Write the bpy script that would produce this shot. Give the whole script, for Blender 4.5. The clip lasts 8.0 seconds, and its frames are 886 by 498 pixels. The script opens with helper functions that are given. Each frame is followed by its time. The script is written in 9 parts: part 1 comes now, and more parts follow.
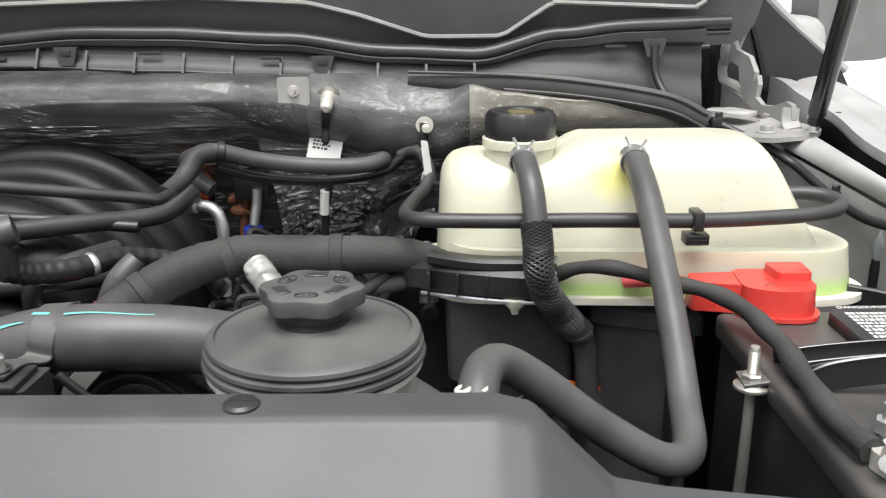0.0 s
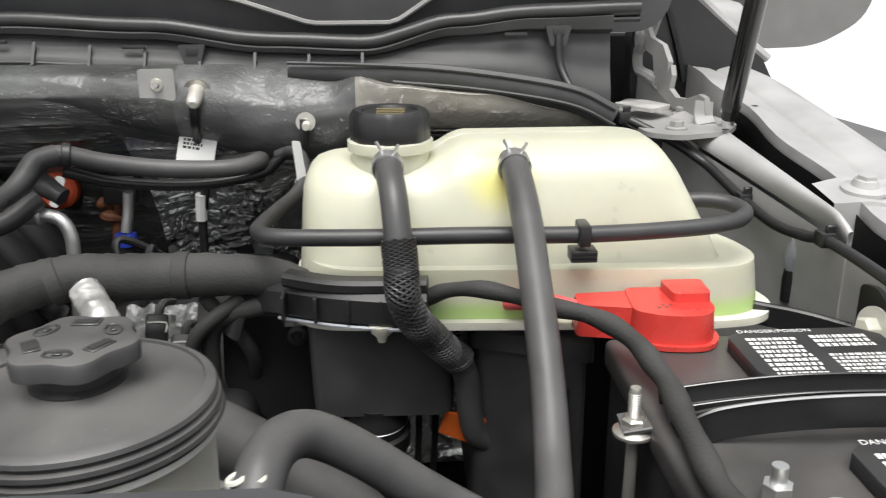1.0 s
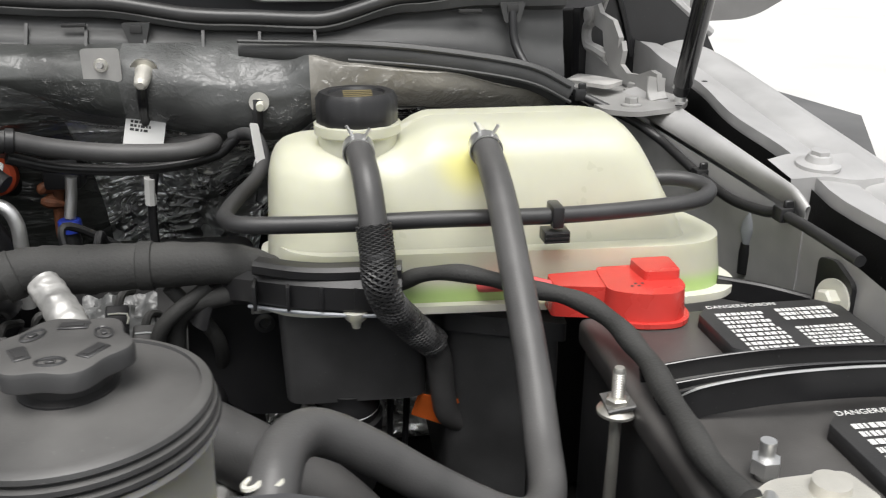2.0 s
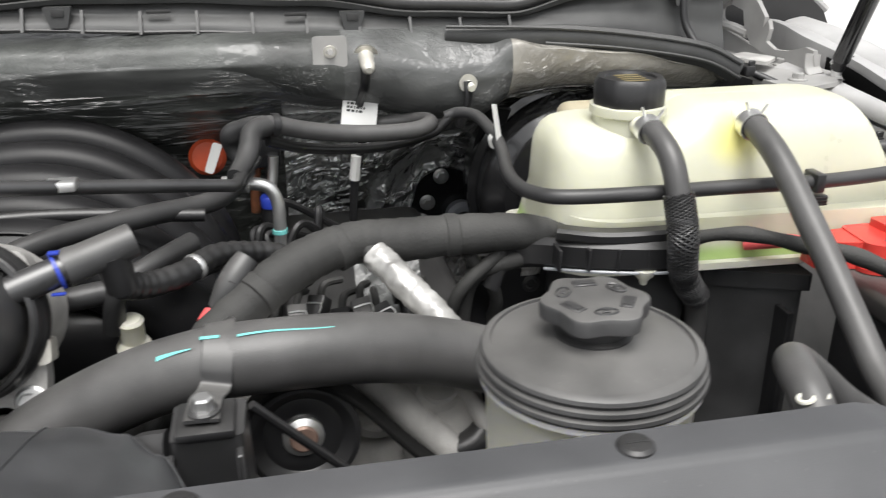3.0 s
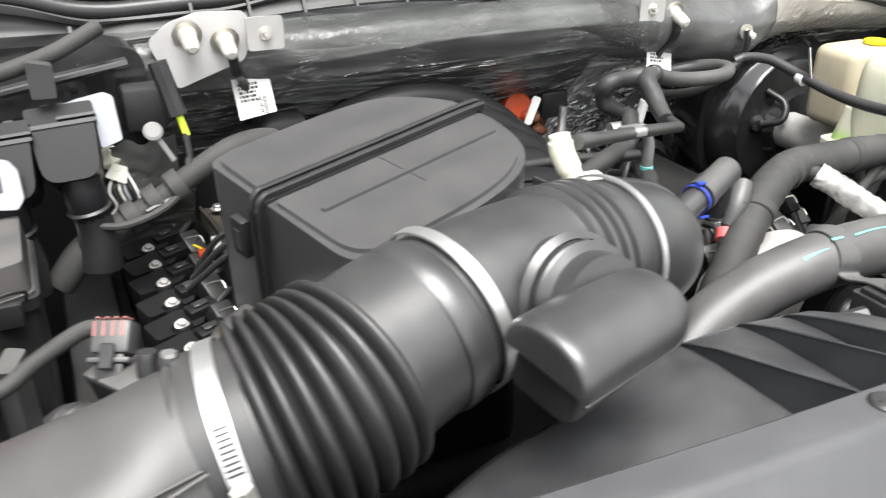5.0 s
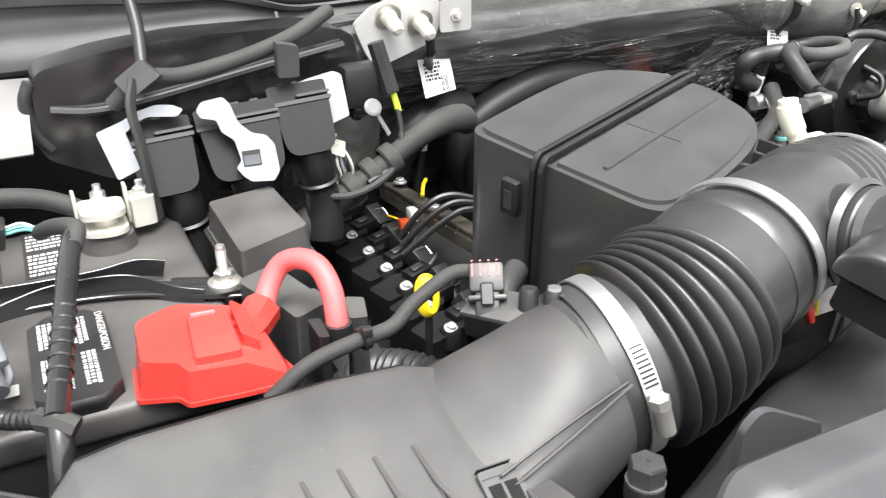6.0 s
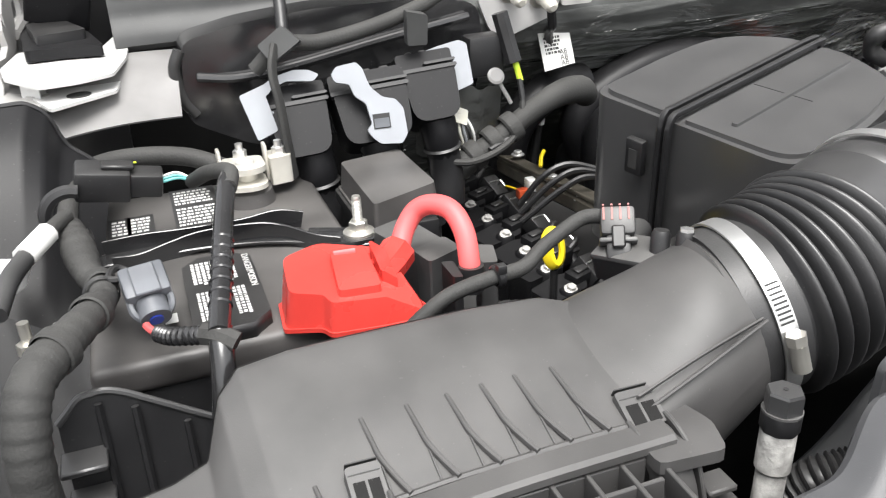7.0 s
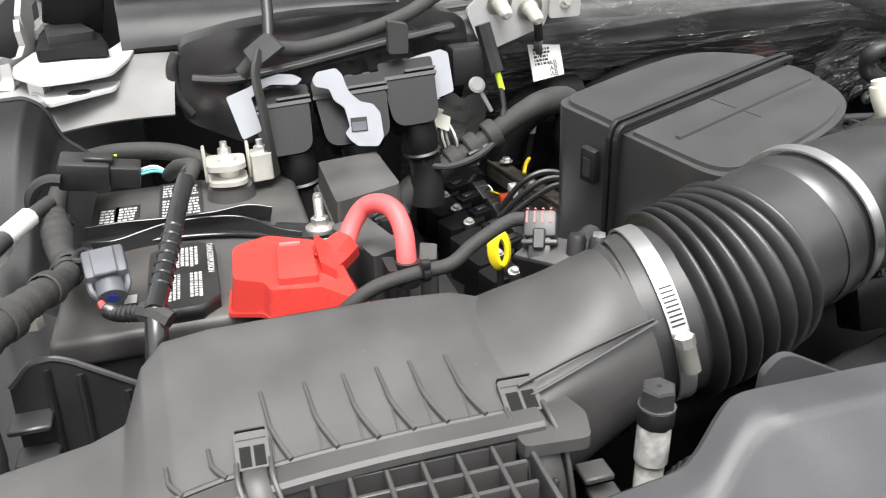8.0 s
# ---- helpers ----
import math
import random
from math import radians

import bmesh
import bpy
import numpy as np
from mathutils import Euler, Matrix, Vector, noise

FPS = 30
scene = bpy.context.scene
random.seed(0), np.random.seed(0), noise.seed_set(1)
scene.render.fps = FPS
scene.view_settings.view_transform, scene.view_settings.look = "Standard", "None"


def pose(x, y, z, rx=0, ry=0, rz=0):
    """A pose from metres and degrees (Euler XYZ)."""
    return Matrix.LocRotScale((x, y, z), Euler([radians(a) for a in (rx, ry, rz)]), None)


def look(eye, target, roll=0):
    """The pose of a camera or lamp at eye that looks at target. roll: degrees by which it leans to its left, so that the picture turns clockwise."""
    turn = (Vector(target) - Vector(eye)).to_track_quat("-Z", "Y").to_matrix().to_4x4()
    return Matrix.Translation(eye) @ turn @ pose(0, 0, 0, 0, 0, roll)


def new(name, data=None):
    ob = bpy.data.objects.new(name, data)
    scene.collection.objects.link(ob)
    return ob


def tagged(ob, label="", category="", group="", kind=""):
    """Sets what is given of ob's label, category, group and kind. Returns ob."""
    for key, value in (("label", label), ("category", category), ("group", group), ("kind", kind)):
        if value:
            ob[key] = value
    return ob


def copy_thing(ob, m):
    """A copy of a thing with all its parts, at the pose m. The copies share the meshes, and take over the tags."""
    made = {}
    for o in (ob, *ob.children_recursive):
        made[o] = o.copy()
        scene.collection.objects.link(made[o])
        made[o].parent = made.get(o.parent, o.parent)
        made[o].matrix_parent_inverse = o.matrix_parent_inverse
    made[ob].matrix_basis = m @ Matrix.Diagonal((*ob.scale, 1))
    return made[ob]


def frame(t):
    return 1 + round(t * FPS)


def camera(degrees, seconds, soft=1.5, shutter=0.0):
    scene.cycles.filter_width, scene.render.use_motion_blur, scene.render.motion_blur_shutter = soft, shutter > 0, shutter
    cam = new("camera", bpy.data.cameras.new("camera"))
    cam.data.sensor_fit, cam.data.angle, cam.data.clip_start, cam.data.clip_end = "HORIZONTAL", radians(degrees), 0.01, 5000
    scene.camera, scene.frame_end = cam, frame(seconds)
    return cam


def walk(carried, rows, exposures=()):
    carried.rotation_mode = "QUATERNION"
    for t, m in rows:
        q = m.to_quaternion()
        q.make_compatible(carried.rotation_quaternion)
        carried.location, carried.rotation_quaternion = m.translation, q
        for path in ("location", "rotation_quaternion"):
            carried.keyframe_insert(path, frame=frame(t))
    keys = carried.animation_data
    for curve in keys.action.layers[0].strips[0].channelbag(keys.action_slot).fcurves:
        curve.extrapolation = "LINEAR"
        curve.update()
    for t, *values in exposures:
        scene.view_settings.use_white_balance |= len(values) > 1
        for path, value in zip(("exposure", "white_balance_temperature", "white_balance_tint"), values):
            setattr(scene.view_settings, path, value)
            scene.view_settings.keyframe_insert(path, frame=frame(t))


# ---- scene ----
cam = camera(55.2, 8.0, soft=1.15, shutter=0.25)
PATH = [
    (0, (0.0, 0.024, 1.448), (-0.004, 1.934, 0.855), -0.6),
    (0.5, (0.038, 0.081, 1.443), (0.078, 1.989, 0.844), -0.5),
    (1, (0.074, 0.113, 1.446), (0.171, 2.008, 0.817), -0.4),
    (1.2, (0.088, 0.123, 1.447), (0.216, 2.014, 0.807), -0.1),
    (2.3, (-0.031, 0.119, 1.467), (0.293, 1.956, 0.745), 0.1),
    (2.5, (-0.101, 0.1, 1.479), (0.258, 1.924, 0.741), 0.2),
    (3, (-0.236, 0.089, 1.488), (0.138, 1.895, 0.714), -0.3),
    (3.5, (-0.366, 0.107, 1.485), (0.064, 1.886, 0.678), -0.1),
    (4, (-0.493, 0.127, 1.495), (0.013, 1.872, 0.658), -0.2),
    (4.5, (-0.652, 0.129, 1.512), (-0.014, 1.818, 0.651), 0.1),
    (5, (-0.829, 0.154, 1.519), (-0.078, 1.791, 0.649), -0.2),
    (5.2, (-0.891, 0.17, 1.517), (-0.115, 1.794, 0.645), -0.5),
    (6.3, (-1.071, 0.188, 1.524), (-0.272, 1.792, 0.635), -0.7),
    (6.5, (-1.076, 0.184, 1.519), (-0.348, 1.822, 0.631), -1.9),
    (7, (-1.084, 0.166, 1.497), (-0.49, 1.867, 0.628), -2.8),
    (7.5, (-1.056, 0.127, 1.5), (-0.564, 1.867, 0.644), -3.2),
    (8, (-1.018, 0.108, 1.503), (-0.551, 1.858, 0.654), -2.4),
]
EXPOSURES = [(0.0, 0.54), (1.2, 0.25), (2.5, 0.15), (3.0, 0.55), (3.5, 0.97), (4.5, 1.27), (5.2, 1.34), (6.5, 1.43), (7.0, 1.08), (8.0, 0.98)]
walk(cam, [(t, look(eye, target, roll)) for t, eye, target, roll in PATH], EXPOSURES)

# ---- sky and sun: bright, very soft overcast light ----
world = bpy.data.worlds.new("overcast_sky")
scene.world = world
world.use_nodes = True
wn, wl = world.node_tree.nodes, world.node_tree.links
wn.clear()
sky = wn.new("ShaderNodeTexSky")
sky.sky_type, sky.sun_disc = "NISHITA", False
sky.sun_elevation, sky.sun_rotation = radians(68), radians(188)
sky.air_density, sky.dust_density, sky.ozone_density = 1.0, 4.0, 1.0
pale = wn.new("ShaderNodeHueSaturation")
pale.inputs["Saturation"].default_value = 0.12
back = wn.new("ShaderNodeBackground")
back.inputs["Strength"].default_value = 0.15
wout = wn.new("ShaderNodeOutputWorld")
wl.new(sky.outputs[0], pale.inputs["Color"])
wl.new(pale.outputs[0], back.inputs["Color"])
wl.new(back.outputs[0], wout.inputs["Surface"])
sun_data = bpy.data.lights.new("sun", "SUN")
sun_data.energy, sun_data.angle, sun_data.color = 2.4, radians(42), (1.0, 0.98, 0.95)
sun = new("sun", sun_data)
sun.matrix_world = look((-0.6, -0.75, 4.8), (-0.4, 0.7, 1.2))


# ---- materials ----
def material(name, colour, rough=0.5, metal=0.0, vary=0.25, scale=60.0, bump=0.1, grain=900.0, dust_lit=0.0, coat=0.0,
             wrinkle=0.0, sub=0.0, spec=0.5, coat_rough=0.15):
    """A principled surface: two scales of colour and gloss variation, fine relief, and grey for dust and lit tops on
    what faces up.
    """
    m = bpy.data.materials.new(name)
    m.use_nodes = True
    n, l = m.node_tree.nodes, m.node_tree.links
    p = n["Principled BSDF"]
    tc = n.new("ShaderNodeTexCoord")
    big = n.new("ShaderNodeTexNoise")
    big.inputs["Scale"].default_value, big.inputs["Detail"].default_value = scale * 0.35, 4
    small = n.new("ShaderNodeTexNoise")
    small.inputs["Scale"].default_value, small.inputs["Detail"].default_value = grain, 2
    for t in (big, small):
        l.new(tc.outputs["Object"], t.inputs["Vector"])
    ramp = n.new("ShaderNodeMapRange")
    ramp.inputs["From Min"].default_value, ramp.inputs["From Max"].default_value = 0.3, 0.7
    ramp.inputs["To Min"].default_value, ramp.inputs["To Max"].default_value = 1 - vary, 1 + vary
    l.new(big.outputs["Fac"], ramp.inputs["Value"])
    tint = n.new("ShaderNodeMix")
    tint.data_type, tint.blend_type = "RGBA", "MULTIPLY"
    tint.inputs["Factor"].default_value = 1.0
    tint.inputs["A"].default_value = (*colour, 1)
    l.new(ramp.outputs[0], tint.inputs["B"])
    col = tint.outputs["Result"]
    # Greys what faces up: dust, plus light on the tops put into the colour.
    if dust_lit:
        geo = n.new("ShaderNodeNewGeometry")
        sep = n.new("ShaderNodeSeparateXYZ")
        l.new(geo.outputs["Normal"], sep.inputs[0])
        up = n.new("ShaderNodeMapRange")
        up.inputs["From Min"].default_value, up.inputs["From Max"].default_value = 0.2, 1.0
        up.inputs["To Max"].default_value = dust_lit
        l.new(sep.outputs["Z"], up.inputs["Value"])
        patch = n.new("ShaderNodeMath")
        patch.operation = "MULTIPLY"
        l.new(up.outputs[0], patch.inputs[0])
        l.new(big.outputs["Fac"], patch.inputs[1])
        dm = n.new("ShaderNodeMix")
        dm.data_type = "RGBA"
        dm.inputs["B"].default_value = (0.32, 0.31, 0.29, 1)
        l.new(patch.outputs[0], dm.inputs["Factor"])
        l.new(col, dm.inputs["A"])
        col = dm.outputs["Result"]
        fleck = n.new("ShaderNodeTexNoise")
        fleck.inputs["Scale"].default_value, fleck.inputs["Detail"].default_value = 420, 1
        l.new(tc.outputs["Object"], fleck.inputs["Vector"])
        few = n.new("ShaderNodeMapRange")
        few.inputs["From Min"].default_value, few.inputs["From Max"].default_value = 0.74, 0.78
        few.inputs["To Max"].default_value = 0.06
        l.new(fleck.outputs["Fac"], few.inputs["Value"])
        fm = n.new("ShaderNodeMix")
        fm.data_type = "RGBA"
        fm.inputs["B"].default_value = (0.45, 0.44, 0.42, 1)
        l.new(few.outputs[0], fm.inputs["Factor"])
        l.new(col, fm.inputs["A"])
        col = fm.outputs["Result"]
    l.new(col, p.inputs["Base Color"])
    rr = n.new("ShaderNodeMapRange")
    rr.inputs["To Min"].default_value, rr.inputs["To Max"].default_value = max(rough - 0.12, 0.03), min(rough + 0.12, 1)
    l.new(big.outputs["Fac"], rr.inputs["Value"])
    l.new(rr.outputs[0], p.inputs["Roughness"])
    p.inputs["Metallic"].default_value = metal
    p.inputs["Specular IOR Level"].default_value = spec
    p.inputs["Coat Weight"].default_value = coat
    p.inputs["Coat Roughness"].default_value = coat_rough
    if sub:
        p.inputs["Subsurface Weight"].default_value = sub
        p.inputs["Subsurface Radius"].default_value = (0.02, 0.02, 0.012)
        p.inputs["Subsurface Scale"].default_value = 1.0
    b = n.new("ShaderNodeBump")
    b.inputs["Strength"].default_value, b.inputs["Distance"].default_value = bump, 0.0006
    l.new(small.outputs["Fac"], b.inputs["Height"])
    last = b
    if wrinkle:
        v = n.new("ShaderNodeTexNoise")
        v.inputs["Scale"].default_value, v.inputs["Detail"].default_value, v.inputs["Distortion"].default_value = 38, 5, 1.6
        v.noise_type = "RIDGED_MULTIFRACTAL"
        st = n.new("ShaderNodeMapping")
        st.inputs["Scale"].default_value = (0.55, 1.0, 1.0)
        l.new(tc.outputs["Object"], st.inputs[0])
        l.new(st.outputs[0], v.inputs["Vector"])
        b2 = n.new("ShaderNodeBump")
        b2.inputs["Strength"].default_value, b2.inputs["Distance"].default_value = wrinkle, 0.005
        l.new(v.outputs["Fac"], b2.inputs["Height"])
        l.new(b.outputs[0], b2.inputs["Normal"])
        last = b2
    l.new(last.outputs[0], p.inputs["Normal"])
    return m


BLACK = material("black_plastic", (0.015, 0.015, 0.016), 0.38, dust_lit=0.12, spec=0.55)
SATIN = material("satin_black_plastic", (0.027, 0.027, 0.028), 0.40, dust_lit=0.10, vary=0.3, spec=0.8, coat=0.5, coat_rough=0.34)
GLOSS = material("glossy_black_paint", (0.016, 0.016, 0.017), 0.18, dust_lit=0.05, bump=0.03, spec=0.9)
APRON = material("grey_apron_paint", (0.225, 0.22, 0.217), 0.45, vary=0.15, bump=0.1)
BELLOWS = material("black_bellows_rubber", (0.020, 0.020, 0.021), 0.38, dust_lit=0.14, spec=0.7)
SCUFFED = material("scuffed_brown_black_plastic", (0.056, 0.053, 0.052), 0.46, dust_lit=0.22, vary=0.45, scale=40, spec=0.5)
MIRROR_GREY = material("grey_mirror_plastic", (0.17, 0.168, 0.165), 0.45, vary=0.1)
# Heavier top grey: part dust, part the lit tops of lids and bars.
DUSTY_LIT = material("dusty_lit_black_plastic", (0.045, 0.045, 0.046), 0.45, dust_lit=0.42, vary=0.3, spec=0.6)
SHEEN = material("sheen_black_plastic", (0.052, 0.052, 0.053), 0.32, dust_lit=0.12, vary=0.12, spec=0.8, coat=0.7, coat_rough=0.26)
PINK = material("dull_pink_seal", (0.34, 0.14, 0.13), 0.55)
WHITE_PAINT = material("white_paint", (0.60, 0.60, 0.59), 0.4, vary=0.1, bump=0.08)
AIRBOX = material("brownish_black_plastic", (0.056, 0.0545, 0.054), 0.50, dust_lit=0.10, bump=0.12, grain=1500, vary=0.2, spec=0.6, coat=0.15, coat_rough=0.4)
PRINT = material("faded_yellow_print", (0.22, 0.18, 0.09), 0.6)
RUNNER = material("dark_moulded_plastic", (0.009, 0.009, 0.010), 0.42, dust_lit=0.03, spec=0.25)
# Near-black: the deep shade of bay bottom and recesses sits in its colour.
DEEP = material("shade_black", (0.006, 0.006, 0.006), 0.65, dust_lit=0.02, bump=0.4, spec=0.2)
HOSE = material("grey_black_rubber", (0.034, 0.034, 0.035), 0.42, dust_lit=0.14, bump=0.2)
HOSE_PALE = material("dusty_rubber_hose", (0.070, 0.069, 0.069), 0.42, dust_lit=0.2, bump=0.2)
TAPE = material("cloth_tape_wrap", (0.029, 0.029, 0.028), 0.75, dust_lit=0.12, bump=0.7, grain=500)
SHIELD = material("grained_grey_plastic", (0.062, 0.063, 0.067), 0.46, dust_lit=0.05, bump=0.12, grain=1500, vary=0.10, spec=0.5)
COWL = material("grey_moulded_plastic", (0.050, 0.051, 0.051), 0.5, dust_lit=0.12, vary=0.2)
SEAL = material("seal_rubber", (0.03, 0.03, 0.03), 0.32, vary=0.2)


def crinkled(name, colour, rough, metal, size, stretch, depth, gate, film=0.9, film_rough=0.10, vary=0.4):
    """Sheet foil or film: patches of sharp crossing creases between smooth stretches, under a clear glossy skin."""
    m = material(name, colour, rough, metal, vary=vary, scale=26, bump=0.1)
    n, l = m.node_tree.nodes, m.node_tree.links
    p = n["Principled BSDF"]
    tc = n.new("ShaderNodeTexCoord")
    warp = n.new("ShaderNodeMapping")
    warp.inputs["Scale"].default_value = (stretch, 1.0, 1.0)
    warp.inputs["Rotation"].default_value = (0.0, 0.12, 0.0)
    l.new(tc.outputs["Object"], warp.inputs[0])
    total = None
    for k, (mult, share) in enumerate(((1.0, 1.0), (2.3, 0.5))):
        cell = n.new("ShaderNodeTexNoise")
        cell.inputs["Scale"].default_value, cell.inputs["Detail"].default_value, cell.inputs["Distortion"].default_value = size * mult, 3.0, 0.9
        l.new(warp.outputs[0], cell.inputs["Vector"])
        off = n.new("ShaderNodeMath")
        off.operation = "SUBTRACT"
        off.inputs[1].default_value = 0.5
        l.new(cell.outputs["Fac"], off.inputs[0])
        size_of = n.new("ShaderNodeMath")
        size_of.operation = "ABSOLUTE"
        l.new(off.outputs[0], size_of.inputs[0])
        ridge = n.new("ShaderNodeMapRange")
        ridge.inputs["From Min"].default_value, ridge.inputs["From Max"].default_value = 0.0, 0.12
        ridge.inputs["To Min"].default_value, ridge.inputs["To Max"].default_value = share, 0.0
        l.new(size_of.outputs[0], ridge.inputs["Value"])
        if total is None:
            total = ridge.outputs[0]
        else:
            add = n.new("ShaderNodeMath")
            l.new(total, add.inputs[0])
            l.new(ridge.outputs[0], add.inputs[1])
            total = add.outputs[0]
    where = n.new("ShaderNodeTexNoise")
    where.inputs["Scale"].default_value, where.inputs["Detail"].default_value = 11, 2
    l.new(tc.outputs["Object"], where.inputs["Vector"])
    window = n.new("ShaderNodeMapRange")
    window.interpolation_type = "SMOOTHSTEP"
    window.inputs["From Min"].default_value, window.inputs["From Max"].default_value = gate - 0.05, gate + 0.12
    window.inputs["To Min"].default_value = 0.06
    l.new(where.outputs["Fac"], window.inputs["Value"])
    mul = n.new("ShaderNodeMath")
    mul.operation = "MULTIPLY"
    l.new(total, mul.inputs[0])
    l.new(window.outputs[0], mul.inputs[1])
    b = n.new("ShaderNodeBump")
    b.inputs["Strength"].default_value, b.inputs["Distance"].default_value = 1.0, depth
    l.new(mul.outputs[0], b.inputs["Height"])
    p.inputs["Coat Weight"].default_value, p.inputs["Coat Roughness"].default_value = film, film_rough
    l.new(b.outputs[0], p.inputs["Coat Normal"])
    if metal > 0.3:
        l.new(b.outputs[0], p.inputs["Normal"])
    return m


FOIL = crinkled("dull_insulation_foil", (0.090, 0.093, 0.090), 0.5, 0.0, 34, 0.4, 0.007, 0.50, film=0.6, film_rough=0.12)
FOIL_PALE = crinkled("pale_insulation_foil", (0.098, 0.101, 0.099), 0.5, 0.0, 40, 0.9, 0.010, 0.50, film=0.6, film_rough=0.14, vary=0.6)
FOIL_DARKER = crinkled("darker_insulation_foil", (0.057, 0.060, 0.057), 0.5, 0.0, 36, 0.8, 0.009, 0.50, film=0.55, film_rough=0.14, vary=0.65)
FILM = crinkled("dark_glossy_film", (0.064, 0.068, 0.063), 0.4, 0.0, 22, 0.16, 0.036, 0.42, film=1.0, film_rough=0.06)
FOIL_DARK = crinkled("grey_crinkled_foil", (0.78, 0.79, 0.78), 0.27, 0.6, 11, 0.9, 0.030, 0.46, film=0.6, film_rough=0.10)
GOLD = crinkled("tan_tinted_foil", (0.34, 0.325, 0.29), 0.42, 0.1, 30, 0.9, 0.018, 0.42, film=1.0, film_rough=0.10)
FOIL_BRIGHT = material("crinkled_bright_foil", (0.42, 0.415, 0.40), 0.42, 0.35, vary=0.4, scale=140, wrinkle=0.9)
TANK = material("cream_translucent_plastic", (0.60, 0.60, 0.475), 0.32, vary=0.09, sub=0.35, bump=0.05, scale=34)
TAN = material("milky_tan_plastic", (0.50, 0.45, 0.33), 0.4, vary=0.12, sub=0.2, bump=0.05)
SHROUD = material("blue_black_moulded_plastic", (0.036, 0.038, 0.042), 0.36, dust_lit=0.16, vary=0.3, spec=0.7)
FLAKED = material("flaking_white_paint", (0.40, 0.395, 0.38), 0.6, vary=0.45, scale=300, bump=0.7, grain=500)
NATURAL = material("natural_nylon", (0.72, 0.71, 0.60), 0.42, vary=0.08, sub=0.2)
CREAM = material("cream_bottle_plastic", (0.84, 0.83, 0.74), 0.42, vary=0.06, sub=0.6)
RED = material("red_plastic", (0.60, 0.050, 0.040), 0.26, vary=0.12, sub=0.0, spec=0.6)
RED_RUBBER = material("faded_red_rubber", (0.75, 0.12, 0.12), 0.5, vary=0.1)
ZINC = material("zinc_plate", (0.76, 0.74, 0.68), 0.38, 0.9, vary=0.2)
STEEL = material("bright_steel", (0.78, 0.78, 0.77), 0.38, 0.9, vary=0.15)
LEAD = material("cast_lead_clamp", (0.66, 0.64, 0.58), 0.5, 0.55, vary=0.2, bump=0.5)
ALLOY = material("cast_aluminium", (0.50, 0.49, 0.47), 0.5, 0.25, vary=0.35, bump=0.6, grain=400)
PAINT = material("silver_grey_paint", (0.44, 0.435, 0.43), 0.38, 0.1, vary=0.12, bump=0.05)
PRIMER = material("light_grey_paint", (0.33, 0.325, 0.315), 0.42, vary=0.15, bump=0.1)
HOOD = material("hood_underside_paint", (0.080, 0.080, 0.084), 0.42, vary=0.12)
LEVER = material("grey_nylon", (0.33, 0.345, 0.37), 0.42, vary=0.08)
WHITE = material("white_label", (0.70, 0.70, 0.68), 0.5, vary=0.06)
INK = material("black_ink", (0.03, 0.03, 0.03), 0.6)
INK_WHITE = material("white_print", (0.75, 0.75, 0.73), 0.55, vary=0.1)
ORANGE = material("orange_plastic", (0.78, 0.16, 0.03), 0.4)
BROWNED = material("browned_steel", (0.30, 0.20, 0.16), 0.42, 0.5, vary=0.4)
CORRODED = material("corroded_brown_metal", (0.20, 0.075, 0.035), 0.6, vary=0.5, scale=200, bump=0.6)
RAIL = material("browned_rail_metal", (0.11, 0.10, 0.08), 0.42, 0.5, vary=0.4, scale=120)
RUST = material("orange_red_cap", (0.40, 0.06, 0.02), 0.4, vary=0.3)
YELLOW = material("yellow_plastic", (0.85, 0.66, 0.02), 0.38, vary=0.06)
BLUE = material("blue_plastic", (0.025, 0.05, 0.36), 0.35)
CYAN = material("cyan_paint_mark", (0.16, 0.52, 0.50), 0.6, vary=0.2)
GREEN = material("yellow_green_tape", (0.55, 0.75, 0.05), 0.5)
CONCRETE = material("pale_concrete", (0.62, 0.61, 0.59), 0.8, vary=0.1, scale=2, grain=40, bump=0.3)
ASPHALT = material("grey_asphalt", (0.12, 0.12, 0.12), 0.9, vary=0.2, scale=3, grain=60, bump=0.6)
GREYCONN = material("slate_grey_nylon", (0.115, 0.122, 0.135), 0.42)


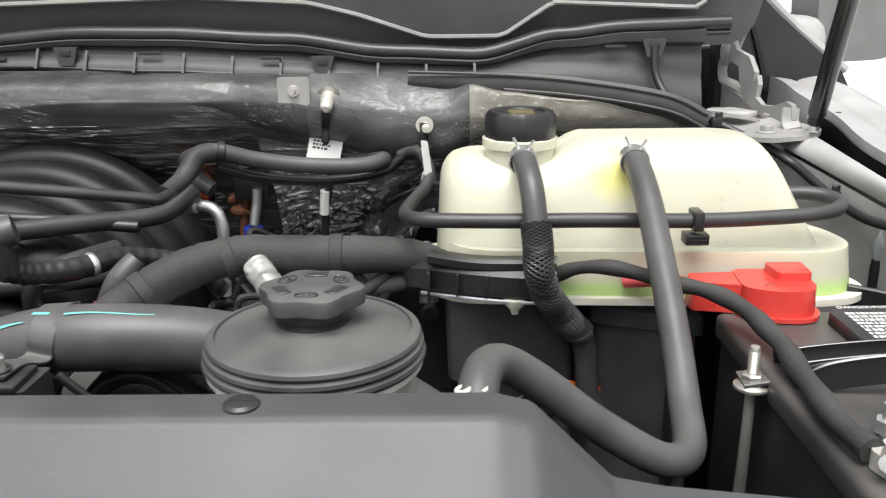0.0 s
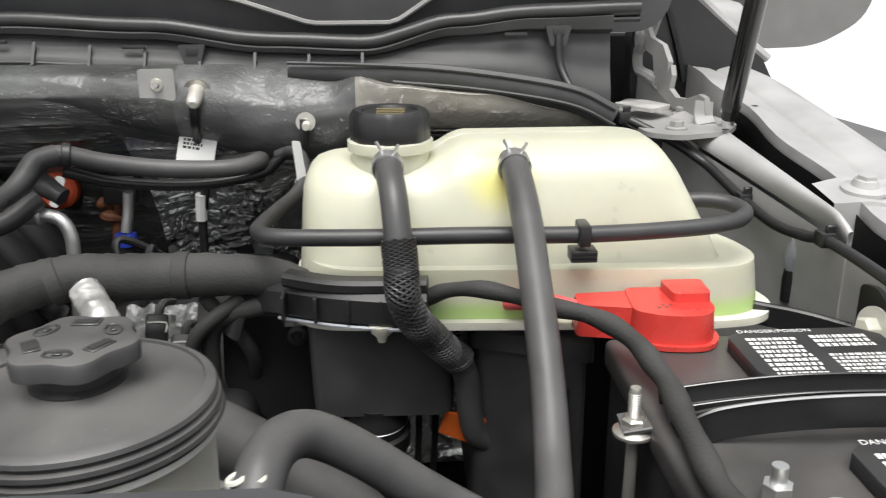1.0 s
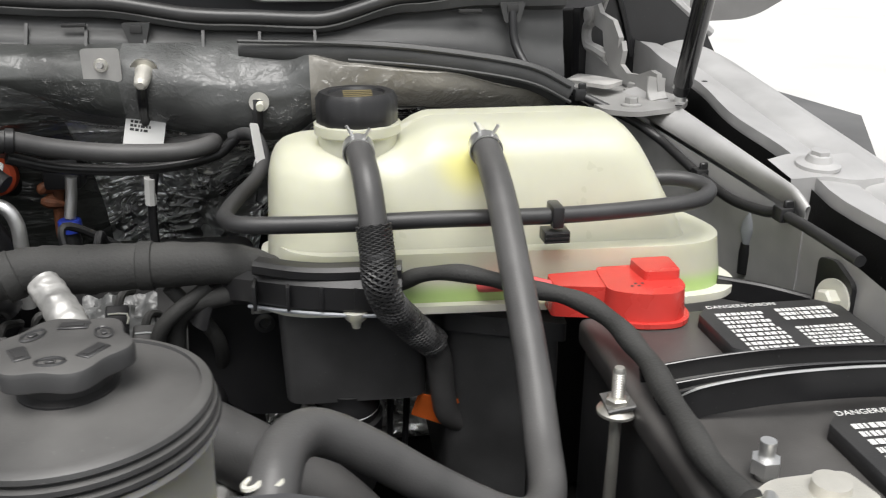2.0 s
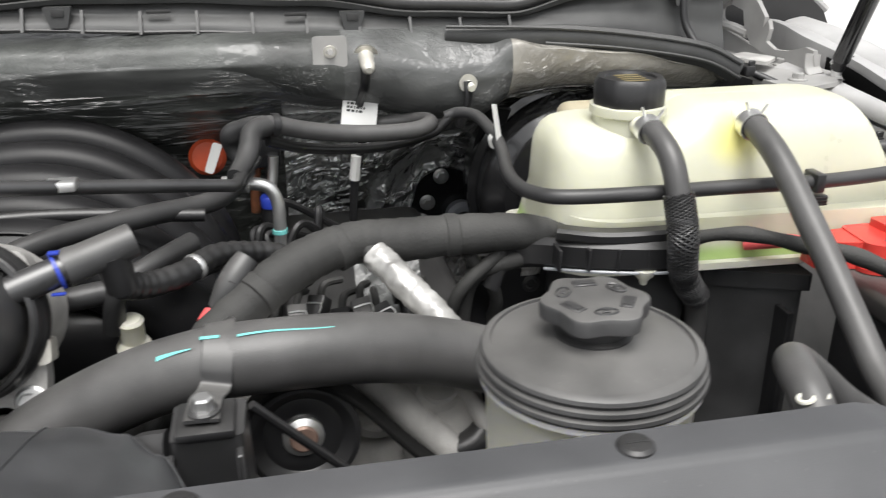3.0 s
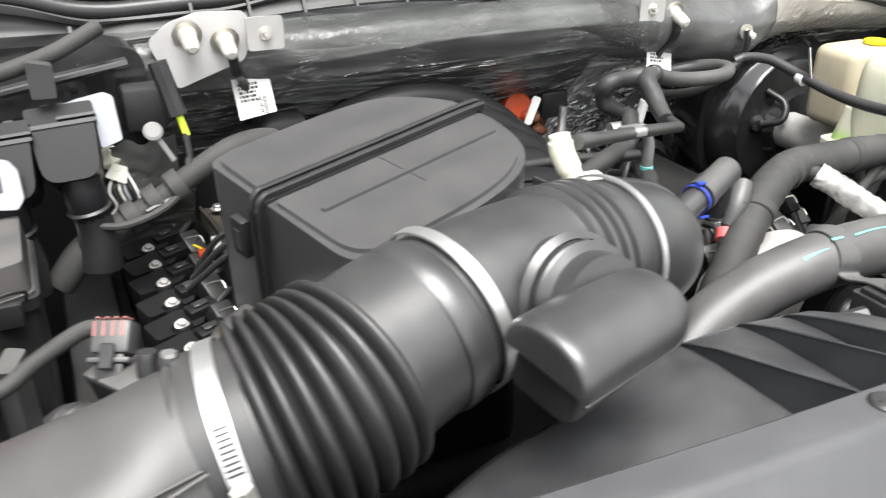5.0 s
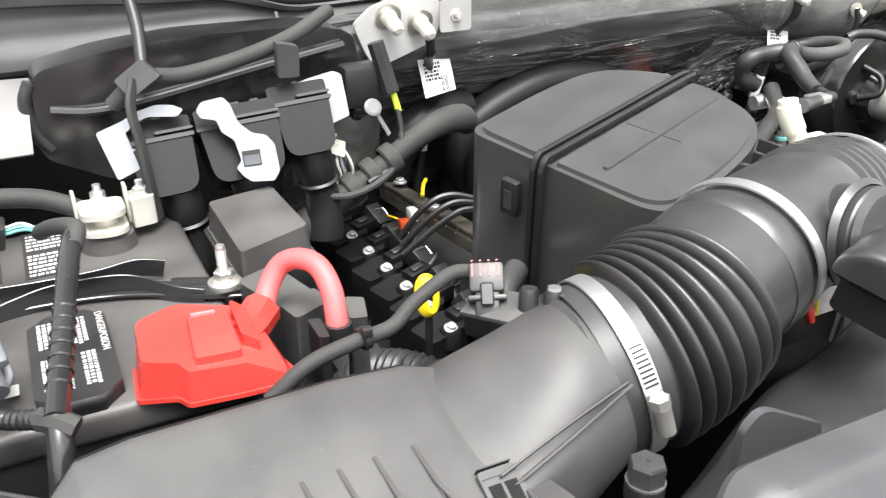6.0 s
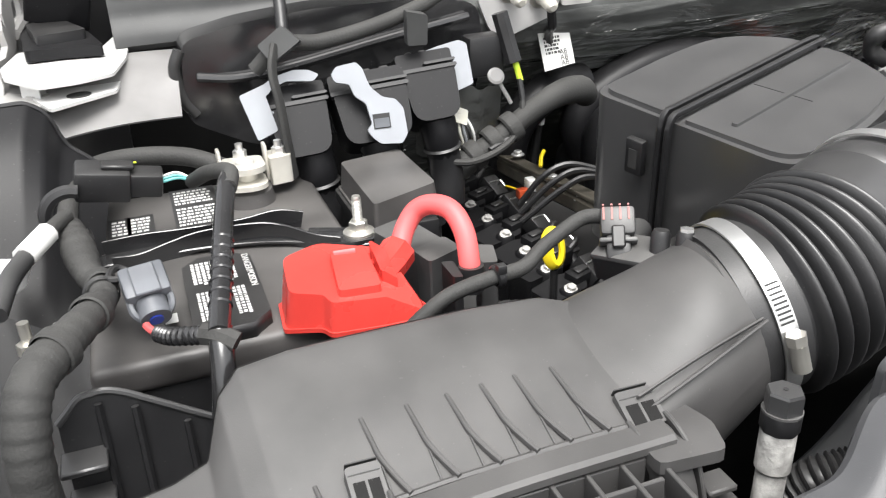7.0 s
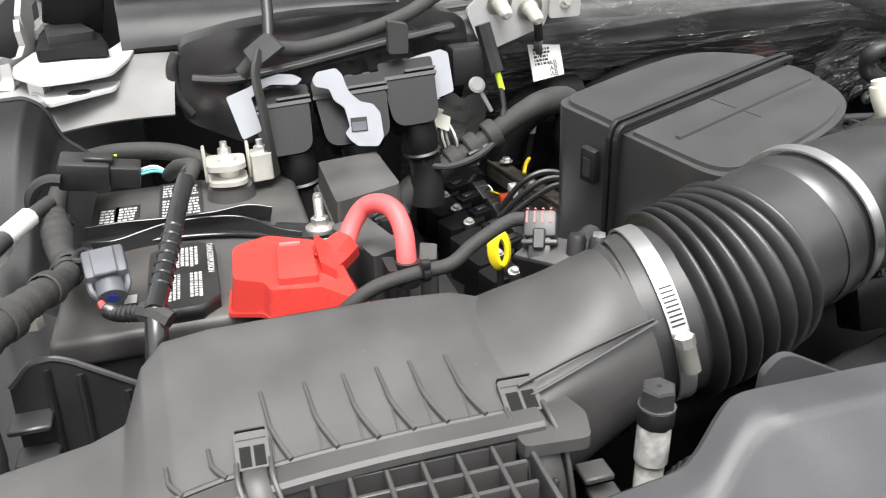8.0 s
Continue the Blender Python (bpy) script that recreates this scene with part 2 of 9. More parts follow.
def tank_tints():
    """Coolant showing green through the foot of the tank, and a yellow stain round the upper outlet."""
    n, l = TANK.node_tree.nodes, TANK.node_tree.links
    p = n["Principled BSDF"]
    base = p.inputs["Base Color"].links[0].from_socket
    tc = n.new("ShaderNodeTexCoord")
    sep = n.new("ShaderNodeSeparateXYZ")
    l.new(tc.outputs["Object"], sep.inputs[0])
    low = n.new("ShaderNodeMapRange")
    low.interpolation_type = "SMOOTHSTEP"
    low.inputs["From Min"].default_value, low.inputs["From Max"].default_value = 1.216, 1.203
    low.inputs["To Max"].default_value = 0.75
    l.new(sep.outputs["Z"], low.inputs["Value"])
    mix = n.new("ShaderNodeMix")
    mix.data_type = "RGBA"
    mix.inputs["B"].default_value = (0.42, 0.66, 0.16, 1)
    l.new(low.outputs[0], mix.inputs["Factor"])
    l.new(base, mix.inputs["A"])
    far = n.new("ShaderNodeVectorMath")
    far.operation = "DISTANCE"
    far.inputs[1].default_value = (0.148, 0.722, 1.298)
    l.new(tc.outputs["Object"], far.inputs[0])
    spot = n.new("ShaderNodeMapRange")
    spot.interpolation_type = "SMOOTHSTEP"
    spot.inputs["From Min"].default_value, spot.inputs["From Max"].default_value = 0.035, 0.008
    spot.inputs["To Max"].default_value = 0.6
    l.new(far.outputs["Value"], spot.inputs["Value"])
    mix2 = n.new("ShaderNodeMix")
    mix2.data_type = "RGBA"
    mix2.inputs["B"].default_value = (0.78, 0.72, 0.12, 1)
    l.new(spot.outputs[0], mix2.inputs["Factor"])
    l.new(mix.outputs["Result"], mix2.inputs["A"])
    l.new(mix2.outputs["Result"], p.inputs["Base Color"])


tank_tints()


# ---- builders ----
def V(*a):
    return Vector(a)


def thing(name, at, label, category, group="", kind=""):
    ob = new(name)
    ob.location = at
    ob.empty_display_size = 0.02
    return tagged(ob, label, category, group, kind)


def origin_of(ob):
    p = Vector(ob.location)
    while ob.parent:
        ob = ob.parent
        p = p + Vector(ob.location)
    return p


def part(name, bm, mat, parent=None, label="", smooth=38):
    """Links a bmesh, given in world places, as one mesh under a thing or a part; its origin goes to its middle."""
    bmesh.ops.recalc_face_normals(bm, faces=bm.faces)
    me = bpy.data.meshes.new(name)
    c = Vector((0, 0, 0))
    for v in bm.verts:
        c += v.co
    c /= max(len(bm.verts), 1)
    if mat is TANK:
        c = Vector((0, 0, 0))
    for v in bm.verts:
        v.co -= c
    bm.to_mesh(me)
    bm.free()
    me.polygons.foreach_set("use_smooth", [True] * len(me.polygons))
    me.set_sharp_from_angle(angle=radians(smooth))
    for f in me.polygons:
        if len(f.vertices) > 6:
            f.use_smooth = False
    for m in (mat if isinstance(mat, (list, tuple)) else [mat]):
        me.materials.append(m)
    ob = new(name, me)
    if parent is not None:
        ob.parent = parent
        ob.location = c - origin_of(parent)
    else:
        ob.location = c
    if label:
        ob["label"] = label
    return ob


def whole(name, bm, mat, label, category, group="", kind="", smooth=38):
    return tagged(part(name, bm, mat, None, "", smooth), label, category, group, kind)


def spline(pts, steps=8, closed=False):
    """A Catmull-Rom curve through pts."""
    pts = [Vector(p) for p in pts]
    if len(pts) == 2 and not closed:
        return [pts[0].lerp(pts[1], i / steps) for i in range(steps + 1)]
    out, n = [], len(pts)
    for i in range(n if closed else n - 1):
        if closed:
            a, b, c, d = (pts[(i + k) % n] for k in (-1, 0, 1, 2))
        else:
            b, c = pts[i], pts[i + 1]
            a = pts[i - 1] if i else b + (b - c)
            d = pts[i + 2] if i + 2 < n else c + (c - b)
        for s in range(steps):
            t = s / steps
            out.append(0.5 * (2 * b + (c - a) * t + (2 * a - 5 * b + 4 * c - d) * t * t + (3 * b - a - 3 * c + d) * t ** 3))
    if not closed:
        out.append(pts[-1])
    return out


def sweep(bm, pts, r, n=12, steps=8, flat=1.0, caps=True, ring=None, closed=False, up=None):
    """A tube along a smooth curve. r: a radius, or a function of the share of the way. flat: height over width."""
    path = spline(pts, steps, closed)
    m = len(path)
    side, rings = None, []
    for i, p in enumerate(path):
        if closed:
            d = path[(i + 1) % m] - path[i - 1]
        else:
            d = path[min(i + 1, m - 1)] - path[max(i - 1, 0)]
        d.normalize()
        if up is not None:
            side = d.cross(Vector(up)).normalized()
        elif side is None:
            side = d.orthogonal().normalized()
        else:
            side = (side - d * side.dot(d)).normalized()
        other = d.cross(side)
        rad = r(i / (m - 1)) if callable(r) else r
        rings.append([bm.verts.new(p + side * rad * math.cos(a) + other * rad * flat * math.sin(a))
                      for a in (2 * math.pi * k / n for k in range(n))])
    for i in range(m if closed else m - 1):
        a, b = rings[i], rings[(i + 1) % m]
        for k in range(n):
            bm.faces.new((a[k], a[(k + 1) % n], b[(k + 1) % n], b[k]))
    if caps and not closed:
        bm.faces.new(rings[0][::-1])
        bm.faces.new(rings[-1])
    return bm


def tube(pts, r, **k):
    return sweep(bmesh.new(), pts, r, **k)


def lathe(bm, profile, at=(0, 0, 0), axis=(0, 0, 1), n=40, wave=None, cap=True):
    """A turned body: profile of (radius, height) along the axis. wave(angle, i): a factor on the radius."""
    q = Vector((0, 0, 1)).rotation_difference(Vector(axis).normalized()).to_matrix()
    at, rings = Vector(at), []
    for i, (r, h) in enumerate(profile):
        rings.append([bm.verts.new(at + q @ Vector((r * w * math.cos(a), r * w * math.sin(a), h)))
                      for a, w in ((2 * math.pi * k / n, wave(2 * math.pi * k / n, i) if wave else 1) for k in range(n))])
    for a, b in zip(rings, rings[1:]):
        for k in range(n):
            bm.faces.new((a[k], a[(k + 1) % n], b[(k + 1) % n], b[k]))
    if cap:
        bm.faces.new(rings[0][::-1])
        bm.faces.new(rings[-1])
    return bm


def ribbon(pts, w, h, up=(0, 0, 1), steps=6, bm=None, bevel=0.25):
    """A flat bar along a smooth curve: w wide across, h thick towards up, with eased corners."""
    bm = bm or bmesh.new()
    path = spline(pts, steps)
    m, rings, b = len(path), [], min(w, h) * bevel
    prof = [(-w / 2, -h / 2 + b), (-w / 2 + b, -h / 2), (w / 2 - b, -h / 2), (w / 2, -h / 2 + b), (w / 2, h / 2 - b), (w / 2 - b, h / 2), (-w / 2 + b, h / 2), (-w / 2, h / 2 - b)]
    for i, p in enumerate(path):
        d = (path[min(i + 1, m - 1)] - path[max(i - 1, 0)]).normalized()
        side = d.cross(Vector(up)).normalized()
        top = side.cross(d)
        rings.append([bm.verts.new(p + side * a + top * c) for a, c in prof])
    for a, c in zip(rings, rings[1:]):
        for k in range(8):
            bm.faces.new((a[k], a[(k + 1) % 8], c[(k + 1) % 8], c[k]))
    bm.faces.new(rings[0][::-1])
    bm.faces.new(rings[-1])
    return bm


def turned(profile, at, axis=(0, 0, 1), **k):
    return lathe(bmesh.new(), profile, at, axis, **k)


def block(bm, lo, hi, bevel=0.003, seg=2, m=None, taper=0.0):
    """A box from corner lo to corner hi with rounded edges. taper: how much narrower the top is, in metres a side."""
    lo, hi = Vector(lo), Vector(hi)
    vs = bmesh.ops.create_cube(bm, size=1.0)["verts"]
    for v in vs:
        top = v.co.z > 0
        s = [-1 if c < 0 else 1 for c in v.co]
        v.co = Vector((lo[i] + (v.co[i] + 0.5) * (hi[i] - lo[i]) for i in range(3)))
        if top and taper:
            v.co.x -= s[0] * taper
            v.co.y -= s[1] * taper
    if bevel:
        es = list({e for v in vs for e in v.link_edges})
        made = bmesh.ops.bevel(bm, geom=es, offset=bevel, segments=seg, profile=0.5, affect="EDGES", clamp_overlap=True)
        vs = list(set(made["verts"]) | {v for v in vs if v.is_valid})
    if m is not None:
        allv = set()
        for v in vs:
            if v.is_valid:
                allv.add(v)
                for f in v.link_faces:
                    allv.update(f.verts)
        bmesh.ops.transform(bm, matrix=m, verts=list(allv))
    return bm


def box(lo, hi, bevel=0.003, seg=2, m=None, taper=0.0):
    return block(bmesh.new(), lo, hi, bevel, seg, m, taper)


def prism(poly, h0, h1, m=None, bevel=0.003, seg=2, bm=None, inset=0.0):
    """A flat outline raised from height h0 to h1 along local z, then put in place by m."""
    own = bmesh.new()
    n = len(poly)
    cx, cy = sum(p[0] for p in poly) / n, sum(p[1] for p in poly) / n
    a = [own.verts.new((x, y, h0)) for x, y in poly]
    b = [own.verts.new((cx + (x - cx) * (1 - inset), cy + (y - cy) * (1 - inset), h1)) for x, y in poly]
    own.faces.new(a[::-1])
    own.faces.new(b)
    for k in range(n):
        own.faces.new((a[k], a[(k + 1) % n], b[(k + 1) % n], b[k]))
    if bevel:
        es = [e for e in own.edges if e.calc_face_angle(0) > 0.5]
        bmesh.ops.bevel(own, geom=es, offset=bevel, segments=seg, profile=0.5, affect="EDGES", clamp_overlap=True)
    if m is not None:
        bmesh.ops.transform(own, matrix=m, verts=own.verts)
    if bm is None:
        return own
    tmp = bpy.data.meshes.new("tmp")
    own.to_mesh(tmp)
    own.free()
    bm.from_mesh(tmp)
    bpy.data.meshes.remove(tmp)
    return bm


def rounded(poly, r, seg=5):
    """A flat outline with its corners rounded by r (a number, or one for each corner)."""
    out, n = [], len(poly)
    for i in range(n):
        rr = r[i] if isinstance(r, (list, tuple)) else r
        p, a, b = Vector(poly[i]), Vector(poly[i - 1]), Vector(poly[(i + 1) % n])
        u, v = (a - p).normalized(), (b - p).normalized()
        if rr <= 0:
            out.append((p.x, p.y))
            continue
        p0, p1 = p + u * min(rr, (a - p).length * 0.49), p + v * min(rr, (b - p).length * 0.49)
        for k in range(seg + 1):
            t = k / seg
            q = p0 * (1 - t) ** 2 + p * 2 * t * (1 - t) + p1 * t * t
            out.append((q.x, q.y))
    return out


def frame_of(at, u, v):
    """A pose whose local x runs along u and whose local y lies towards v."""
    u = Vector(u).normalized()
    w = u.cross(Vector(v)).normalized()
    v = w.cross(u)
    m = Matrix((u, v, w)).transposed().to_4x4()
    m.translation = Vector(at)
    return m


XZ = Matrix(((1, 0, 0, 0), (0, 0, -1, 0), (0, 1, 0, 0), (0, 0, 0, 1)))


def hexbolt(at, r, h, axis, mat, parent=None, name="bolt", label="", washer=True):
    bm = bmesh.new()
    if washer:
        lathe(bm, [(r * 1.5, 0), (r * 1.5, h * 0.2), (r * 1.2, h * 0.3)], at, axis, 20)
    lathe(bm, [(r, h * 0.25), (r, h * 0.9), (r * 0.85, h)], at, axis, 6)
    return part(name, bm, mat, parent, label, smooth=25)


def clamp_band(at, axis, r, width, mat, parent, name="clamp_band", label="", thick=0.0012):
    bm = turned([(r, -width / 2), (r + thick, -width / 2), (r + thick, width / 2), (r, width / 2)], at, axis, n=48, cap=False)
    return part(name, bm, mat, parent, label)


def sheet(fun, nu, nv):
    """A surface over the unit square."""
    bm = bmesh.new()
    g = [[bm.verts.new(fun(i / nu, j / nv)) for j in range(nv + 1)] for i in range(nu + 1)]
    for i in range(nu):
        for j in range(nv):
            bm.faces.new((g[i][j], g[i + 1][j], g[i + 1][j + 1], g[i][j + 1]))
    return bm


def solid(bm, thick):
    bmesh.ops.recalc_face_normals(bm, faces=bm.faces)
    bmesh.ops.solidify(bm, geom=list(bm.faces), thickness=thick)
    return bm


def along(pts, x):
    """The value at x of a chain of (x, value) pairs, smoothly between them."""
    if x <= pts[0][0]:
        return pts[0][1]
    for (a, va), (b, vb) in zip(pts, pts[1:]):
        if x <= b:
            t = (x - a) / (b - a)
            return va + (vb - va) * (t * t * (3 - 2 * t))
    return pts[-1][1]

# ---- ground ----
whole("ground", sheet(lambda u, v: V(-200 + 400 * u, -200 + 400 * v, 0.0), 8, 8), CONCRETE,
      "pale concrete floor under the parked truck", "ground", kind="structure")
whole("pavement_strip", sheet(lambda u, v: V(4.39, 8.73, 0.006) + u * 1.7 * V(-0.43 + 0.53 * v, -2.14 + 0.94 * v, 0), 6, 2), ASPHALT,
      "dark grey strip in the pale floor", "road", kind="structure")


# ---- firewall, cowl, hood ----
CENTRE = -0.37


def firewall():
    deep = [(1.075, 1.352), (1.03, 1.352), (0.998, 1.340), (0.99, 1.318), (0.997, 1.292), (1.02, 1.272), (1.05, 1.260),
            (1.085, 1.225), (1.14, 1.175), (1.178, 1.10), (1.185, 0.98), (1.19, 0.86), (1.2, 0.72)]
    drape = [(1.075, 1.354), (1.035, 1.354), (1.004, 1.346), (0.993, 1.332), (0.993, 1.318), (1.002, 1.302), (1.018, 1.280),
             (1.045, 1.250), (1.088, 1.200), (1.125, 1.12), (1.15, 1.0), (1.17, 0.86), (1.2, 0.72)]
    deep, drape = (spline([V(0, y, z) for y, z in p], 5) for p in (deep, drape))

    def at(u, v):
        x = -0.80 + 1.09 * u
        k = v * (len(deep) - 1)
        i = min(int(k), len(deep) - 2)
        side = max(0.0, min(1.0, (x + 0.29) / 0.13))
        side = side * side * (3 - 2 * side)
        p = drape[i].lerp(drape[i + 1], k - i).lerp(deep[i].lerp(deep[i + 1], k - i), side)
        lift = along([(-0.8, 0.0), (-0.33, 0.0), (-0.25, 0.0), (-0.16, 0.0), (-0.04, -0.020), (-0.005, -0.020), (0.05, 0.006), (0.10, 0.012), (0.3, 0.0)], x)
        w = min(1, max(0, (v - 0.06) / 0.1)) * (1 - min(1, max(0, (v - 0.5) / 0.2)))
        q = V(x, p.y + 0.055 * max(0, min(1, (x + 0.09) / 0.06)) * max(0, min(1, (v - 0.5) / 0.1)), p.z + lift * w)
        if x > -0.05:
            q.z = min(q.z, along([(-0.05, 1.37), (0.03, 1.345), (0.069, 1.337), (0.16, 1.329), (0.25, 1.312), (0.30, 1.290)], x) - 0.03 * v)
        edge = min(1, v * 8)
        low = max(0, min(1, (v - 0.40) / 0.08))
        crease = noise.fractal(V(x * 9, q.y * 14, q.z * 26), 1.0, 2.0, 4) * (0.0022 + 0.002 * low)
        fold = (1 - abs(noise.noise(V(x * 4 + 3, q.y * 16, q.z * 34)))) ** 6 * (0.0015 + 0.003 * low)
        return q + V(0, -(crease + fold) * edge, (crease * 0.6) * edge)

    wall = whole("wall_firewall", sheet(lambda u, v: at(u, v * 0.44), 260, 50), FOIL, "firewall covered with dull wrinkled foil insulation", "firewall",
                 kind="structure")

    def band(u, v):
        """The upper sheet, from its top edge down to the ragged seam."""
        x = -0.80 + 1.09 * u
        low = along([(-0.8, 0.27), (-0.5, 0.28), (-0.36, 0.27), (-0.27, 0.33), (-0.18, 0.42), (-0.10, 0.43), (0.3, 0.43)], x) + 0.010 * noise.noise(V(x * 16, 4, 2))
        return at(u, 0.02 + (low - 0.02) * v) + V(0, -0.0005 * (1 - v ** 6), 0.0002)
    part("upper_band", sheet(lambda u, v: band(u * 0.592, v), 215, 30), FOIL_DARKER, wall, "darker grey foil band along the top")
    part("upper_band", sheet(lambda u, v: band(0.592 + u * 0.408, v), 150, 30), FOIL_PALE, wall, "paler grey foil band along the top")
    part("lower_film", sheet(lambda u, v: at(u * 0.53, 0.44 + v * 0.56), 200, 90), FILM, wall, "dark glossy film over the lower firewall")
    part("lower_foil", sheet(lambda u, v: at(0.53 + u * 0.47, 0.44 + v * 0.56), 200, 90), FOIL_DARK, wall, "grey crinkled foil over the lower firewall")

    def patch(u, v):
        p = at((0.03 + 0.255 * u + 0.80) / 1.09, 0.06 + 0.36 * v)
        return p + V(0, -0.0012 - 0.002 * math.sin(math.pi * u) ** 0.5, 0.0004)
    part("tan_patch", sheet(patch, 60, 24), GOLD, wall, "tan crinkled foil patch")
    part("backing", box((-1.25, 1.262, 0.6), (0.5, 1.30, 1.36), 0.004), DEEP, wall, "dark steel panel behind the insulation")


firewall()


def cowl():
    low = [(-1.20, 1.312), (-1.08, 1.330), (-0.81, 1.341), (-0.755, 1.353), (-0.5, 1.363), (-0.33, 1.356), (-0.2, 1.350),
           (-0.02, 1.340), (0.07, 1.345), (0.133, 1.340), (0.196, 1.333), (0.30, 1.302), (0.34, 1.300)]
    top = [(-1.06, 1.405), (-0.88, 1.394), (-0.78, 1.372), (-0.68, 1.374), (-0.55, 1.391), (-0.42, 1.399), (-0.33, 1.398),
           (-0.19, 1.391), (-0.06, 1.375), (0.04, 1.371), (0.138, 1.393), (0.22, 1.401), (0.34, 1.404)]
    rows = [(0.0, 1.037, 0), (0.06, 1.033, 0), (0.5, 1.045, 0), (0.82, 1.052, 0), (0.86, 1.038, 0), (1.0, 1.036, 0)]

    def at(u, v):
        x = -1.10 + 1.405 * u
        z0, z1 = along(low, x), along(top, x) - 0.006
        y = along([(a, b) for a, b, _ in rows], v)
        return V(x, y + 0.0008 * noise.noise(V(x * 30, v * 4, 0)), z0 + (z1 - z0) * v)

    ob = whole("cowl_panel", solid(sheet(at, 160, 16), 0.003), COWL, "grey moulded plastic cowl panel below the hood seal", "cowl",
               kind="structure")
    for i in range(24):
        x = -0.98 + i * 0.0565
        if -0.79 < x < -0.72 or x > 0.06:
            continue
        z0 = along(low, x)
        poly = [(0, 0), (0.014, 0), (0.0, 0.022)]
        bm = prism([(-a, b) for a, b in poly], -0.0015, 0.0015, Matrix.Translation((x, 1.036, z0 - 0.001)) @ Matrix(
            ((0, 0, 1, 0), (1, 0, 0, 0), (0, 1, 0, 0), (0, 0, 0, 1))), 0)
        part("gusset", bm, COWL, ob)
    lip = spline([V(x, 1.030, along(low, x)) for x in np.linspace(-0.74, 0.02, 24)], 2)
    part("lip", tube(lip, 0.0022, n=6, steps=1), SEAL, ob, "dark lower lip of the cowl")
    for x, y in ((-0.437, 1.037), (-0.14, 1.037), (0.245, 1.037), (-0.66, 1.037)):
        z = along(top, x) - 0.022
        clip = part("clip", prism(rounded([(-0.014, 0.008), (0.014, 0.008), (0.008, -0.013), (-0.008, -0.013)], 0.002, 2), 0.0, 0.008,
                    Matrix.Translation((x, y - 0.001, z)) @ XZ, 0.0015), COWL, ob, "grey push clip")
        part("slot", box((x - 0.006, y - 0.0105, z - 0.002), (x + 0.006, y - 0.0092, z + 0.006), 0.0008), INK, clip, "black slot")
    for x in (-0.52, -0.34, -0.20, 0.02, 0.2):
        z = along(top, x) - 0.021
        part("slot", box((x - 0.012, 1.030, z - 0.002), (x + 0.012, 1.034, z + 0.002), 0.0008), SEAL, ob, "dark slot")
    seal_pts = [V(x, 1.045, along(top, x)) for x in np.linspace(-1.06, 0.335, 40)]
    seal = whole("hood_seal", tube(seal_pts, 0.0085, n=14, steps=3), SEAL, "black rubber hood seal along the wavy cowl edge", "seal",
                 kind="structure")
    part("seal_lip", tube([p + V(0, -0.002, -0.011) for p in seal_pts], 0.003, n=8, steps=3), SEAL, seal, "thin lip under the seal")
    for s, lab in ((1, "black wiring channel running down to the hinge"), (-1, "black wiring channel running down to the far hinge")):
        def mx(x):
            return x if s > 0 else 2 * CENTRE - x
        pts = [V(mx(-0.04), 1.02, 1.344), V(mx(0.069), 1.006, 1.341), V(mx(0.16), 0.996, 1.333), V(mx(0.25), 0.986, 1.318), V(mx(0.296), 0.980, 1.297)]
        if s < 0:
            pts = [p + V(0, 0, -0.002) for p in pts]
        ch = whole("wiring_channel", tube(pts, lambda t: 0.005 + 0.004 * min(1, t * 3), n=10, flat=1.6, up=(0, 0, 1)), COWL, lab, "channel", kind="structure")
        part("ridge", tube([p + V(0, -0.008, 0.010) for p in pts], 0.002, n=6), COWL, ch)
        part("lower_ridge", tube([p + V(0, -0.009, -0.006) for p in pts[1:]], 0.002, n=6), COWL, ch)


cowl()


def hood():
    d = V(0, -0.20, 0.98).normalized()
    base = V(0, 1.10, 1.375)
    m = frame_of(base, (1, 0, 0), d)
    bm = prism(rounded([(-1.14, 0), (0.38, 0), (0.42, 0.3), (0.30, 1.15), (-1.04, 1.15), (-1.16, 0.3)], 0.04), -0.012, 0.0, m, 0.004)
    ob = whole("hood", bm, HOOD, "open hood with a dark grey pressed underside", "hood", kind="structure")
    tongue = [(-1.02, 0.075), (-0.86, 0.062), (-0.815, 0.018), (-0.72, 0.018), (-0.58, 0.06), (-0.30, 0.068), (-0.16, 0.060), (-0.10, 0.045),
              (-0.02, 0.018), (0.072, 0.018), (0.132, 0.058), (0.305, 0.050), (0.33, 0.075), (0.25, 1.05), (-0.98, 1.05)]
    part("inner_panel", prism(rounded(tongue, 0.012, 3), 0.001, 0.016, m, 0.005, 3), HOOD, ob, "raised stamped reinforcement")
    # The highlight along the stamping edge is a tube in paler paint.
    edge = [m @ V(x, y, 0.016) for x, y in rounded(tongue[2:13], 0.012, 3)[4:-4]]
    part("edge_highlight", tube(edge, 0.003, n=6, steps=2), PRIMER, ob, "pale tube standing in for light caught on the stamping edge")


hood()

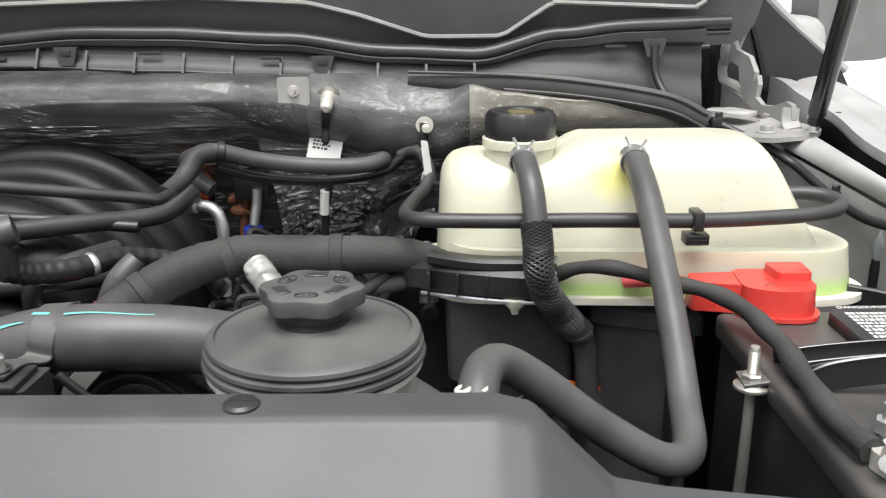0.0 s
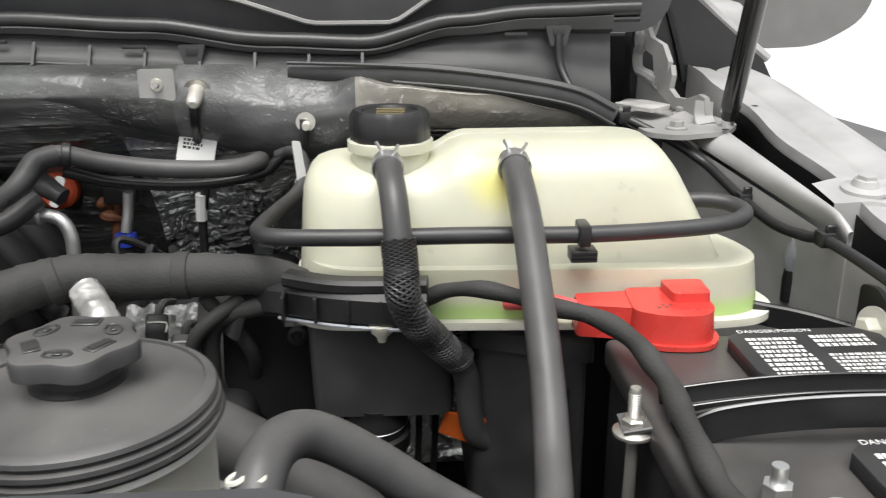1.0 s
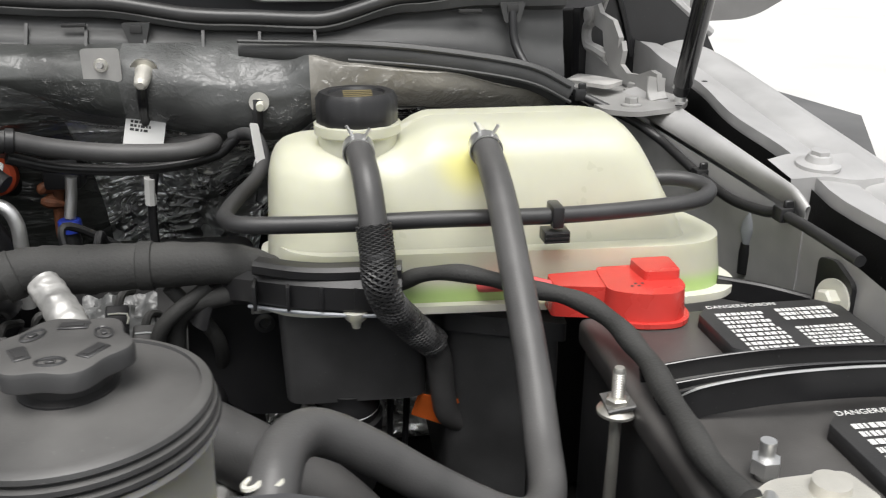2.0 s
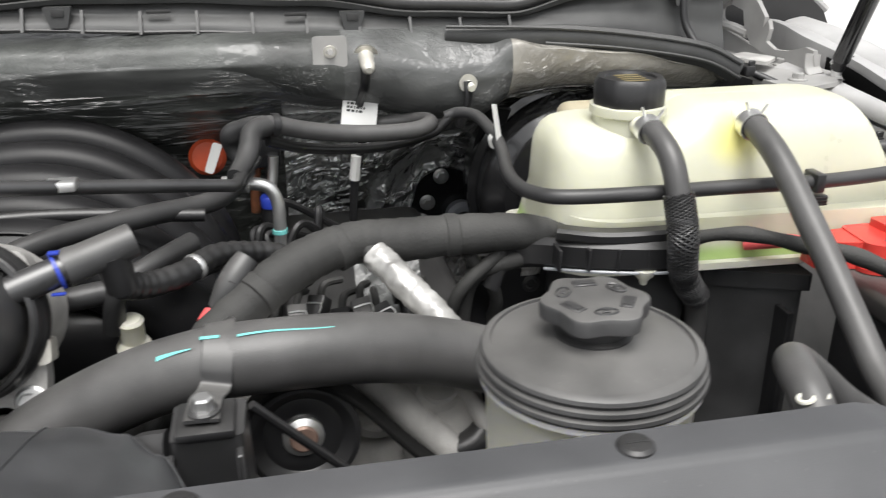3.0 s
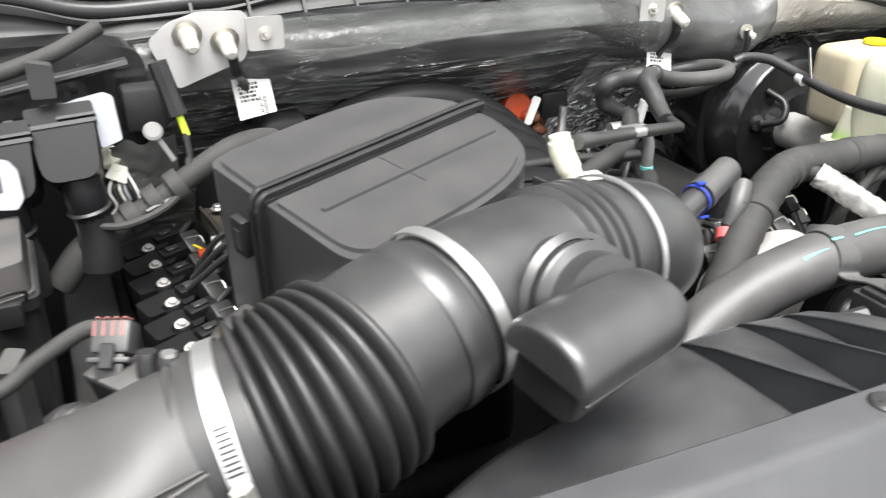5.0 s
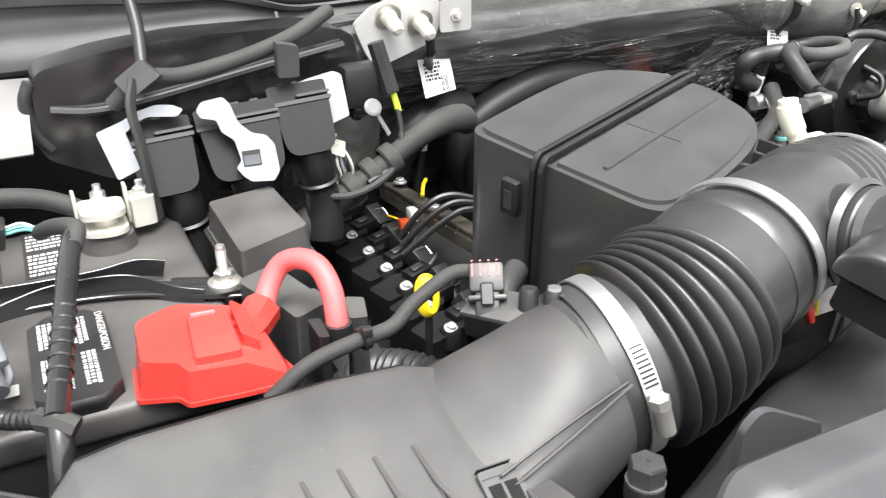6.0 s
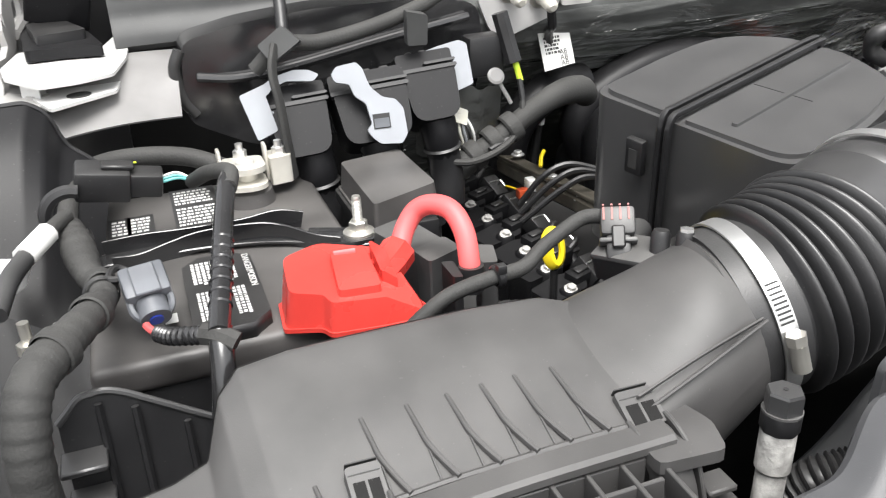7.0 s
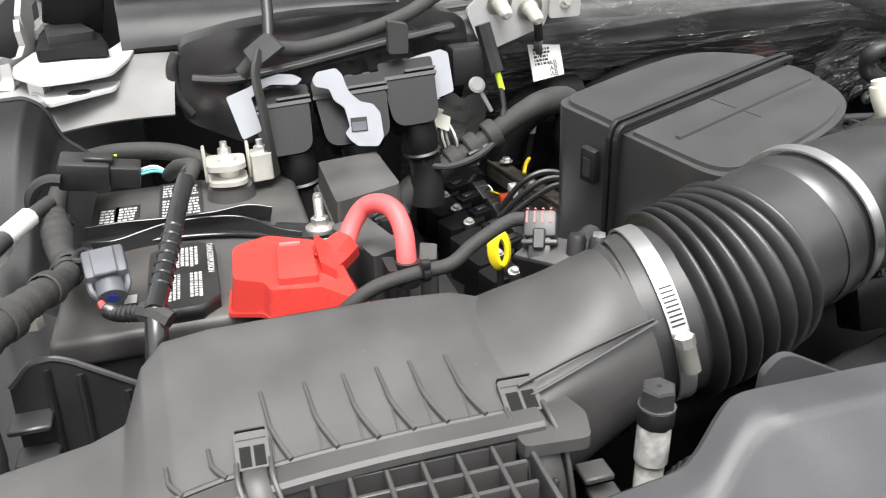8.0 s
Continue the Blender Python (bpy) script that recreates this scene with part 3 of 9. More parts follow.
# ---- fenders and hinges ----
def fender(side):
    """side 1: the one beyond the coolant tank; -1: the one beyond the air cleaner."""
    def X(x):
        return x if side > 0 else 2 * CENTRE - 0.075 - x

    def inner_edge(y):
        k = (0.968 - y) / 0.223
        return V(0.371 + 0.037 * min(k, 1.1), y, 1.277 - 0.027 * k)

    def slot_edge(y):
        k = (0.968 - y) / 0.223
        return V(0.403 + 0.006 * k, y, 1.291 - 0.022 * k)

    def crown(y):
        return 1.307 - 0.15 * (0.985 - y) if 0.7 < y < 1.1 else (1.324 + 0.05 * (y - 1.1) if y >= 1.1 else 1.264 - 0.08 * (0.7 - y))

    def apron_wall(u, v):
        y = 1.02 - 0.75 * u
        e = inner_edge(y)
        z = 0.5 + (e.z - 0.004 - 0.5) * v
        return V(X(e.x + 0.004 * (1 - v) + 0.001 * noise.noise(V(y * 9, z * 9, 0))), y, z)
    ob = whole("inner_fender", sheet(apron_wall, 40, 30), PAINT, "silver-grey painted inner fender rail and apron", "fender", kind="structure")

    def rail(u, v):
        """The rounded rail between the apron and the slot."""
        y = 1.02 - 0.315 * u
        a, b = inner_edge(y), slot_edge(y)
        if v > 0.8:
            return V(X(b.x + 0.002), y, b.z - 0.004 - 0.10 * (v - 0.8) / 0.2)
        k = v / 0.8
        swell = math.sin(math.pi * k) ** 0.7
        p = a.lerp(b, k) + V(-0.005, 0, 0.0055) * swell
        end = max(0, (u - 0.93) / 0.07) ** 2
        return V(X(p.x + 0.004 * end), y, p.z - 0.010 * end)
    part("rail", sheet(rail, 40, 20), PAINT, ob, "rounded painted rail")
    a, b = inner_edge(0.705), slot_edge(0.705)
    part("rail_end", sheet(lambda u, v: V(X(a.x + (b.x - a.x) * u), 0.7052, (a.z + (b.z - a.z) * u - 0.010) - 0.09 * v), 6, 4), PAINT, ob)
    outer = [(0.433, -0.09), (0.432, -0.006), (0.436, 0.0), (0.464, -0.003), (0.470, -0.007), (0.477, -0.003), (0.50, 0.001), (0.515, -0.004), (0.54, -0.018), (0.60, -0.060), (0.64, -0.14), (0.662, -0.35), (0.66, -0.75)]
    op = spline([V(x, 0, z) for x, z in outer], 4)

    def skin(u, v):
        y = 1.35 - 1.55 * u
        p = op[min(round(v * (len(op) - 1)), len(op) - 1)]
        wavy = 0.004 * math.sin(y * 34) * max(0, min(1, (0.47 - p.x) / 0.04))
        return V(X(p.x + wavy), y, p.z + crown(y))
    part("outer_panel", sheet(skin, 70, len(op) - 1), PAINT, ob, "painted outer fender skin")
    # Near-black sheet and box put the slot's shade over the painted skin.
    part("slot_shade", sheet(lambda u, v: skin(0.22 + 0.25 * u, 0) + V(-0.0035 * side, 0, 0.083 * v), 30, 3), DEEP, ob, "dark sheet standing in for shade inside the slot")
    part("gutter", box((min(X(0.424), X(0.456)), 0.3, 1.15), (max(X(0.424), X(0.456)), 1.02, 1.20), 0.003), DEEP, ob, "dark box standing in for shade between rail and skin")

    def pad(u, v):
        x, y = 0.411 + 0.075 * u, 0.785 - 0.052 * min(v, 0.6) / 0.6 - 0.010 * u
        y += 0.012 * (1 - u) ** 3 * (1 - min(v, 0.6) / 0.6) * -1
        return V(X(x), y, crown(y) + 0.0022 - 0.0012 * math.cos(u * 9) - 0.05 * max(0, v - 0.6) / 0.4)
    part("bolt_pad", sheet(pad, 20, 20), PAINT, ob, "painted pad that closes the slot")
    for p in (V(0.396, 0.929, 1.2925), V(0.447, 0.986, 1.3065)):
        part("hole", turned([(0.0035, 0), (0.0035, 0.0006)], (X(p.x), p.y, p.z), n=16), INK, ob, "small dark hole")
    return ob


right_fender = fender(1)
left_fender = fender(-1)


def hinge():
    g = "hood hinges"
    ob = thing("hood_hinge", (0.37, 1.0, 1.30), "light grey cranked steel hood hinge bolted to the fender rail", "hinge", g)
    m = frame_of((0.380, 1.08, 1.335), (0.13, -0.99, 0), (0, 0, 1))
    arm = [(-0.0534, 0.0443), (-0.0417, 0.0324), (-0.0075, 0.0266), (0.0105, 0.0092), (0.0091, -0.0045), (0.0168, 0.0064), (0.0218, -0.0045), (0.018, -0.0198), (0.035, -0.0271),
           (0.0589, -0.0253), (0.0877, -0.0164), (0.1017, -0.0184), (0.107, -0.035), (0.1016, -0.0464), (0.0814, -0.0457), (0.035, -0.0407), (-0.011, -0.0276), (-0.025, -0.012),
           (-0.0283, -0.0028), (-0.0329, 0.0122), (-0.0675, 0.0192), (-0.078, 0.034)]
    part("arm", prism(arm, -0.003, 0.003, m, 0.001), PRIMER, ob, "light grey forged hinge arm")
    part("arm_loop", tube([m @ V(x, y, 0) for x, y in ((-0.060, 0.024), (-0.082, 0.012), (-0.078, -0.008), (-0.050, -0.012), (-0.022, -0.016))], 0.0065, n=8), PRIMER, ob)
    part("link", ribbon([m @ V(-0.078, 0.022, -0.006), m @ V(-0.062, 0.050, -0.008), m @ V(-0.038, 0.092, -0.010), m @ V(-0.01, 0.15, -0.012)], 0.028, 0.006, (1, 0.13, 0)), PRIMER, ob, "grey upper link to the hood")
    part("foot_lug", ribbon([m @ V(0.100, -0.022, 0.002), m @ V(0.104, -0.036, 0.004), m @ V(0.112, -0.044, 0.004)], 0.020, 0.004, (0, -1, 0)), PRIMER, ob)
    part("pivot", turned([(0.012, 0), (0.012, 0.004), (0.007, 0.006)], m @ V(-0.068, 0.028, 0.003), m.to_3x3() @ V(0, 0, 1), n=20), PRIMER, ob)
    plate = [(0.315, 1.09), (0.36, 1.16), (0.40, 1.12), (0.425, 0.97), (0.40, 0.93), (0.345, 0.91), (0.318, 0.93)]
    part("base_plate", prism(rounded(plate, 0.012, 3), 1.286, 1.291, None, 0.002), PRIMER, ob, "pale painted base plate")
    for x, y in ((0.352, 0.945), (0.385, 1.03)):
        hexbolt((x, y, 1.291), 0.007, 0.009, (0, 0, 1), PRIMER, ob)
    part("spacer", prism(rounded([(0.31, 1.04), (0.35, 1.06), (0.37, 1.02), (0.34, 0.99)], 0.006, 2), 1.300, 1.304, None, 0.001), ALLOY, ob, "dull sheet tab")
    part("web", prism([(-0.09, -0.014), (0.035, -0.042), (0.02, -0.05), (-0.09, -0.05)], -0.010, -0.004, m, 0.001), PRIMER, ob)
    far = copy_thing(ob, Matrix.Translation((2 * CENTRE - 0.445, 1.0, 1.325)))
    far.scale = (-1, 1, 1)
    tagged(far, "light grey hood hinge on a bright white base plate")


hinge()


def left_bracket():
    """The bright white stamping in front of the far hinge."""
    ob = thing("hinge_support", (-1.11, 0.93, 1.31), "bright white painted hinge support stamping with an oval hole", "bracket")
    top = [(-1.188, 1.07), (-1.115, 1.04), (-1.101, 1.10), (-1.087, 1.061), (-1.092, 0.99), (-1.104, 0.930), (-1.132, 0.916), (-1.163, 0.912), (-1.192, 0.96), (-1.198, 1.0)]
    part("plate", prism(rounded(top, 0.006, 3), 1.3292, 1.332, None, 0.001), WHITE_PAINT, ob, "white upper plate")
    low = [(-1.178, 0.957), (-1.099, 1.05), (-1.097, 0.99), (-1.104, 0.928), (-1.155, 0.891)]
    part("tab", prism(rounded(low, 0.004, 2), 1.3152, 1.318, None, 0.001), WHITE_PAINT, ob, "white lower tab")
    part("oval_hole", turned([(0.010, 0), (0.010, 0.0008)], (-1.134, 0.926, 1.3179), n=24), INK, ob, "dark oval hole")
    part("web", prism([(-1.178, 0.958), (-1.164, 0.936), (-1.164, 0.93), (-1.18, 0.95)], 1.305, 1.330, None, 0.001), WHITE_PAINT, ob)
    hexbolt((-1.150, 0.950, 1.332), 0.006, 0.003, (0, 0, 1), WHITE_PAINT, ob)
    tr = thing("cowl_corner_trim", (-1.14, 1.02, 1.34), "black folded rubber trim at the cowl corner over the white bracket", "trim")
    part("flap", prism(rounded([(-1.188, 1.13), (-1.150, 1.14), (-1.123, 1.076), (-1.109, 0.998), (-1.142, 1.006), (-1.176, 1.004)], 0.006, 3), 1.334, 1.344, None, 0.003), RUNNER, tr)
    part("fold", prism(rounded([(-1.166, 1.022), (-1.122, 1.036), (-1.150, 1.12), (-1.179, 1.10)], 0.006, 3), 1.344, 1.353, None, 0.003), BLACK, tr, "raised dusty fold")
    part("tail", ribbon([V(-1.15, 1.10, 1.35), V(-1.14, 1.08, 1.39), V(-1.13, 1.06, 1.43)], 0.06, 0.008, (0, -1, 0.2)), RUNNER, tr, smooth=30)


left_bracket()


def apron():
    """The sloping light grey apron between the far fender and the connector bracket."""
    def at(u, v):
        a = V(-1.20, 0.885, 1.285).lerp(V(-1.055, 0.925, 1.288), u)
        b = V(-1.20, 1.03, 1.315).lerp(V(-1.045, 1.03, 1.325), u)
        p = a.lerp(b, v)
        return p + V(0, 0, 0.012 * math.sin(v * 3.1) + 0.006 * math.sin(u * 3))
    whole("apron_panel", solid(sheet(at, 24, 16), 0.002), APRON, "sloping grey painted apron panel", "fender", kind="structure")


apron()


def gas_strut():
    ob = thing("gas_strut", (0.405, 0.957, 1.30), "black hood gas strut standing on the fender rail", "strut")
    foot, head = V(0.409, 0.957, 1.300), V(0.400, 0.899, 1.410)
    top = foot + (head - foot) * 2.6
    part("cylinder", tube([foot + (head - foot) * 0.10, top], 0.0098, n=20, steps=4), GLOSS, ob, "black cylinder")
    part("end_fitting", tube([foot, foot + (head - foot) * 0.12], 0.008, n=12, steps=2), BLACK, ob)
    part("ball_stud", turned([(0.006, -0.012), (0.006, 0.002), (0.009, 0.006), (0.006, 0.012)], foot, n=16), STEEL, ob)


gas_strut()


def door_mirror():
    ob = thing("door_mirror", (0.75, 1.62, 1.30), "grey door mirror housing on a short arm", "mirror")
    m = Matrix.Translation((0.765, 1.60, 1.312))
    bm = prism(rounded([(-0.10, 0), (0.02, 0.004), (0.10, 0.05), (0.12, 0.16), (0.10, 0.34), (-0.10, 0.34), (-0.115, 0.1)], 0.035, 5), -0.07, 0.05, m @ XZ, 0.02, 4)
    part("housing", bm, MIRROR_GREY, ob, "grey mirror housing")
    part("arm", tube([V(0.62, 1.66, 1.37), V(0.68, 1.66, 1.375), V(0.72, 1.66, 1.38)], 0.022, n=12), COWL, ob, "grey mirror arm")
    part("wire", tube([V(0.655, 1.63, 1.35), V(0.665, 1.63, 1.40), V(0.69, 1.63, 1.405), V(0.70, 1.63, 1.35)], 0.004, n=8), BLACK, ob, "black wire loop")


door_mirror()


def cab_corner():
    """The dark cowl end and windscreen pillar beyond each hinge."""
    for s, lab in ((1, "dark cowl end panel below the windscreen pillar"), (-1, "dark cowl end panel below the far windscreen pillar")):
        def X(x):
            return x if s > 0 else 2 * CENTRE - x
        poly = [(X(0.37), 1.05), (X(0.36), 1.44), (X(0.40), 1.44), (X(0.53), 1.335), (X(0.55), 1.30), (X(0.55), 1.05)]
        bm = prism(poly, -0.03, 0.0, Matrix.Translation((0, 1.17, 0)) @ XZ, 0.003)
        ob = whole("cowl_end_panel", bm, BLACK, lab, "cowl", kind="structure")
        part("seam", tube([V(X(0.40), 1.168, 1.41), V(X(0.42), 1.166, 1.35), V(X(0.43), 1.165, 1.31)], 0.004, n=6), BLACK, ob)
        part("pillar_edge", tube([V(X(0.395), 1.175, 1.455), V(X(0.47), 1.18, 1.39), V(X(0.54), 1.18, 1.335)], 0.006, n=8), PAINT, ob, "pale pillar edge")


cab_corner()


def cab():
    """The cab behind the firewall, closing the place."""
    ob = whole("cab_body", box((-1.02 + CENTRE + 0.37, 1.32, 0.55), (0.58, 2.2, 1.40), 0.03, 3), PAINT, "silver-grey truck cab behind the engine bay", "cab", kind="structure")
    return ob


cab()


def depths():
    """Added near-black boxes closing the engine bay, its deep shade in their colour."""
    whole("floor", box((-1.30, 0.16, 0.50), (0.50, 1.30, 0.58), 0.01), DEEP, "near-black slab added to close the bottom of the engine bay", "undertray", kind="structure")
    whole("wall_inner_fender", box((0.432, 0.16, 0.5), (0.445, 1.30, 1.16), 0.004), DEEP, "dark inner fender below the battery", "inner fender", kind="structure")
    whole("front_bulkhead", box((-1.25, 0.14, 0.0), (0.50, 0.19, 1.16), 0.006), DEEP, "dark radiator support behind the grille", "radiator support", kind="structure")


depths()


# ---- radiator cover ----
def radiator_cover():
    ob = thing("radiator_cover", (CENTRE, 0.30, 1.25), "grained dark grey plastic cover over the radiator support", "cover")

    def rear(x):
        return along([(-1.0, 0.374), (-0.838, 0.382), (-0.80, 0.398), (-0.5, 0.393), (-0.3, 0.389), (0.05, 0.387), (0.2, 0.385)], x)

    def top(x):
        ends = [(-1.10, 1.196), (-0.90, 1.234), (-0.843, 1.2415), (-0.836, 1.244), (-0.803, 1.2645), (-0.796, 1.2665), (0.022, 1.2665), (0.040, 1.262), (0.080, 1.221), (0.105, 1.216), (0.20, 1.206)]
        for (a, za), (b, zb) in zip(ends, ends[1:]):
            if x <= b:
                return za + (zb - za) * max(0.0, (x - a) / (b - a))
        return ends[-1][1]
    prof = [(0.0, -0.045), (0.0, -0.010), (-0.0015, -0.003), (-0.005, 0.0), (-0.018, 0.0005), (-0.026, 0.0), (-0.030, -0.002), (-0.034, -0.006), (-0.07, -0.040), (-0.12, -0.085), (-0.16, -0.13), (-0.18, -0.20)]

    def at(u, v):
        x = -1.16 + 1.42 * u
        k = v * (len(prof) - 1)
        i = min(int(k), len(prof) - 2)
        a, b, t = prof[i], prof[i + 1], k - i
        q = x + (0.8 * max(-0.06, min(0.0, a[0] + (b[0] - a[0]) * t + 0.020)) if x < CENTRE else 0.0)
        z = 0.5 * top(q) + 0.25 * (top(q - 0.0015) + top(q + 0.0015))
        return V(x, rear(x) + a[0] + (b[0] - a[0]) * t, z + a[1] + (b[1] - a[1]) * t)
    part("panel", solid(sheet(at, 480, 33), 0.003), SHIELD, ob, smooth=24)
    for x in (-0.093, -0.284, -0.486, -0.68):
        pin = part("push_pin", turned([(0.0085, -0.004), (0.0085, 0.0006), (0.0070, 0.0020), (0.003, 0.0022)], (x, rear(x) - 0.017, 1.2672), n=24), BLACK, ob, "dark push pin")
        part("pin_slot", box((x - 0.005, rear(x) - 0.0176, 1.2688), (x + 0.005, rear(x) - 0.0164, 1.2697), 0), INK, pin)


radiator_cover()


# ---- coolant tank ----
def coolant_tank():
    ob = thing("coolant_tank", (0.15, 0.78, 1.19), "cream translucent coolant tank with green coolant at its foot", "coolant tank")

    def roof(x):
        return 1.306 + 0.014 * max(0.0, min(1.0, (x - 0.098) / 0.022))

    levels = [(0.0, 0.0), (0.15, 0.0), (0.32, 0.0), (0.5, 0.0), (0.66, 0.0), (0.78, 0.0005), (0.85, 0.002), (0.91, 0.005), (0.955, 0.009), (0.982, 0.0145), (0.996, 0.021), (1.0, 0.029), (1.0, 0.035), (1.0, 0.041), (1.0, 0.0445)]
    bm = bmesh.new()
    rings = []
    for h, inset in levels:
        x0, x1 = -0.008 + 0.006 * h + inset, 0.335 - 0.060 * h - 0.4 * inset
        y0, y1 = 0.694 + 0.030 * h + inset * 1.3, 0.832 - inset
        plan = rounded([(x0, y0 + 0.004), (x1, y0), (x1, y1), (x0, y1)], [0.058, 0.020, 0.03, 0.03], 9)
        loop = []
        for (ax, ay), (bx, by) in zip(plan, plan[1:] + plan[:1]):
            cuts = max(1, int(math.hypot(bx - ax, by - ay) / 0.012))
            loop += [(ax + (bx - ax) * k / cuts, ay + (by - ay) * k / cuts) for k in range(cuts)]
        rings.append([(x, y, 1.200 + (roof(x) - 1.200) * h) for x, y in loop])
    size = 120
    for ring in rings:
        far = [0.0]
        for a, b in zip(ring, ring[1:] + ring[:1]):
            far.append(far[-1] + math.dist(a, b))
        even = []
        for k in range(size):
            d = far[-1] * k / size
            i = next(q for q in range(len(ring)) if far[q + 1] >= d)
            t = (d - far[i]) / max(1e-9, far[i + 1] - far[i])
            even.append(Vector(ring[i]).lerp(Vector(ring[(i + 1) % len(ring)]), t))
        ring[:] = [bm.verts.new(p) for p in even]
    for a, b in zip(rings, rings[1:]):
        for k in range(size):
            bm.faces.new((a[k], a[(k + 1) % size], b[(k + 1) % size], b[k]))
    bm.faces.new(rings[0][::-1])
    bm.faces.new(rings[-1])
    part("tank_body", bm, TANK, ob, smooth=60)
    foot = [(-0.009, 0.700), (0.10, 0.694), (0.30, 0.684), (0.335, 0.690), (0.352, 0.715), (0.345, 0.76), (0.30, 0.84), (-0.009, 0.845)]
    part("lower_lobe", prism(rounded(foot, [0.055] + [0.018] * 7, 6), 1.198, 1.236, None, 0.016, 5, inset=0.04), TANK, ob)
    flange = [(cx + (x - cx) * 1.05, cy + (y - cy) * 1.09) for cx, cy in [(0.16, 0.77)] for x, y in foot]
    part("flange", prism(rounded(flange, [0.055] + [0.016] * 7, 6), 1.192, 1.198, None, 0.002), NATURAL, ob, "milky weld flange")
    part("neck", turned([(0.030, 1.298), (0.030, 1.318), (0.033, 1.320), (0.033, 1.327), (0.029, 1.328)], (0.067, 0.762, -0.006), n=40), TANK, ob)
    cap = part("cap", turned([(0.029, 1.325), (0.030, 1.328), (0.030, 1.346), (0.027, 1.3505), (0.022, 1.350), (0.021, 1.348), (0.004, 1.348)], (0.067, 0.762, -0.006), n=64,
               wave=lambda a, i: 1 + (0.03 * (math.cos(a * 8) > 0.2) if 1 <= i <= 3 else 0)), BLACK, ob, "ribbed black screw cap")
    for k in range(4):
        part("print", box((0.067 - 0.010, 0.762 - 0.013 + k * 0.008, 1.3424), (0.067 + 0.012, 0.762 - 0.010 + k * 0.008, 1.3428), 0), PRINT, cap, "worn yellow print")
    for x, y, z in ((0.0645, 0.724, 1.3075), (0.157, 0.724, 1.3075)):
        part("outlet", tube([V(x, y + 0.03, z + 0.004), V(x, y - 0.012, z)], 0.0085, n=14, steps=3), NATURAL, ob)


coolant_tank()


def spring_clip(at, axis, r, parent, mat=STEEL):
    cl = part("spring_clamp", turned([(r, -0.005), (r + 0.0012, -0.005), (r + 0.0012, 0.005), (r, 0.005)], at, axis, n=28, cap=False), mat, parent, "steel spring clamp")
    q = Vector((0, 0, 1)).rotation_difference(Vector(axis).normalized()).to_matrix()
    for s in (-1, 1):
        p = Vector(at) + q @ V(0.004 * s, r, 0.003 * s)
        part("clamp_ear", tube([p, p + q @ V(0.004 * s, 0.008, 0)], 0.0012, n=6, steps=3), mat, cl)


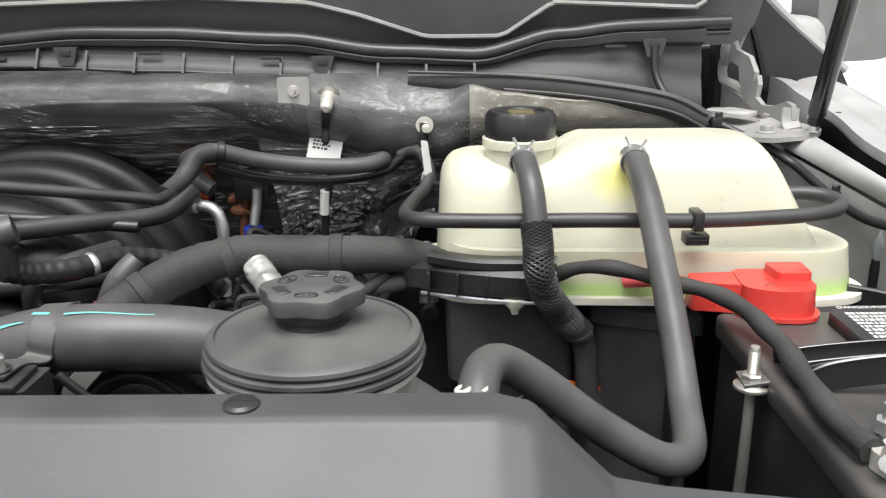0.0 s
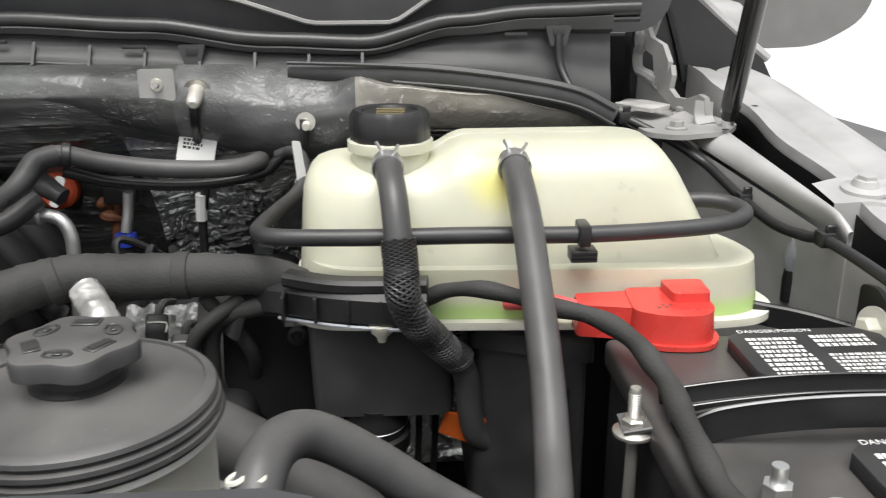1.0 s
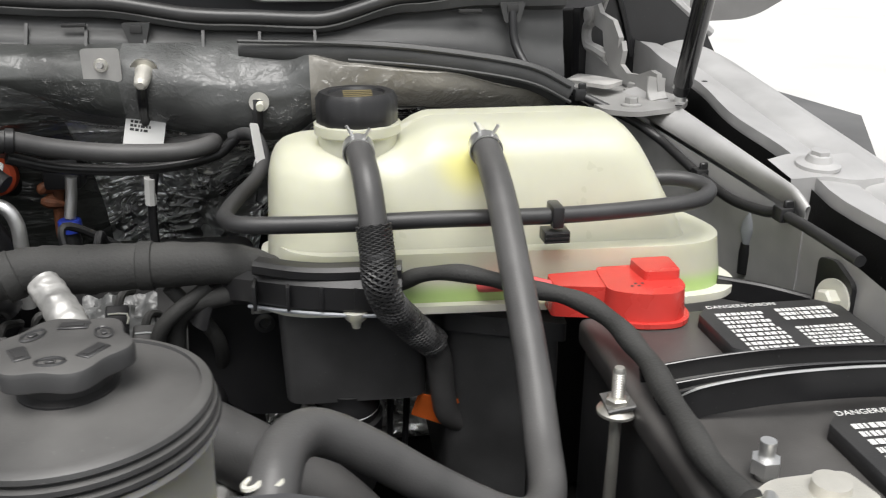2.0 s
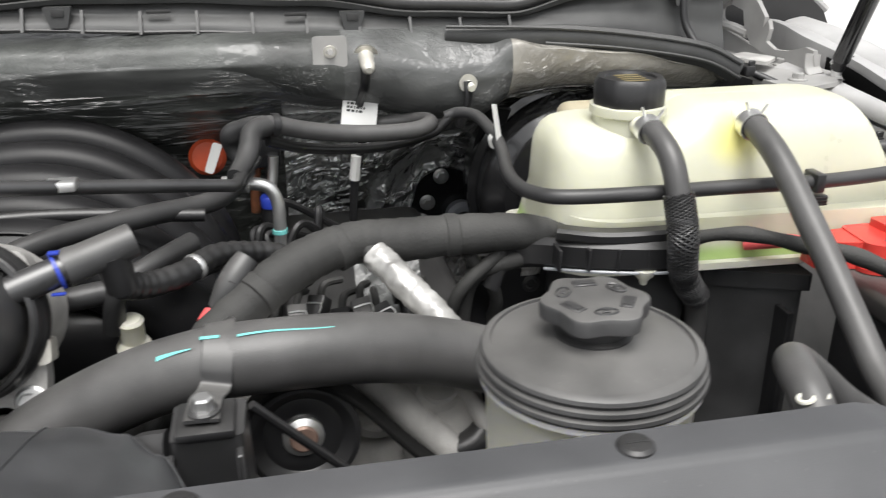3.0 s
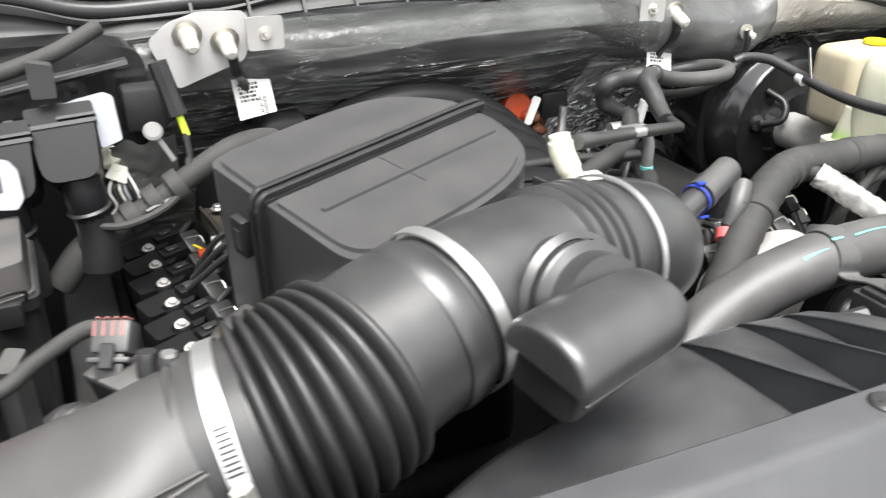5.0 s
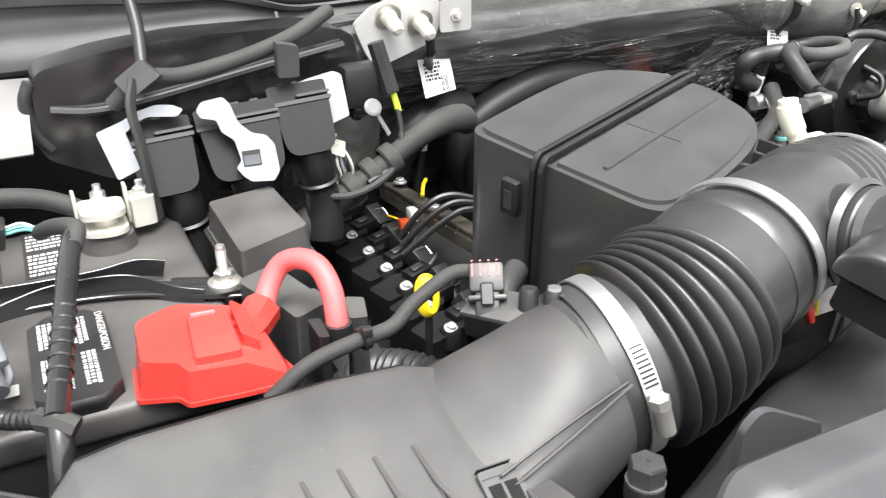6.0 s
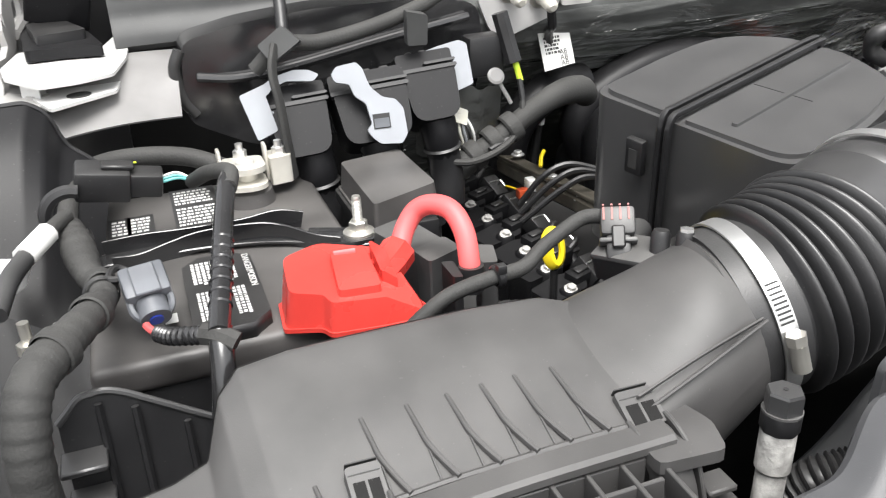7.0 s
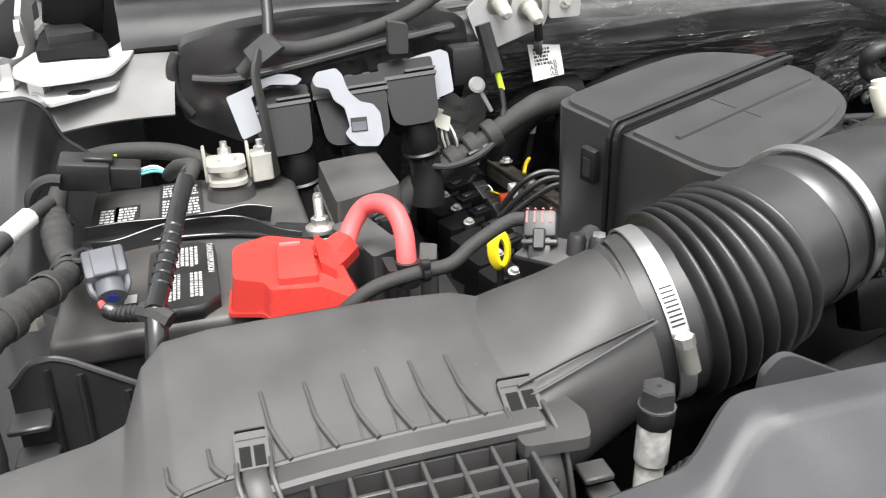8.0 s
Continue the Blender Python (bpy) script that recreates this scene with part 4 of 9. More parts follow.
def tank_hoses():
    a = thing("overflow_hose", (0.10, 0.70, 1.14), "dark rubber coolant hose with a braided sleeve hanging before the tank", "hose")
    p1 = [V(0.0645, 0.722, 1.310), V(0.066, 0.704, 1.309), V(0.069, 0.681, 1.297), V(0.0715, 0.666, 1.272), V(0.074, 0.654, 1.235), V(0.081, 0.664, 1.212),
          V(0.092, 0.680, 1.193), V(0.105, 0.692, 1.175), V(0.117, 0.700, 1.161)]
    part("hose", tube(p1, 0.0098, n=18, steps=8), HOSE_PALE, a)
    bm = bmesh.new()
    sl = spline([V(0.0716, 0.6655, 1.270), V(0.0732, 0.6590, 1.252)] + p1[4:], 14)
    sweep(bm, sl, lambda t: 0.0112 + 0.0004 * math.sin(t * 160), n=18, steps=1)
    sleeve = part("braided_sleeve", bm, RUNNER, a, "black braided sleeve")
    for s in (-1, 1):
        for k in range(11):
            strand, m = [], len(sl)
            side = None
            for i, p in enumerate(sl):
                d = (sl[min(i + 1, m - 1)] - sl[max(i - 1, 0)]).normalized()
                side = d.orthogonal().normalized() if side is None else (side - d * side.dot(d)).normalized()
                ang = s * i * 0.30 + k * 2 * math.pi / 11
                strand.append(p + (side * math.cos(ang) + d.cross(side) * math.sin(ang)) * 0.0116)
            part("strand", tube(strand, 0.0010, n=4, steps=1), HOSE, sleeve)
    part("lower_hose", tube([V(0.116, 0.699, 1.163), V(0.122, 0.705, 1.142), V(0.125, 0.709, 1.112), V(0.131, 0.715, 1.088), V(0.150, 0.725, 1.074), V(0.19, 0.74, 1.066)], 0.0100, n=16), HOSE_PALE, a)
    spring_clip(V(0.0652, 0.714, 1.310), (0, -1, -0.2), 0.0104, a)
    b = thing("return_hose", (0.15, 0.52, 1.14), "long grey rubber coolant hose bent below the tank and back", "hose")
    p2 = [V(0.157, 0.722, 1.310), V(0.1572, 0.704, 1.307), V(0.158, 0.680, 1.297), V(0.159, 0.655, 1.281), V(0.159, 0.620, 1.256), V(0.159, 0.592, 1.236), V(0.158, 0.556, 1.210), V(0.155, 0.520, 1.187),
          V(0.150, 0.488, 1.176), V(0.138, 0.470, 1.176), V(0.119, 0.463, 1.184), V(0.084, 0.460, 1.208), V(0.055, 0.453, 1.234), V(0.037, 0.446, 1.249), V(0.027, 0.437, 1.256), V(0.020, 0.423, 1.259),
          V(0.0165, 0.408, 1.257), V(0.0150, 0.395, 1.249)]
    part("hose", tube(p2, 0.0105, n=20, steps=8), HOSE_PALE, b)
    spring_clip(V(0.157, 0.714, 1.309), (0, -1, -0.2), 0.0112, b)
    for dx in (-0.005, 0.003):
        part("clamp_ear", tube([V(0.0135 + dx + 0.0034 * math.cos(a), 0.3985 + 0.0034 * math.sin(a), 1.2600 + 0.001 * math.cos(a)) for a in np.linspace(0, 2 * math.pi, 10)[:-1]], 0.0013, n=6, steps=2, closed=True), NATURAL, b, "pale clamp ear")
    c = thing("vacuum_tube", (0.1, 0.70, 1.24), "thin black tube looped round the front of the coolant tank", "tube")
    p3 = [V(-0.050, 0.968, 1.266), V(-0.037, 0.962, 1.271), V(-0.023, 0.937, 1.272), V(-0.015, 0.895, 1.262), V(-0.019, 0.850, 1.256), V(-0.029, 0.800, 1.255), V(-0.034, 0.750, 1.258), V(-0.030, 0.712, 1.263),
          V(-0.012, 0.690, 1.266), V(0.05, 0.683, 1.2665), V(0.12, 0.683, 1.2665), V(0.203, 0.684, 1.265), V(0.27, 0.688, 1.266), V(0.312, 0.694, 1.268), V(0.330, 0.708, 1.271), V(0.325, 0.724, 1.274), V(0.306, 0.734, 1.275), V(0.28, 0.738, 1.272)]
    part("tube", tube(p3, 0.0062, n=14, steps=8), HOSE, c)
    part("paper_flag", prism(rounded([(-0.006, -0.020), (0.006, -0.020), (0.0055, 0.021), (-0.0045, 0.023)], 0.002, 2), -0.0004, 0.0004, frame_of((-0.0175, 0.878, 1.276), (0.60, 0.80, -0.05), (-0.20, 0.05, 0.97)), 0), WHITE, c, "white paper flag")
    part("flag_band", tube([V(-0.0155, 0.894, 1.2595), V(-0.0165, 0.884, 1.2575)], 0.0072, n=12, steps=2), WHITE, c, "white paper band")
    clip = part("clip", box((0.199, 0.674, 1.258), (0.2075, 0.694, 1.274), 0.0015), BLACK, c, "black tube clip")
    part("clip_foot", box((0.194, 0.676, 1.246), (0.213, 0.692, 1.255), 0.001), BLACK, clip)
    for k in range(3):
        part("clip_tooth", box((0.195, 0.6745, 1.247 + 0.003 * k), (0.212, 0.6765, 1.2482 + 0.003 * k), 0), BLACK, clip)


tank_hoses()


# ---- beside and below the tank ----
def tank_tray():
    ob = thing("harness_tray", (0.04, 0.70, 1.18), "black plastic harness tray clipped below the coolant tank", "tray")
    path = [V(-0.040, 0.750, 1.196), V(-0.020, 0.722, 1.208), V(0.02, 0.698, 1.211), V(0.065, 0.686, 1.211), V(0.092, 0.683, 1.212)]
    part("channel", ribbon(path, 0.020, 0.027), BLACK, ob, smooth=30)
    part("upper_rail", ribbon([V(-0.012, 0.708, 1.229), V(0.03, 0.694, 1.227), V(0.092, 0.685, 1.229)], 0.016, 0.011), BLACK, ob, smooth=30)
    for i in range(5):
        x = -0.015 + i * 0.024
        part("rib", box((x, 0.673 + 0.016 * (4 - i) / 4, 1.201), (x + 0.0025, 0.69 + 0.02 * (4 - i) / 4, 1.220), 0.0006), BLACK, ob)
    part("hook", tube([V(-0.030, 0.735, 1.205), V(-0.052, 0.735, 1.196), V(-0.062, 0.735, 1.172)], 0.010, n=8, flat=0.45), BLACK, ob)
    part("push_clip", turned([(0.010, 0), (0.008, -0.006), (0.004, -0.010), (0.003, -0.014)], (0.058, 0.684, 1.200), n=16), NATURAL, ob, "white push clip")
    part("lip", tube([p + V(0, -0.010, -0.0125) for p in path[1:]], 0.0015, n=6), LEVER, ob, "pale lower lip")


tank_tray()


def washer_bottle():
    ob = thing("vacuum_canister", (0.06, 0.78, 1.05), "black plastic canister hanging below the coolant tank", "canister")
    out = [(0.002, 0.705), (0.112, 0.703), (0.114, 0.82), (0.002, 0.83)]
    part("body", prism(rounded(out, 0.018, 6), 1.113, 1.190, None, 0.012, 4, inset=-0.04), DUSTY_LIT, ob)
    ax = (0.05, -0.12, 1)
    part("outlet", turned([(0.027, -0.07), (0.027, -0.012), (0.030, -0.010), (0.030, 0.004), (0.027, 0.006), (0.027, 0.020), (0.0255, 0.022), (0.0255, 0.034)], (0.048, 0.732, 1.085), ax, n=32), BLACK, ob, "ribbed rubber outlet")
    part("band", turned([(0.0272, 0.0), (0.0278, 0.0006), (0.0272, 0.0012)], (0.0485, 0.730, 1.098), ax, n=32, cap=False), STEEL, ob, "thin steel band")
    part("side_arm", prism(rounded([(0.014, 1.05), (0.024, 1.05), (0.027, 1.100), (0.020, 1.108), (0.014, 1.10)], 0.003, 2), -0.722, -0.714, XZ, 0.002), ALLOY, ob, "grey arm")
    for x, y in ((0.086, 0.74), (0.100, 0.745)):
        part("rod", tube([V(x, y, 1.115), V(x - 0.002, y, 1.06), V(x - 0.006, y + 0.01, 1.0)], 0.0028, n=8), BLACK, ob, "thin black rod")
    sh = thing("splash_shield", (-0.03, 0.765, 1.07), "black sheet splash shield with a grommet below the tray", "shield")
    part("sheet", prism(rounded([(-0.074, 1.188), (-0.078, 1.110), (-0.034, 1.072), (0.012, 1.070), (0.006, 1.188)], 0.012, 4), -0.770, -0.765, XZ, 0.0015), BLACK, sh)
    part("grommet", turned([(0.0075, 0), (0.0085, 0.002), (0.0050, 0.003), (0.0042, 0.0)], (-0.014, 0.765, 1.157), (0, -1, 0), n=20, cap=False), SATIN, sh, "round grommet")
    part("hole", turned([(0.0042, 0), (0.0042, 0.0006)], (-0.014, 0.765, 1.157), (0, -1, 0), n=16), INK, sh)
    part("foil_edge", sheet(lambda u, v: V(-0.024 + 0.018 * u, 0.763 - 0.004 * v, 1.166 + 0.022 * v) + V(0, 0.004 * noise.noise(V(u * 6, v * 6, 1)), 0), 12, 12), FOIL_BRIGHT, sh, "crumpled foil edge")
    bx = whole("relay_cover", prism(rounded([(0.128, 0.715), (0.212, 0.68), (0.216, 0.86), (0.128, 0.86)], 0.008), 1.0, 1.176, None, 0.005, inset=0.02), DUSTY_LIT,
               "black plastic cover standing beside the battery", "cover")
    part("rim", prism(rounded([(0.125, 0.712), (0.215, 0.677), (0.218, 0.75), (0.125, 0.76)], 0.006), 1.166, 1.181, None, 0.003), DUSTY_LIT, bx)
    part("rib", box((0.190, 0.67, 1.02), (0.196, 0.70, 1.15), 0.001), BLACK, bx)
    whole("orange_tag", prism([(-0.012, 0.018), (-0.018, -0.006), (0.010, -0.020), (0.004, -0.006), (0.022, 0.004), (0.020, 0.010)], -0.0005, 0.0005, frame_of((0.118, 0.716, 1.094), (1, -0.1, 0), (0, -0.3, 1)), 0), ORANGE,
          "orange plastic tag below the coolant hose", "tag")


washer_bottle()


def bar_rows(parent, m, x0, x1, y0, y1, rows, mat, seed, z=0.0, gap=0.35):
    """Lines of small print that cannot be read, as plain bars."""
    rng = random.Random(seed)
    h = (y1 - y0) / rows
    for k in range(rows):
        x = x0
        bm = bmesh.new()
        while x < x1 - 0.002:
            w = min(rng.uniform(0.0012, 0.0042), x1 - x)
            a = [V(x, y0 + k * h, z), V(x + w, y0 + k * h, z), V(x + w, y0 + k * h + h * (1 - gap), z), V(x, y0 + k * h + h * (1 - gap), z)]
            bm.faces.new([bm.verts.new(m @ p) for p in a])
            x += w + rng.uniform(0.0006, 0.0016)
        part("print_line", bm, mat, parent)


def battery(x0, x1, y0, y1, top, label, labels, flip):
    ob = thing("battery", ((x0 + x1) / 2, (y0 + y1) / 2, top - 0.2), label, "battery", "truck batteries")
    part("case", box((x0 + 0.004, y0 + 0.004, top - 0.2), (x1 - 0.004, y1 - 0.004, top - 0.016), 0.006), BLACK, ob)
    part("lid", box((x0, y0, top - 0.022), (x1, y1, top), 0.006, 3), SCUFFED, ob, "scuffed black lid")
    for (cx, cy, w, d), seed in zip(labels, (3, 8)):
        oct_ = [(-w / 2 + 0.012, -d / 2), (w / 2 - 0.012, -d / 2), (w / 2, -d / 2 + 0.012), (w / 2, d / 2 - 0.012), (w / 2 - 0.012, d / 2), (-w / 2 + 0.012, d / 2), (-w / 2, d / 2 - 0.012), (-w / 2, -d / 2 + 0.012)]
        vent = part("vent_cover", prism(oct_, top - 0.002, top + 0.010, Matrix.Translation((cx, cy, 0)), 0.002), BLACK, ob, "black vent cover with white warning print")
        m = Matrix.Translation((cx, cy, top + 0.0104)) @ (Matrix.Rotation(math.pi / 2, 4, "Z") if d > w else Matrix.Identity(4))
        L, W = max(w, d), min(w, d)
        if flip:
            m = m @ Matrix.Rotation(math.pi, 4, "Z")
        bar_rows(vent, m, -L / 2 + 0.010, -L * 0.08, -W / 2 + 0.006, W / 2 - 0.012, 9, INK_WHITE, seed)
        bar_rows(vent, m, L * 0.02, L / 2 - 0.010, -W / 2 + 0.006, -W * 0.02, 6, INK_WHITE, seed + 1)
        bar_rows(vent, m, L * 0.02, L / 2 - 0.012, W * 0.10, W / 2 - 0.010, 3, INK_WHITE, seed + 2, gap=0.3)
        text_on("DANGER/POISON", 0.0065, m @ Matrix.Translation((-L * 0.42, W / 2 - 0.0062, 0.0002)), vent)
    return ob


def text_on(words, size, m, parent, mat=None):
    cu = bpy.data.curves.new("lettering", "FONT")
    cu.body, cu.size, cu.extrude = words, size, 0.0001
    tmp = bpy.data.objects.new("lettering", cu)
    me = bpy.data.meshes.new_from_object(tmp)
    bpy.data.objects.remove(tmp)
    me.transform(m)
    bm = bmesh.new()
    bm.from_mesh(me)
    bpy.data.meshes.remove(me)
    bpy.data.curves.remove(cu)
    return part("lettering", bm, mat or INK_WHITE, parent)


def hold_down(stud, ends, label, sag):
    """The flat black bar across a battery, with its stud and nut."""
    ob = thing("battery_hold_down", stud, label, "bracket", "battery hold-downs")
    a, b = Vector(ends[0]), Vector(ends[1])
    mid = [a.lerp(b, t) + V(0, 0, sag * math.sin(math.pi * t)) for t in (0, 0.12, 0.3, 0.5, 0.7, 0.88, 1)]
    part("bar", ribbon(mid, 0.022, 0.003), DUSTY_LIT, ob, "black pressed steel bar", smooth=30)
    for s in (-1, 1):
        off = V(0, 0.011 * s, 0)
        part("bar_flange", ribbon([p + off + V(0, 0, 0.006) for p in mid[1:]], 0.002, 0.014), GLOSS, ob, smooth=30)
    hold_stud(ob, Vector(stud))
    return ob


def hold_stud(ob, s):
    part("stud", turned([(0.0036, -0.10), (0.0036, 0.028), (0.003, 0.030)], s, n=14, wave=None), ZINC, ob, "threaded zinc stud")
    for k in range(14):
        part("thread", turned([(0.0035, 0), (0.0039, 0.0005), (0.0035, 0.0010)], s + V(0, 0, 0.0115 + k * 0.0011), n=12, cap=False), ZINC, ob)
    part("washer", turned([(0.012, 0.0), (0.012, 0.0018), (0.008, 0.0035)], s, n=24), ZINC, ob, "zinc flange washer")
    part("nut", turned([(0.0072, 0.0025), (0.0072, 0.0095), (0.006, 0.0105)], s, n=6), ZINC, ob, "zinc hex nut", smooth=20)


def right_battery():
    battery(0.215, 0.405, 0.345, 0.655, 1.198, "black truck battery with white warning print, beside the coolant tank",
            [(0.345, 0.600, 0.105, 0.075), (0.352, 0.452, 0.098, 0.085)], False)
    ob = hold_down((0.207, 0.545, 1.186), ((0.200, 0.548, 1.19), (0.41, 0.535, 1.203)), "black steel battery hold-down with a zinc stud, over the battery", 0.008)
    part("rod", tube([V(0.207, 0.545, 1.18), V(0.205, 0.547, 1.05), V(0.204, 0.548, 0.95)], 0.0032, n=10), ZINC, ob, "long hook rod")
    st = thing("battery_strap", (0.30, 0.50, 1.20), "black spring-steel strap bowed over the battery", "strap")
    part("strap", ribbon([V(0.225, 0.520, 1.198), V(0.245, 0.512, 1.210), V(0.29, 0.506, 1.218), V(0.35, 0.505, 1.218), V(0.41, 0.508, 1.21)], 0.0024, 0.020), BLACK, st, smooth=30)
    part("bright_edge", tube([V(0.228, 0.518, 1.208), V(0.246, 0.510, 1.2205), V(0.29, 0.504, 1.2285), V(0.35, 0.503, 1.2285), V(0.41, 0.506, 1.2205)], 0.0009, n=5), STEEL, st, "bright steel tube along the upper edge")
    cov = thing("terminal_cover", (0.26, 0.655, 1.20), "red plastic cover over the positive battery terminal", "terminal cover")
    part("arm", prism(rounded([(0.196, 0.655), (0.250, 0.643), (0.262, 0.660), (0.255, 0.682), (0.196, 0.678)], 0.004), 1.199, 1.2225, None, 0.004, 3, inset=0.03), RED, cov)
    part("hood", prism(rounded([(0.230, 0.640), (0.250, 0.628), (0.278, 0.626), (0.290, 0.640), (0.290, 0.685), (0.234, 0.685)], [0.008, 0.012, 0.012, 0.010, 0.006, 0.006], 5), 1.200, 1.2235, None, 0.006, 4, inset=0.04), RED, cov)
    part("skirt", prism(rounded([(0.228, 0.638), (0.249, 0.625), (0.280, 0.623), (0.293, 0.638), (0.293, 0.686), (0.232, 0.686)], [0.008, 0.012, 0.012, 0.010, 0.006, 0.006], 5), 1.199, 1.2025, None, 0.001), RED, cov)
    part("knob", prism(rounded([(0.262, 0.652), (0.289, 0.652), (0.291, 0.682), (0.260, 0.682)], 0.004, 3), 1.215, 1.2300, None, 0.004, 3, inset=0.03), RED, cov)
    for k in range(4):
        part("vent_hole", turned([(0.0012, 0), (0.0012, 0.0004)], (0.250 + 0.003 * (k % 2) + 0.002 * k, 0.645 + 0.004 * (k // 2), 1.2232), n=8), INK, cov)
    part("cable", tube([V(0.208, 0.664, 1.213), V(0.193, 0.666, 1.217), V(0.176, 0.672, 1.219), V(0.15, 0.69, 1.212)], 0.006, n=12), RED_RUBBER, cov, "pink-red cable")
    neg = thing("battery_terminal", (0.255, 0.44, 1.198), "bare lead battery terminal clamp with a steel bolt", "terminal")
    part("clamp", prism(rounded([(0.225, 0.425), (0.245, 0.438), (0.285, 0.44), (0.290, 0.415), (0.255, 0.405), (0.235, 0.395)], 0.006), 1.199, 1.210, None, 0.002), LEAD, neg)
    part("post", turned([(0.010, 0), (0.009, 0.018)], (0.268, 0.425, 1.198), n=24), LEAD, neg)
    part("bolt", turned([(0.004, 0), (0.004, 0.022)], (0.252, 0.455, 1.198), n=14), STEEL, neg)
    part("nut", turned([(0.0075, 0.004), (0.0075, 0.012)], (0.252, 0.455, 1.198), n=6), STEEL, neg, smooth=20)
    part("side_bolt", tube([V(0.240, 0.428, 1.206), V(0.226, 0.405, 1.212)], 0.005, n=10), STEEL, neg)
    lm = thing("battery_cable", (0.2, 0.6, 1.2), "black taped battery cable running from the tray to the terminal", "cable")
    part("cable", tube([V(0.090, 0.690, 1.216), V(0.105, 0.678, 1.227), V(0.127, 0.664, 1.233), V(0.150, 0.655, 1.231), V(0.175, 0.645, 1.226), V(0.196, 0.636, 1.224), V(0.212, 0.622, 1.221), V(0.222, 0.600, 1.218), V(0.227, 0.575, 1.214),
                         V(0.229, 0.550, 1.212), V(0.227, 0.520, 1.210), V(0.225, 0.485, 1.209), V(0.223, 0.455, 1.209), V(0.228, 0.425, 1.208)],
                        lambda t: 0.0056 + 0.0016 * min(1, t * 1.4) + 0.0006 * math.sin(t * 45), n=14, steps=8), TAPE, lm)
    rb = thing("fender_bracket", (0.41, 0.65, 1.17), "black bracket with a pale bolt on the fender apron", "bracket")
    part("arm", prism(rounded([(-0.02, -0.06), (0.025, -0.075), (0.025, 0.02), (0.0, 0.03), (-0.02, 0.026)], 0.006), -0.004, 0.004, frame_of((0.412, 0.655, 1.20), (0, -1, 0), (0, 0, 1)), 0.002), BLACK, rb)
    part("rail", ribbon([V(0.34, 0.70, 1.195), V(0.375, 0.69, 1.19), V(0.405, 0.675, 1.185)], 0.006, 0.018), BLACK, rb, smooth=30)
    part("washer", turned([(0.016, 0), (0.016, 0.002)], (0.405, 0.645, 1.203), (-1, -0.2, 0.1), n=28), NATURAL, rb, "pale washer")
    part("bolt", turned([(0.009, 0), (0.009, 0.008), (0.007, 0.010)], (0.404, 0.645, 1.203), (-1, -0.2, 0.1), n=6), NATURAL, rb, "pale bolt head", smooth=20)
    bl = thing("inspection_lamp", (0.405, 0.776, 1.19), "small clear bulb in a black socket hanging on the apron", "lamp")
    part("socket", turned([(0.0055, 0), (0.006, 0.02), (0.005, 0.028)], (0.404, 0.776, 1.172), n=16), BLACK, bl)
    part("bulb", turned([(0.004, 0), (0.007, 0.012), (0.006, 0.02), (0.002, 0.028), (0.002, 0.038)], (0.404, 0.776, 1.20), n=16), LEVER, bl, "clear grey bulb")


right_battery()


def fender_cable():
    ob = thing("release_cable", (0.39, 0.9, 1.26), "black cable clipped along the fender rail", "cable")
    pts = [V(0.245, 1.03, 1.378), V(0.247, 1.02, 1.345), V(0.262, 1.0, 1.318), V(0.29, 0.985, 1.306), V(0.320, 0.962, 1.292), V(0.350, 0.940, 1.278), V(0.368, 0.920, 1.266), V(0.376, 0.904, 1.259), V(0.386, 0.847, 1.244), V(0.391, 0.792, 1.237), V(0.397, 0.746, 1.240), V(0.400, 0.721, 1.245), V(0.402, 0.678, 1.245), V(0.403, 0.62, 1.243)]
    part("cable", tube(pts, 0.0046, n=12), BLACK, ob)
    for p in (V(0.3865, 0.846, 1.244), V(0.400, 0.719, 1.246), V(0.305, 0.972, 1.299)):
        clip = part("clip", box((p.x - 0.006, p.y - 0.007, p.z - 0.006), (p.x + 0.006, p.y + 0.007, p.z + 0.006), 0.0015), BLACK, ob)
        part("clip_tab", box((p.x - 0.002, p.y - 0.005, p.z + 0.004), (p.x + 0.006, p.y - 0.001, p.z + 0.012), 0.001, 1), BLACK, clip)
    w = whole("fender_bolt", turned([(0.018, 0), (0.018, 0.003), (0.011, 0.005), (0.009, 0.010), (0.007, 0.011)], (0.444, 0.752, 1.2745), (0, -0.12, 1), n=28), PAINT,
              "painted fender bolt with a round washer", "bolt")
    part("head", turned([(0.008, 0.008), (0.008, 0.014)], (0.444, 0.752, 1.2745), (0, -0.12, 1), n=6), PAINT, w, smooth=20)


fender_cable()


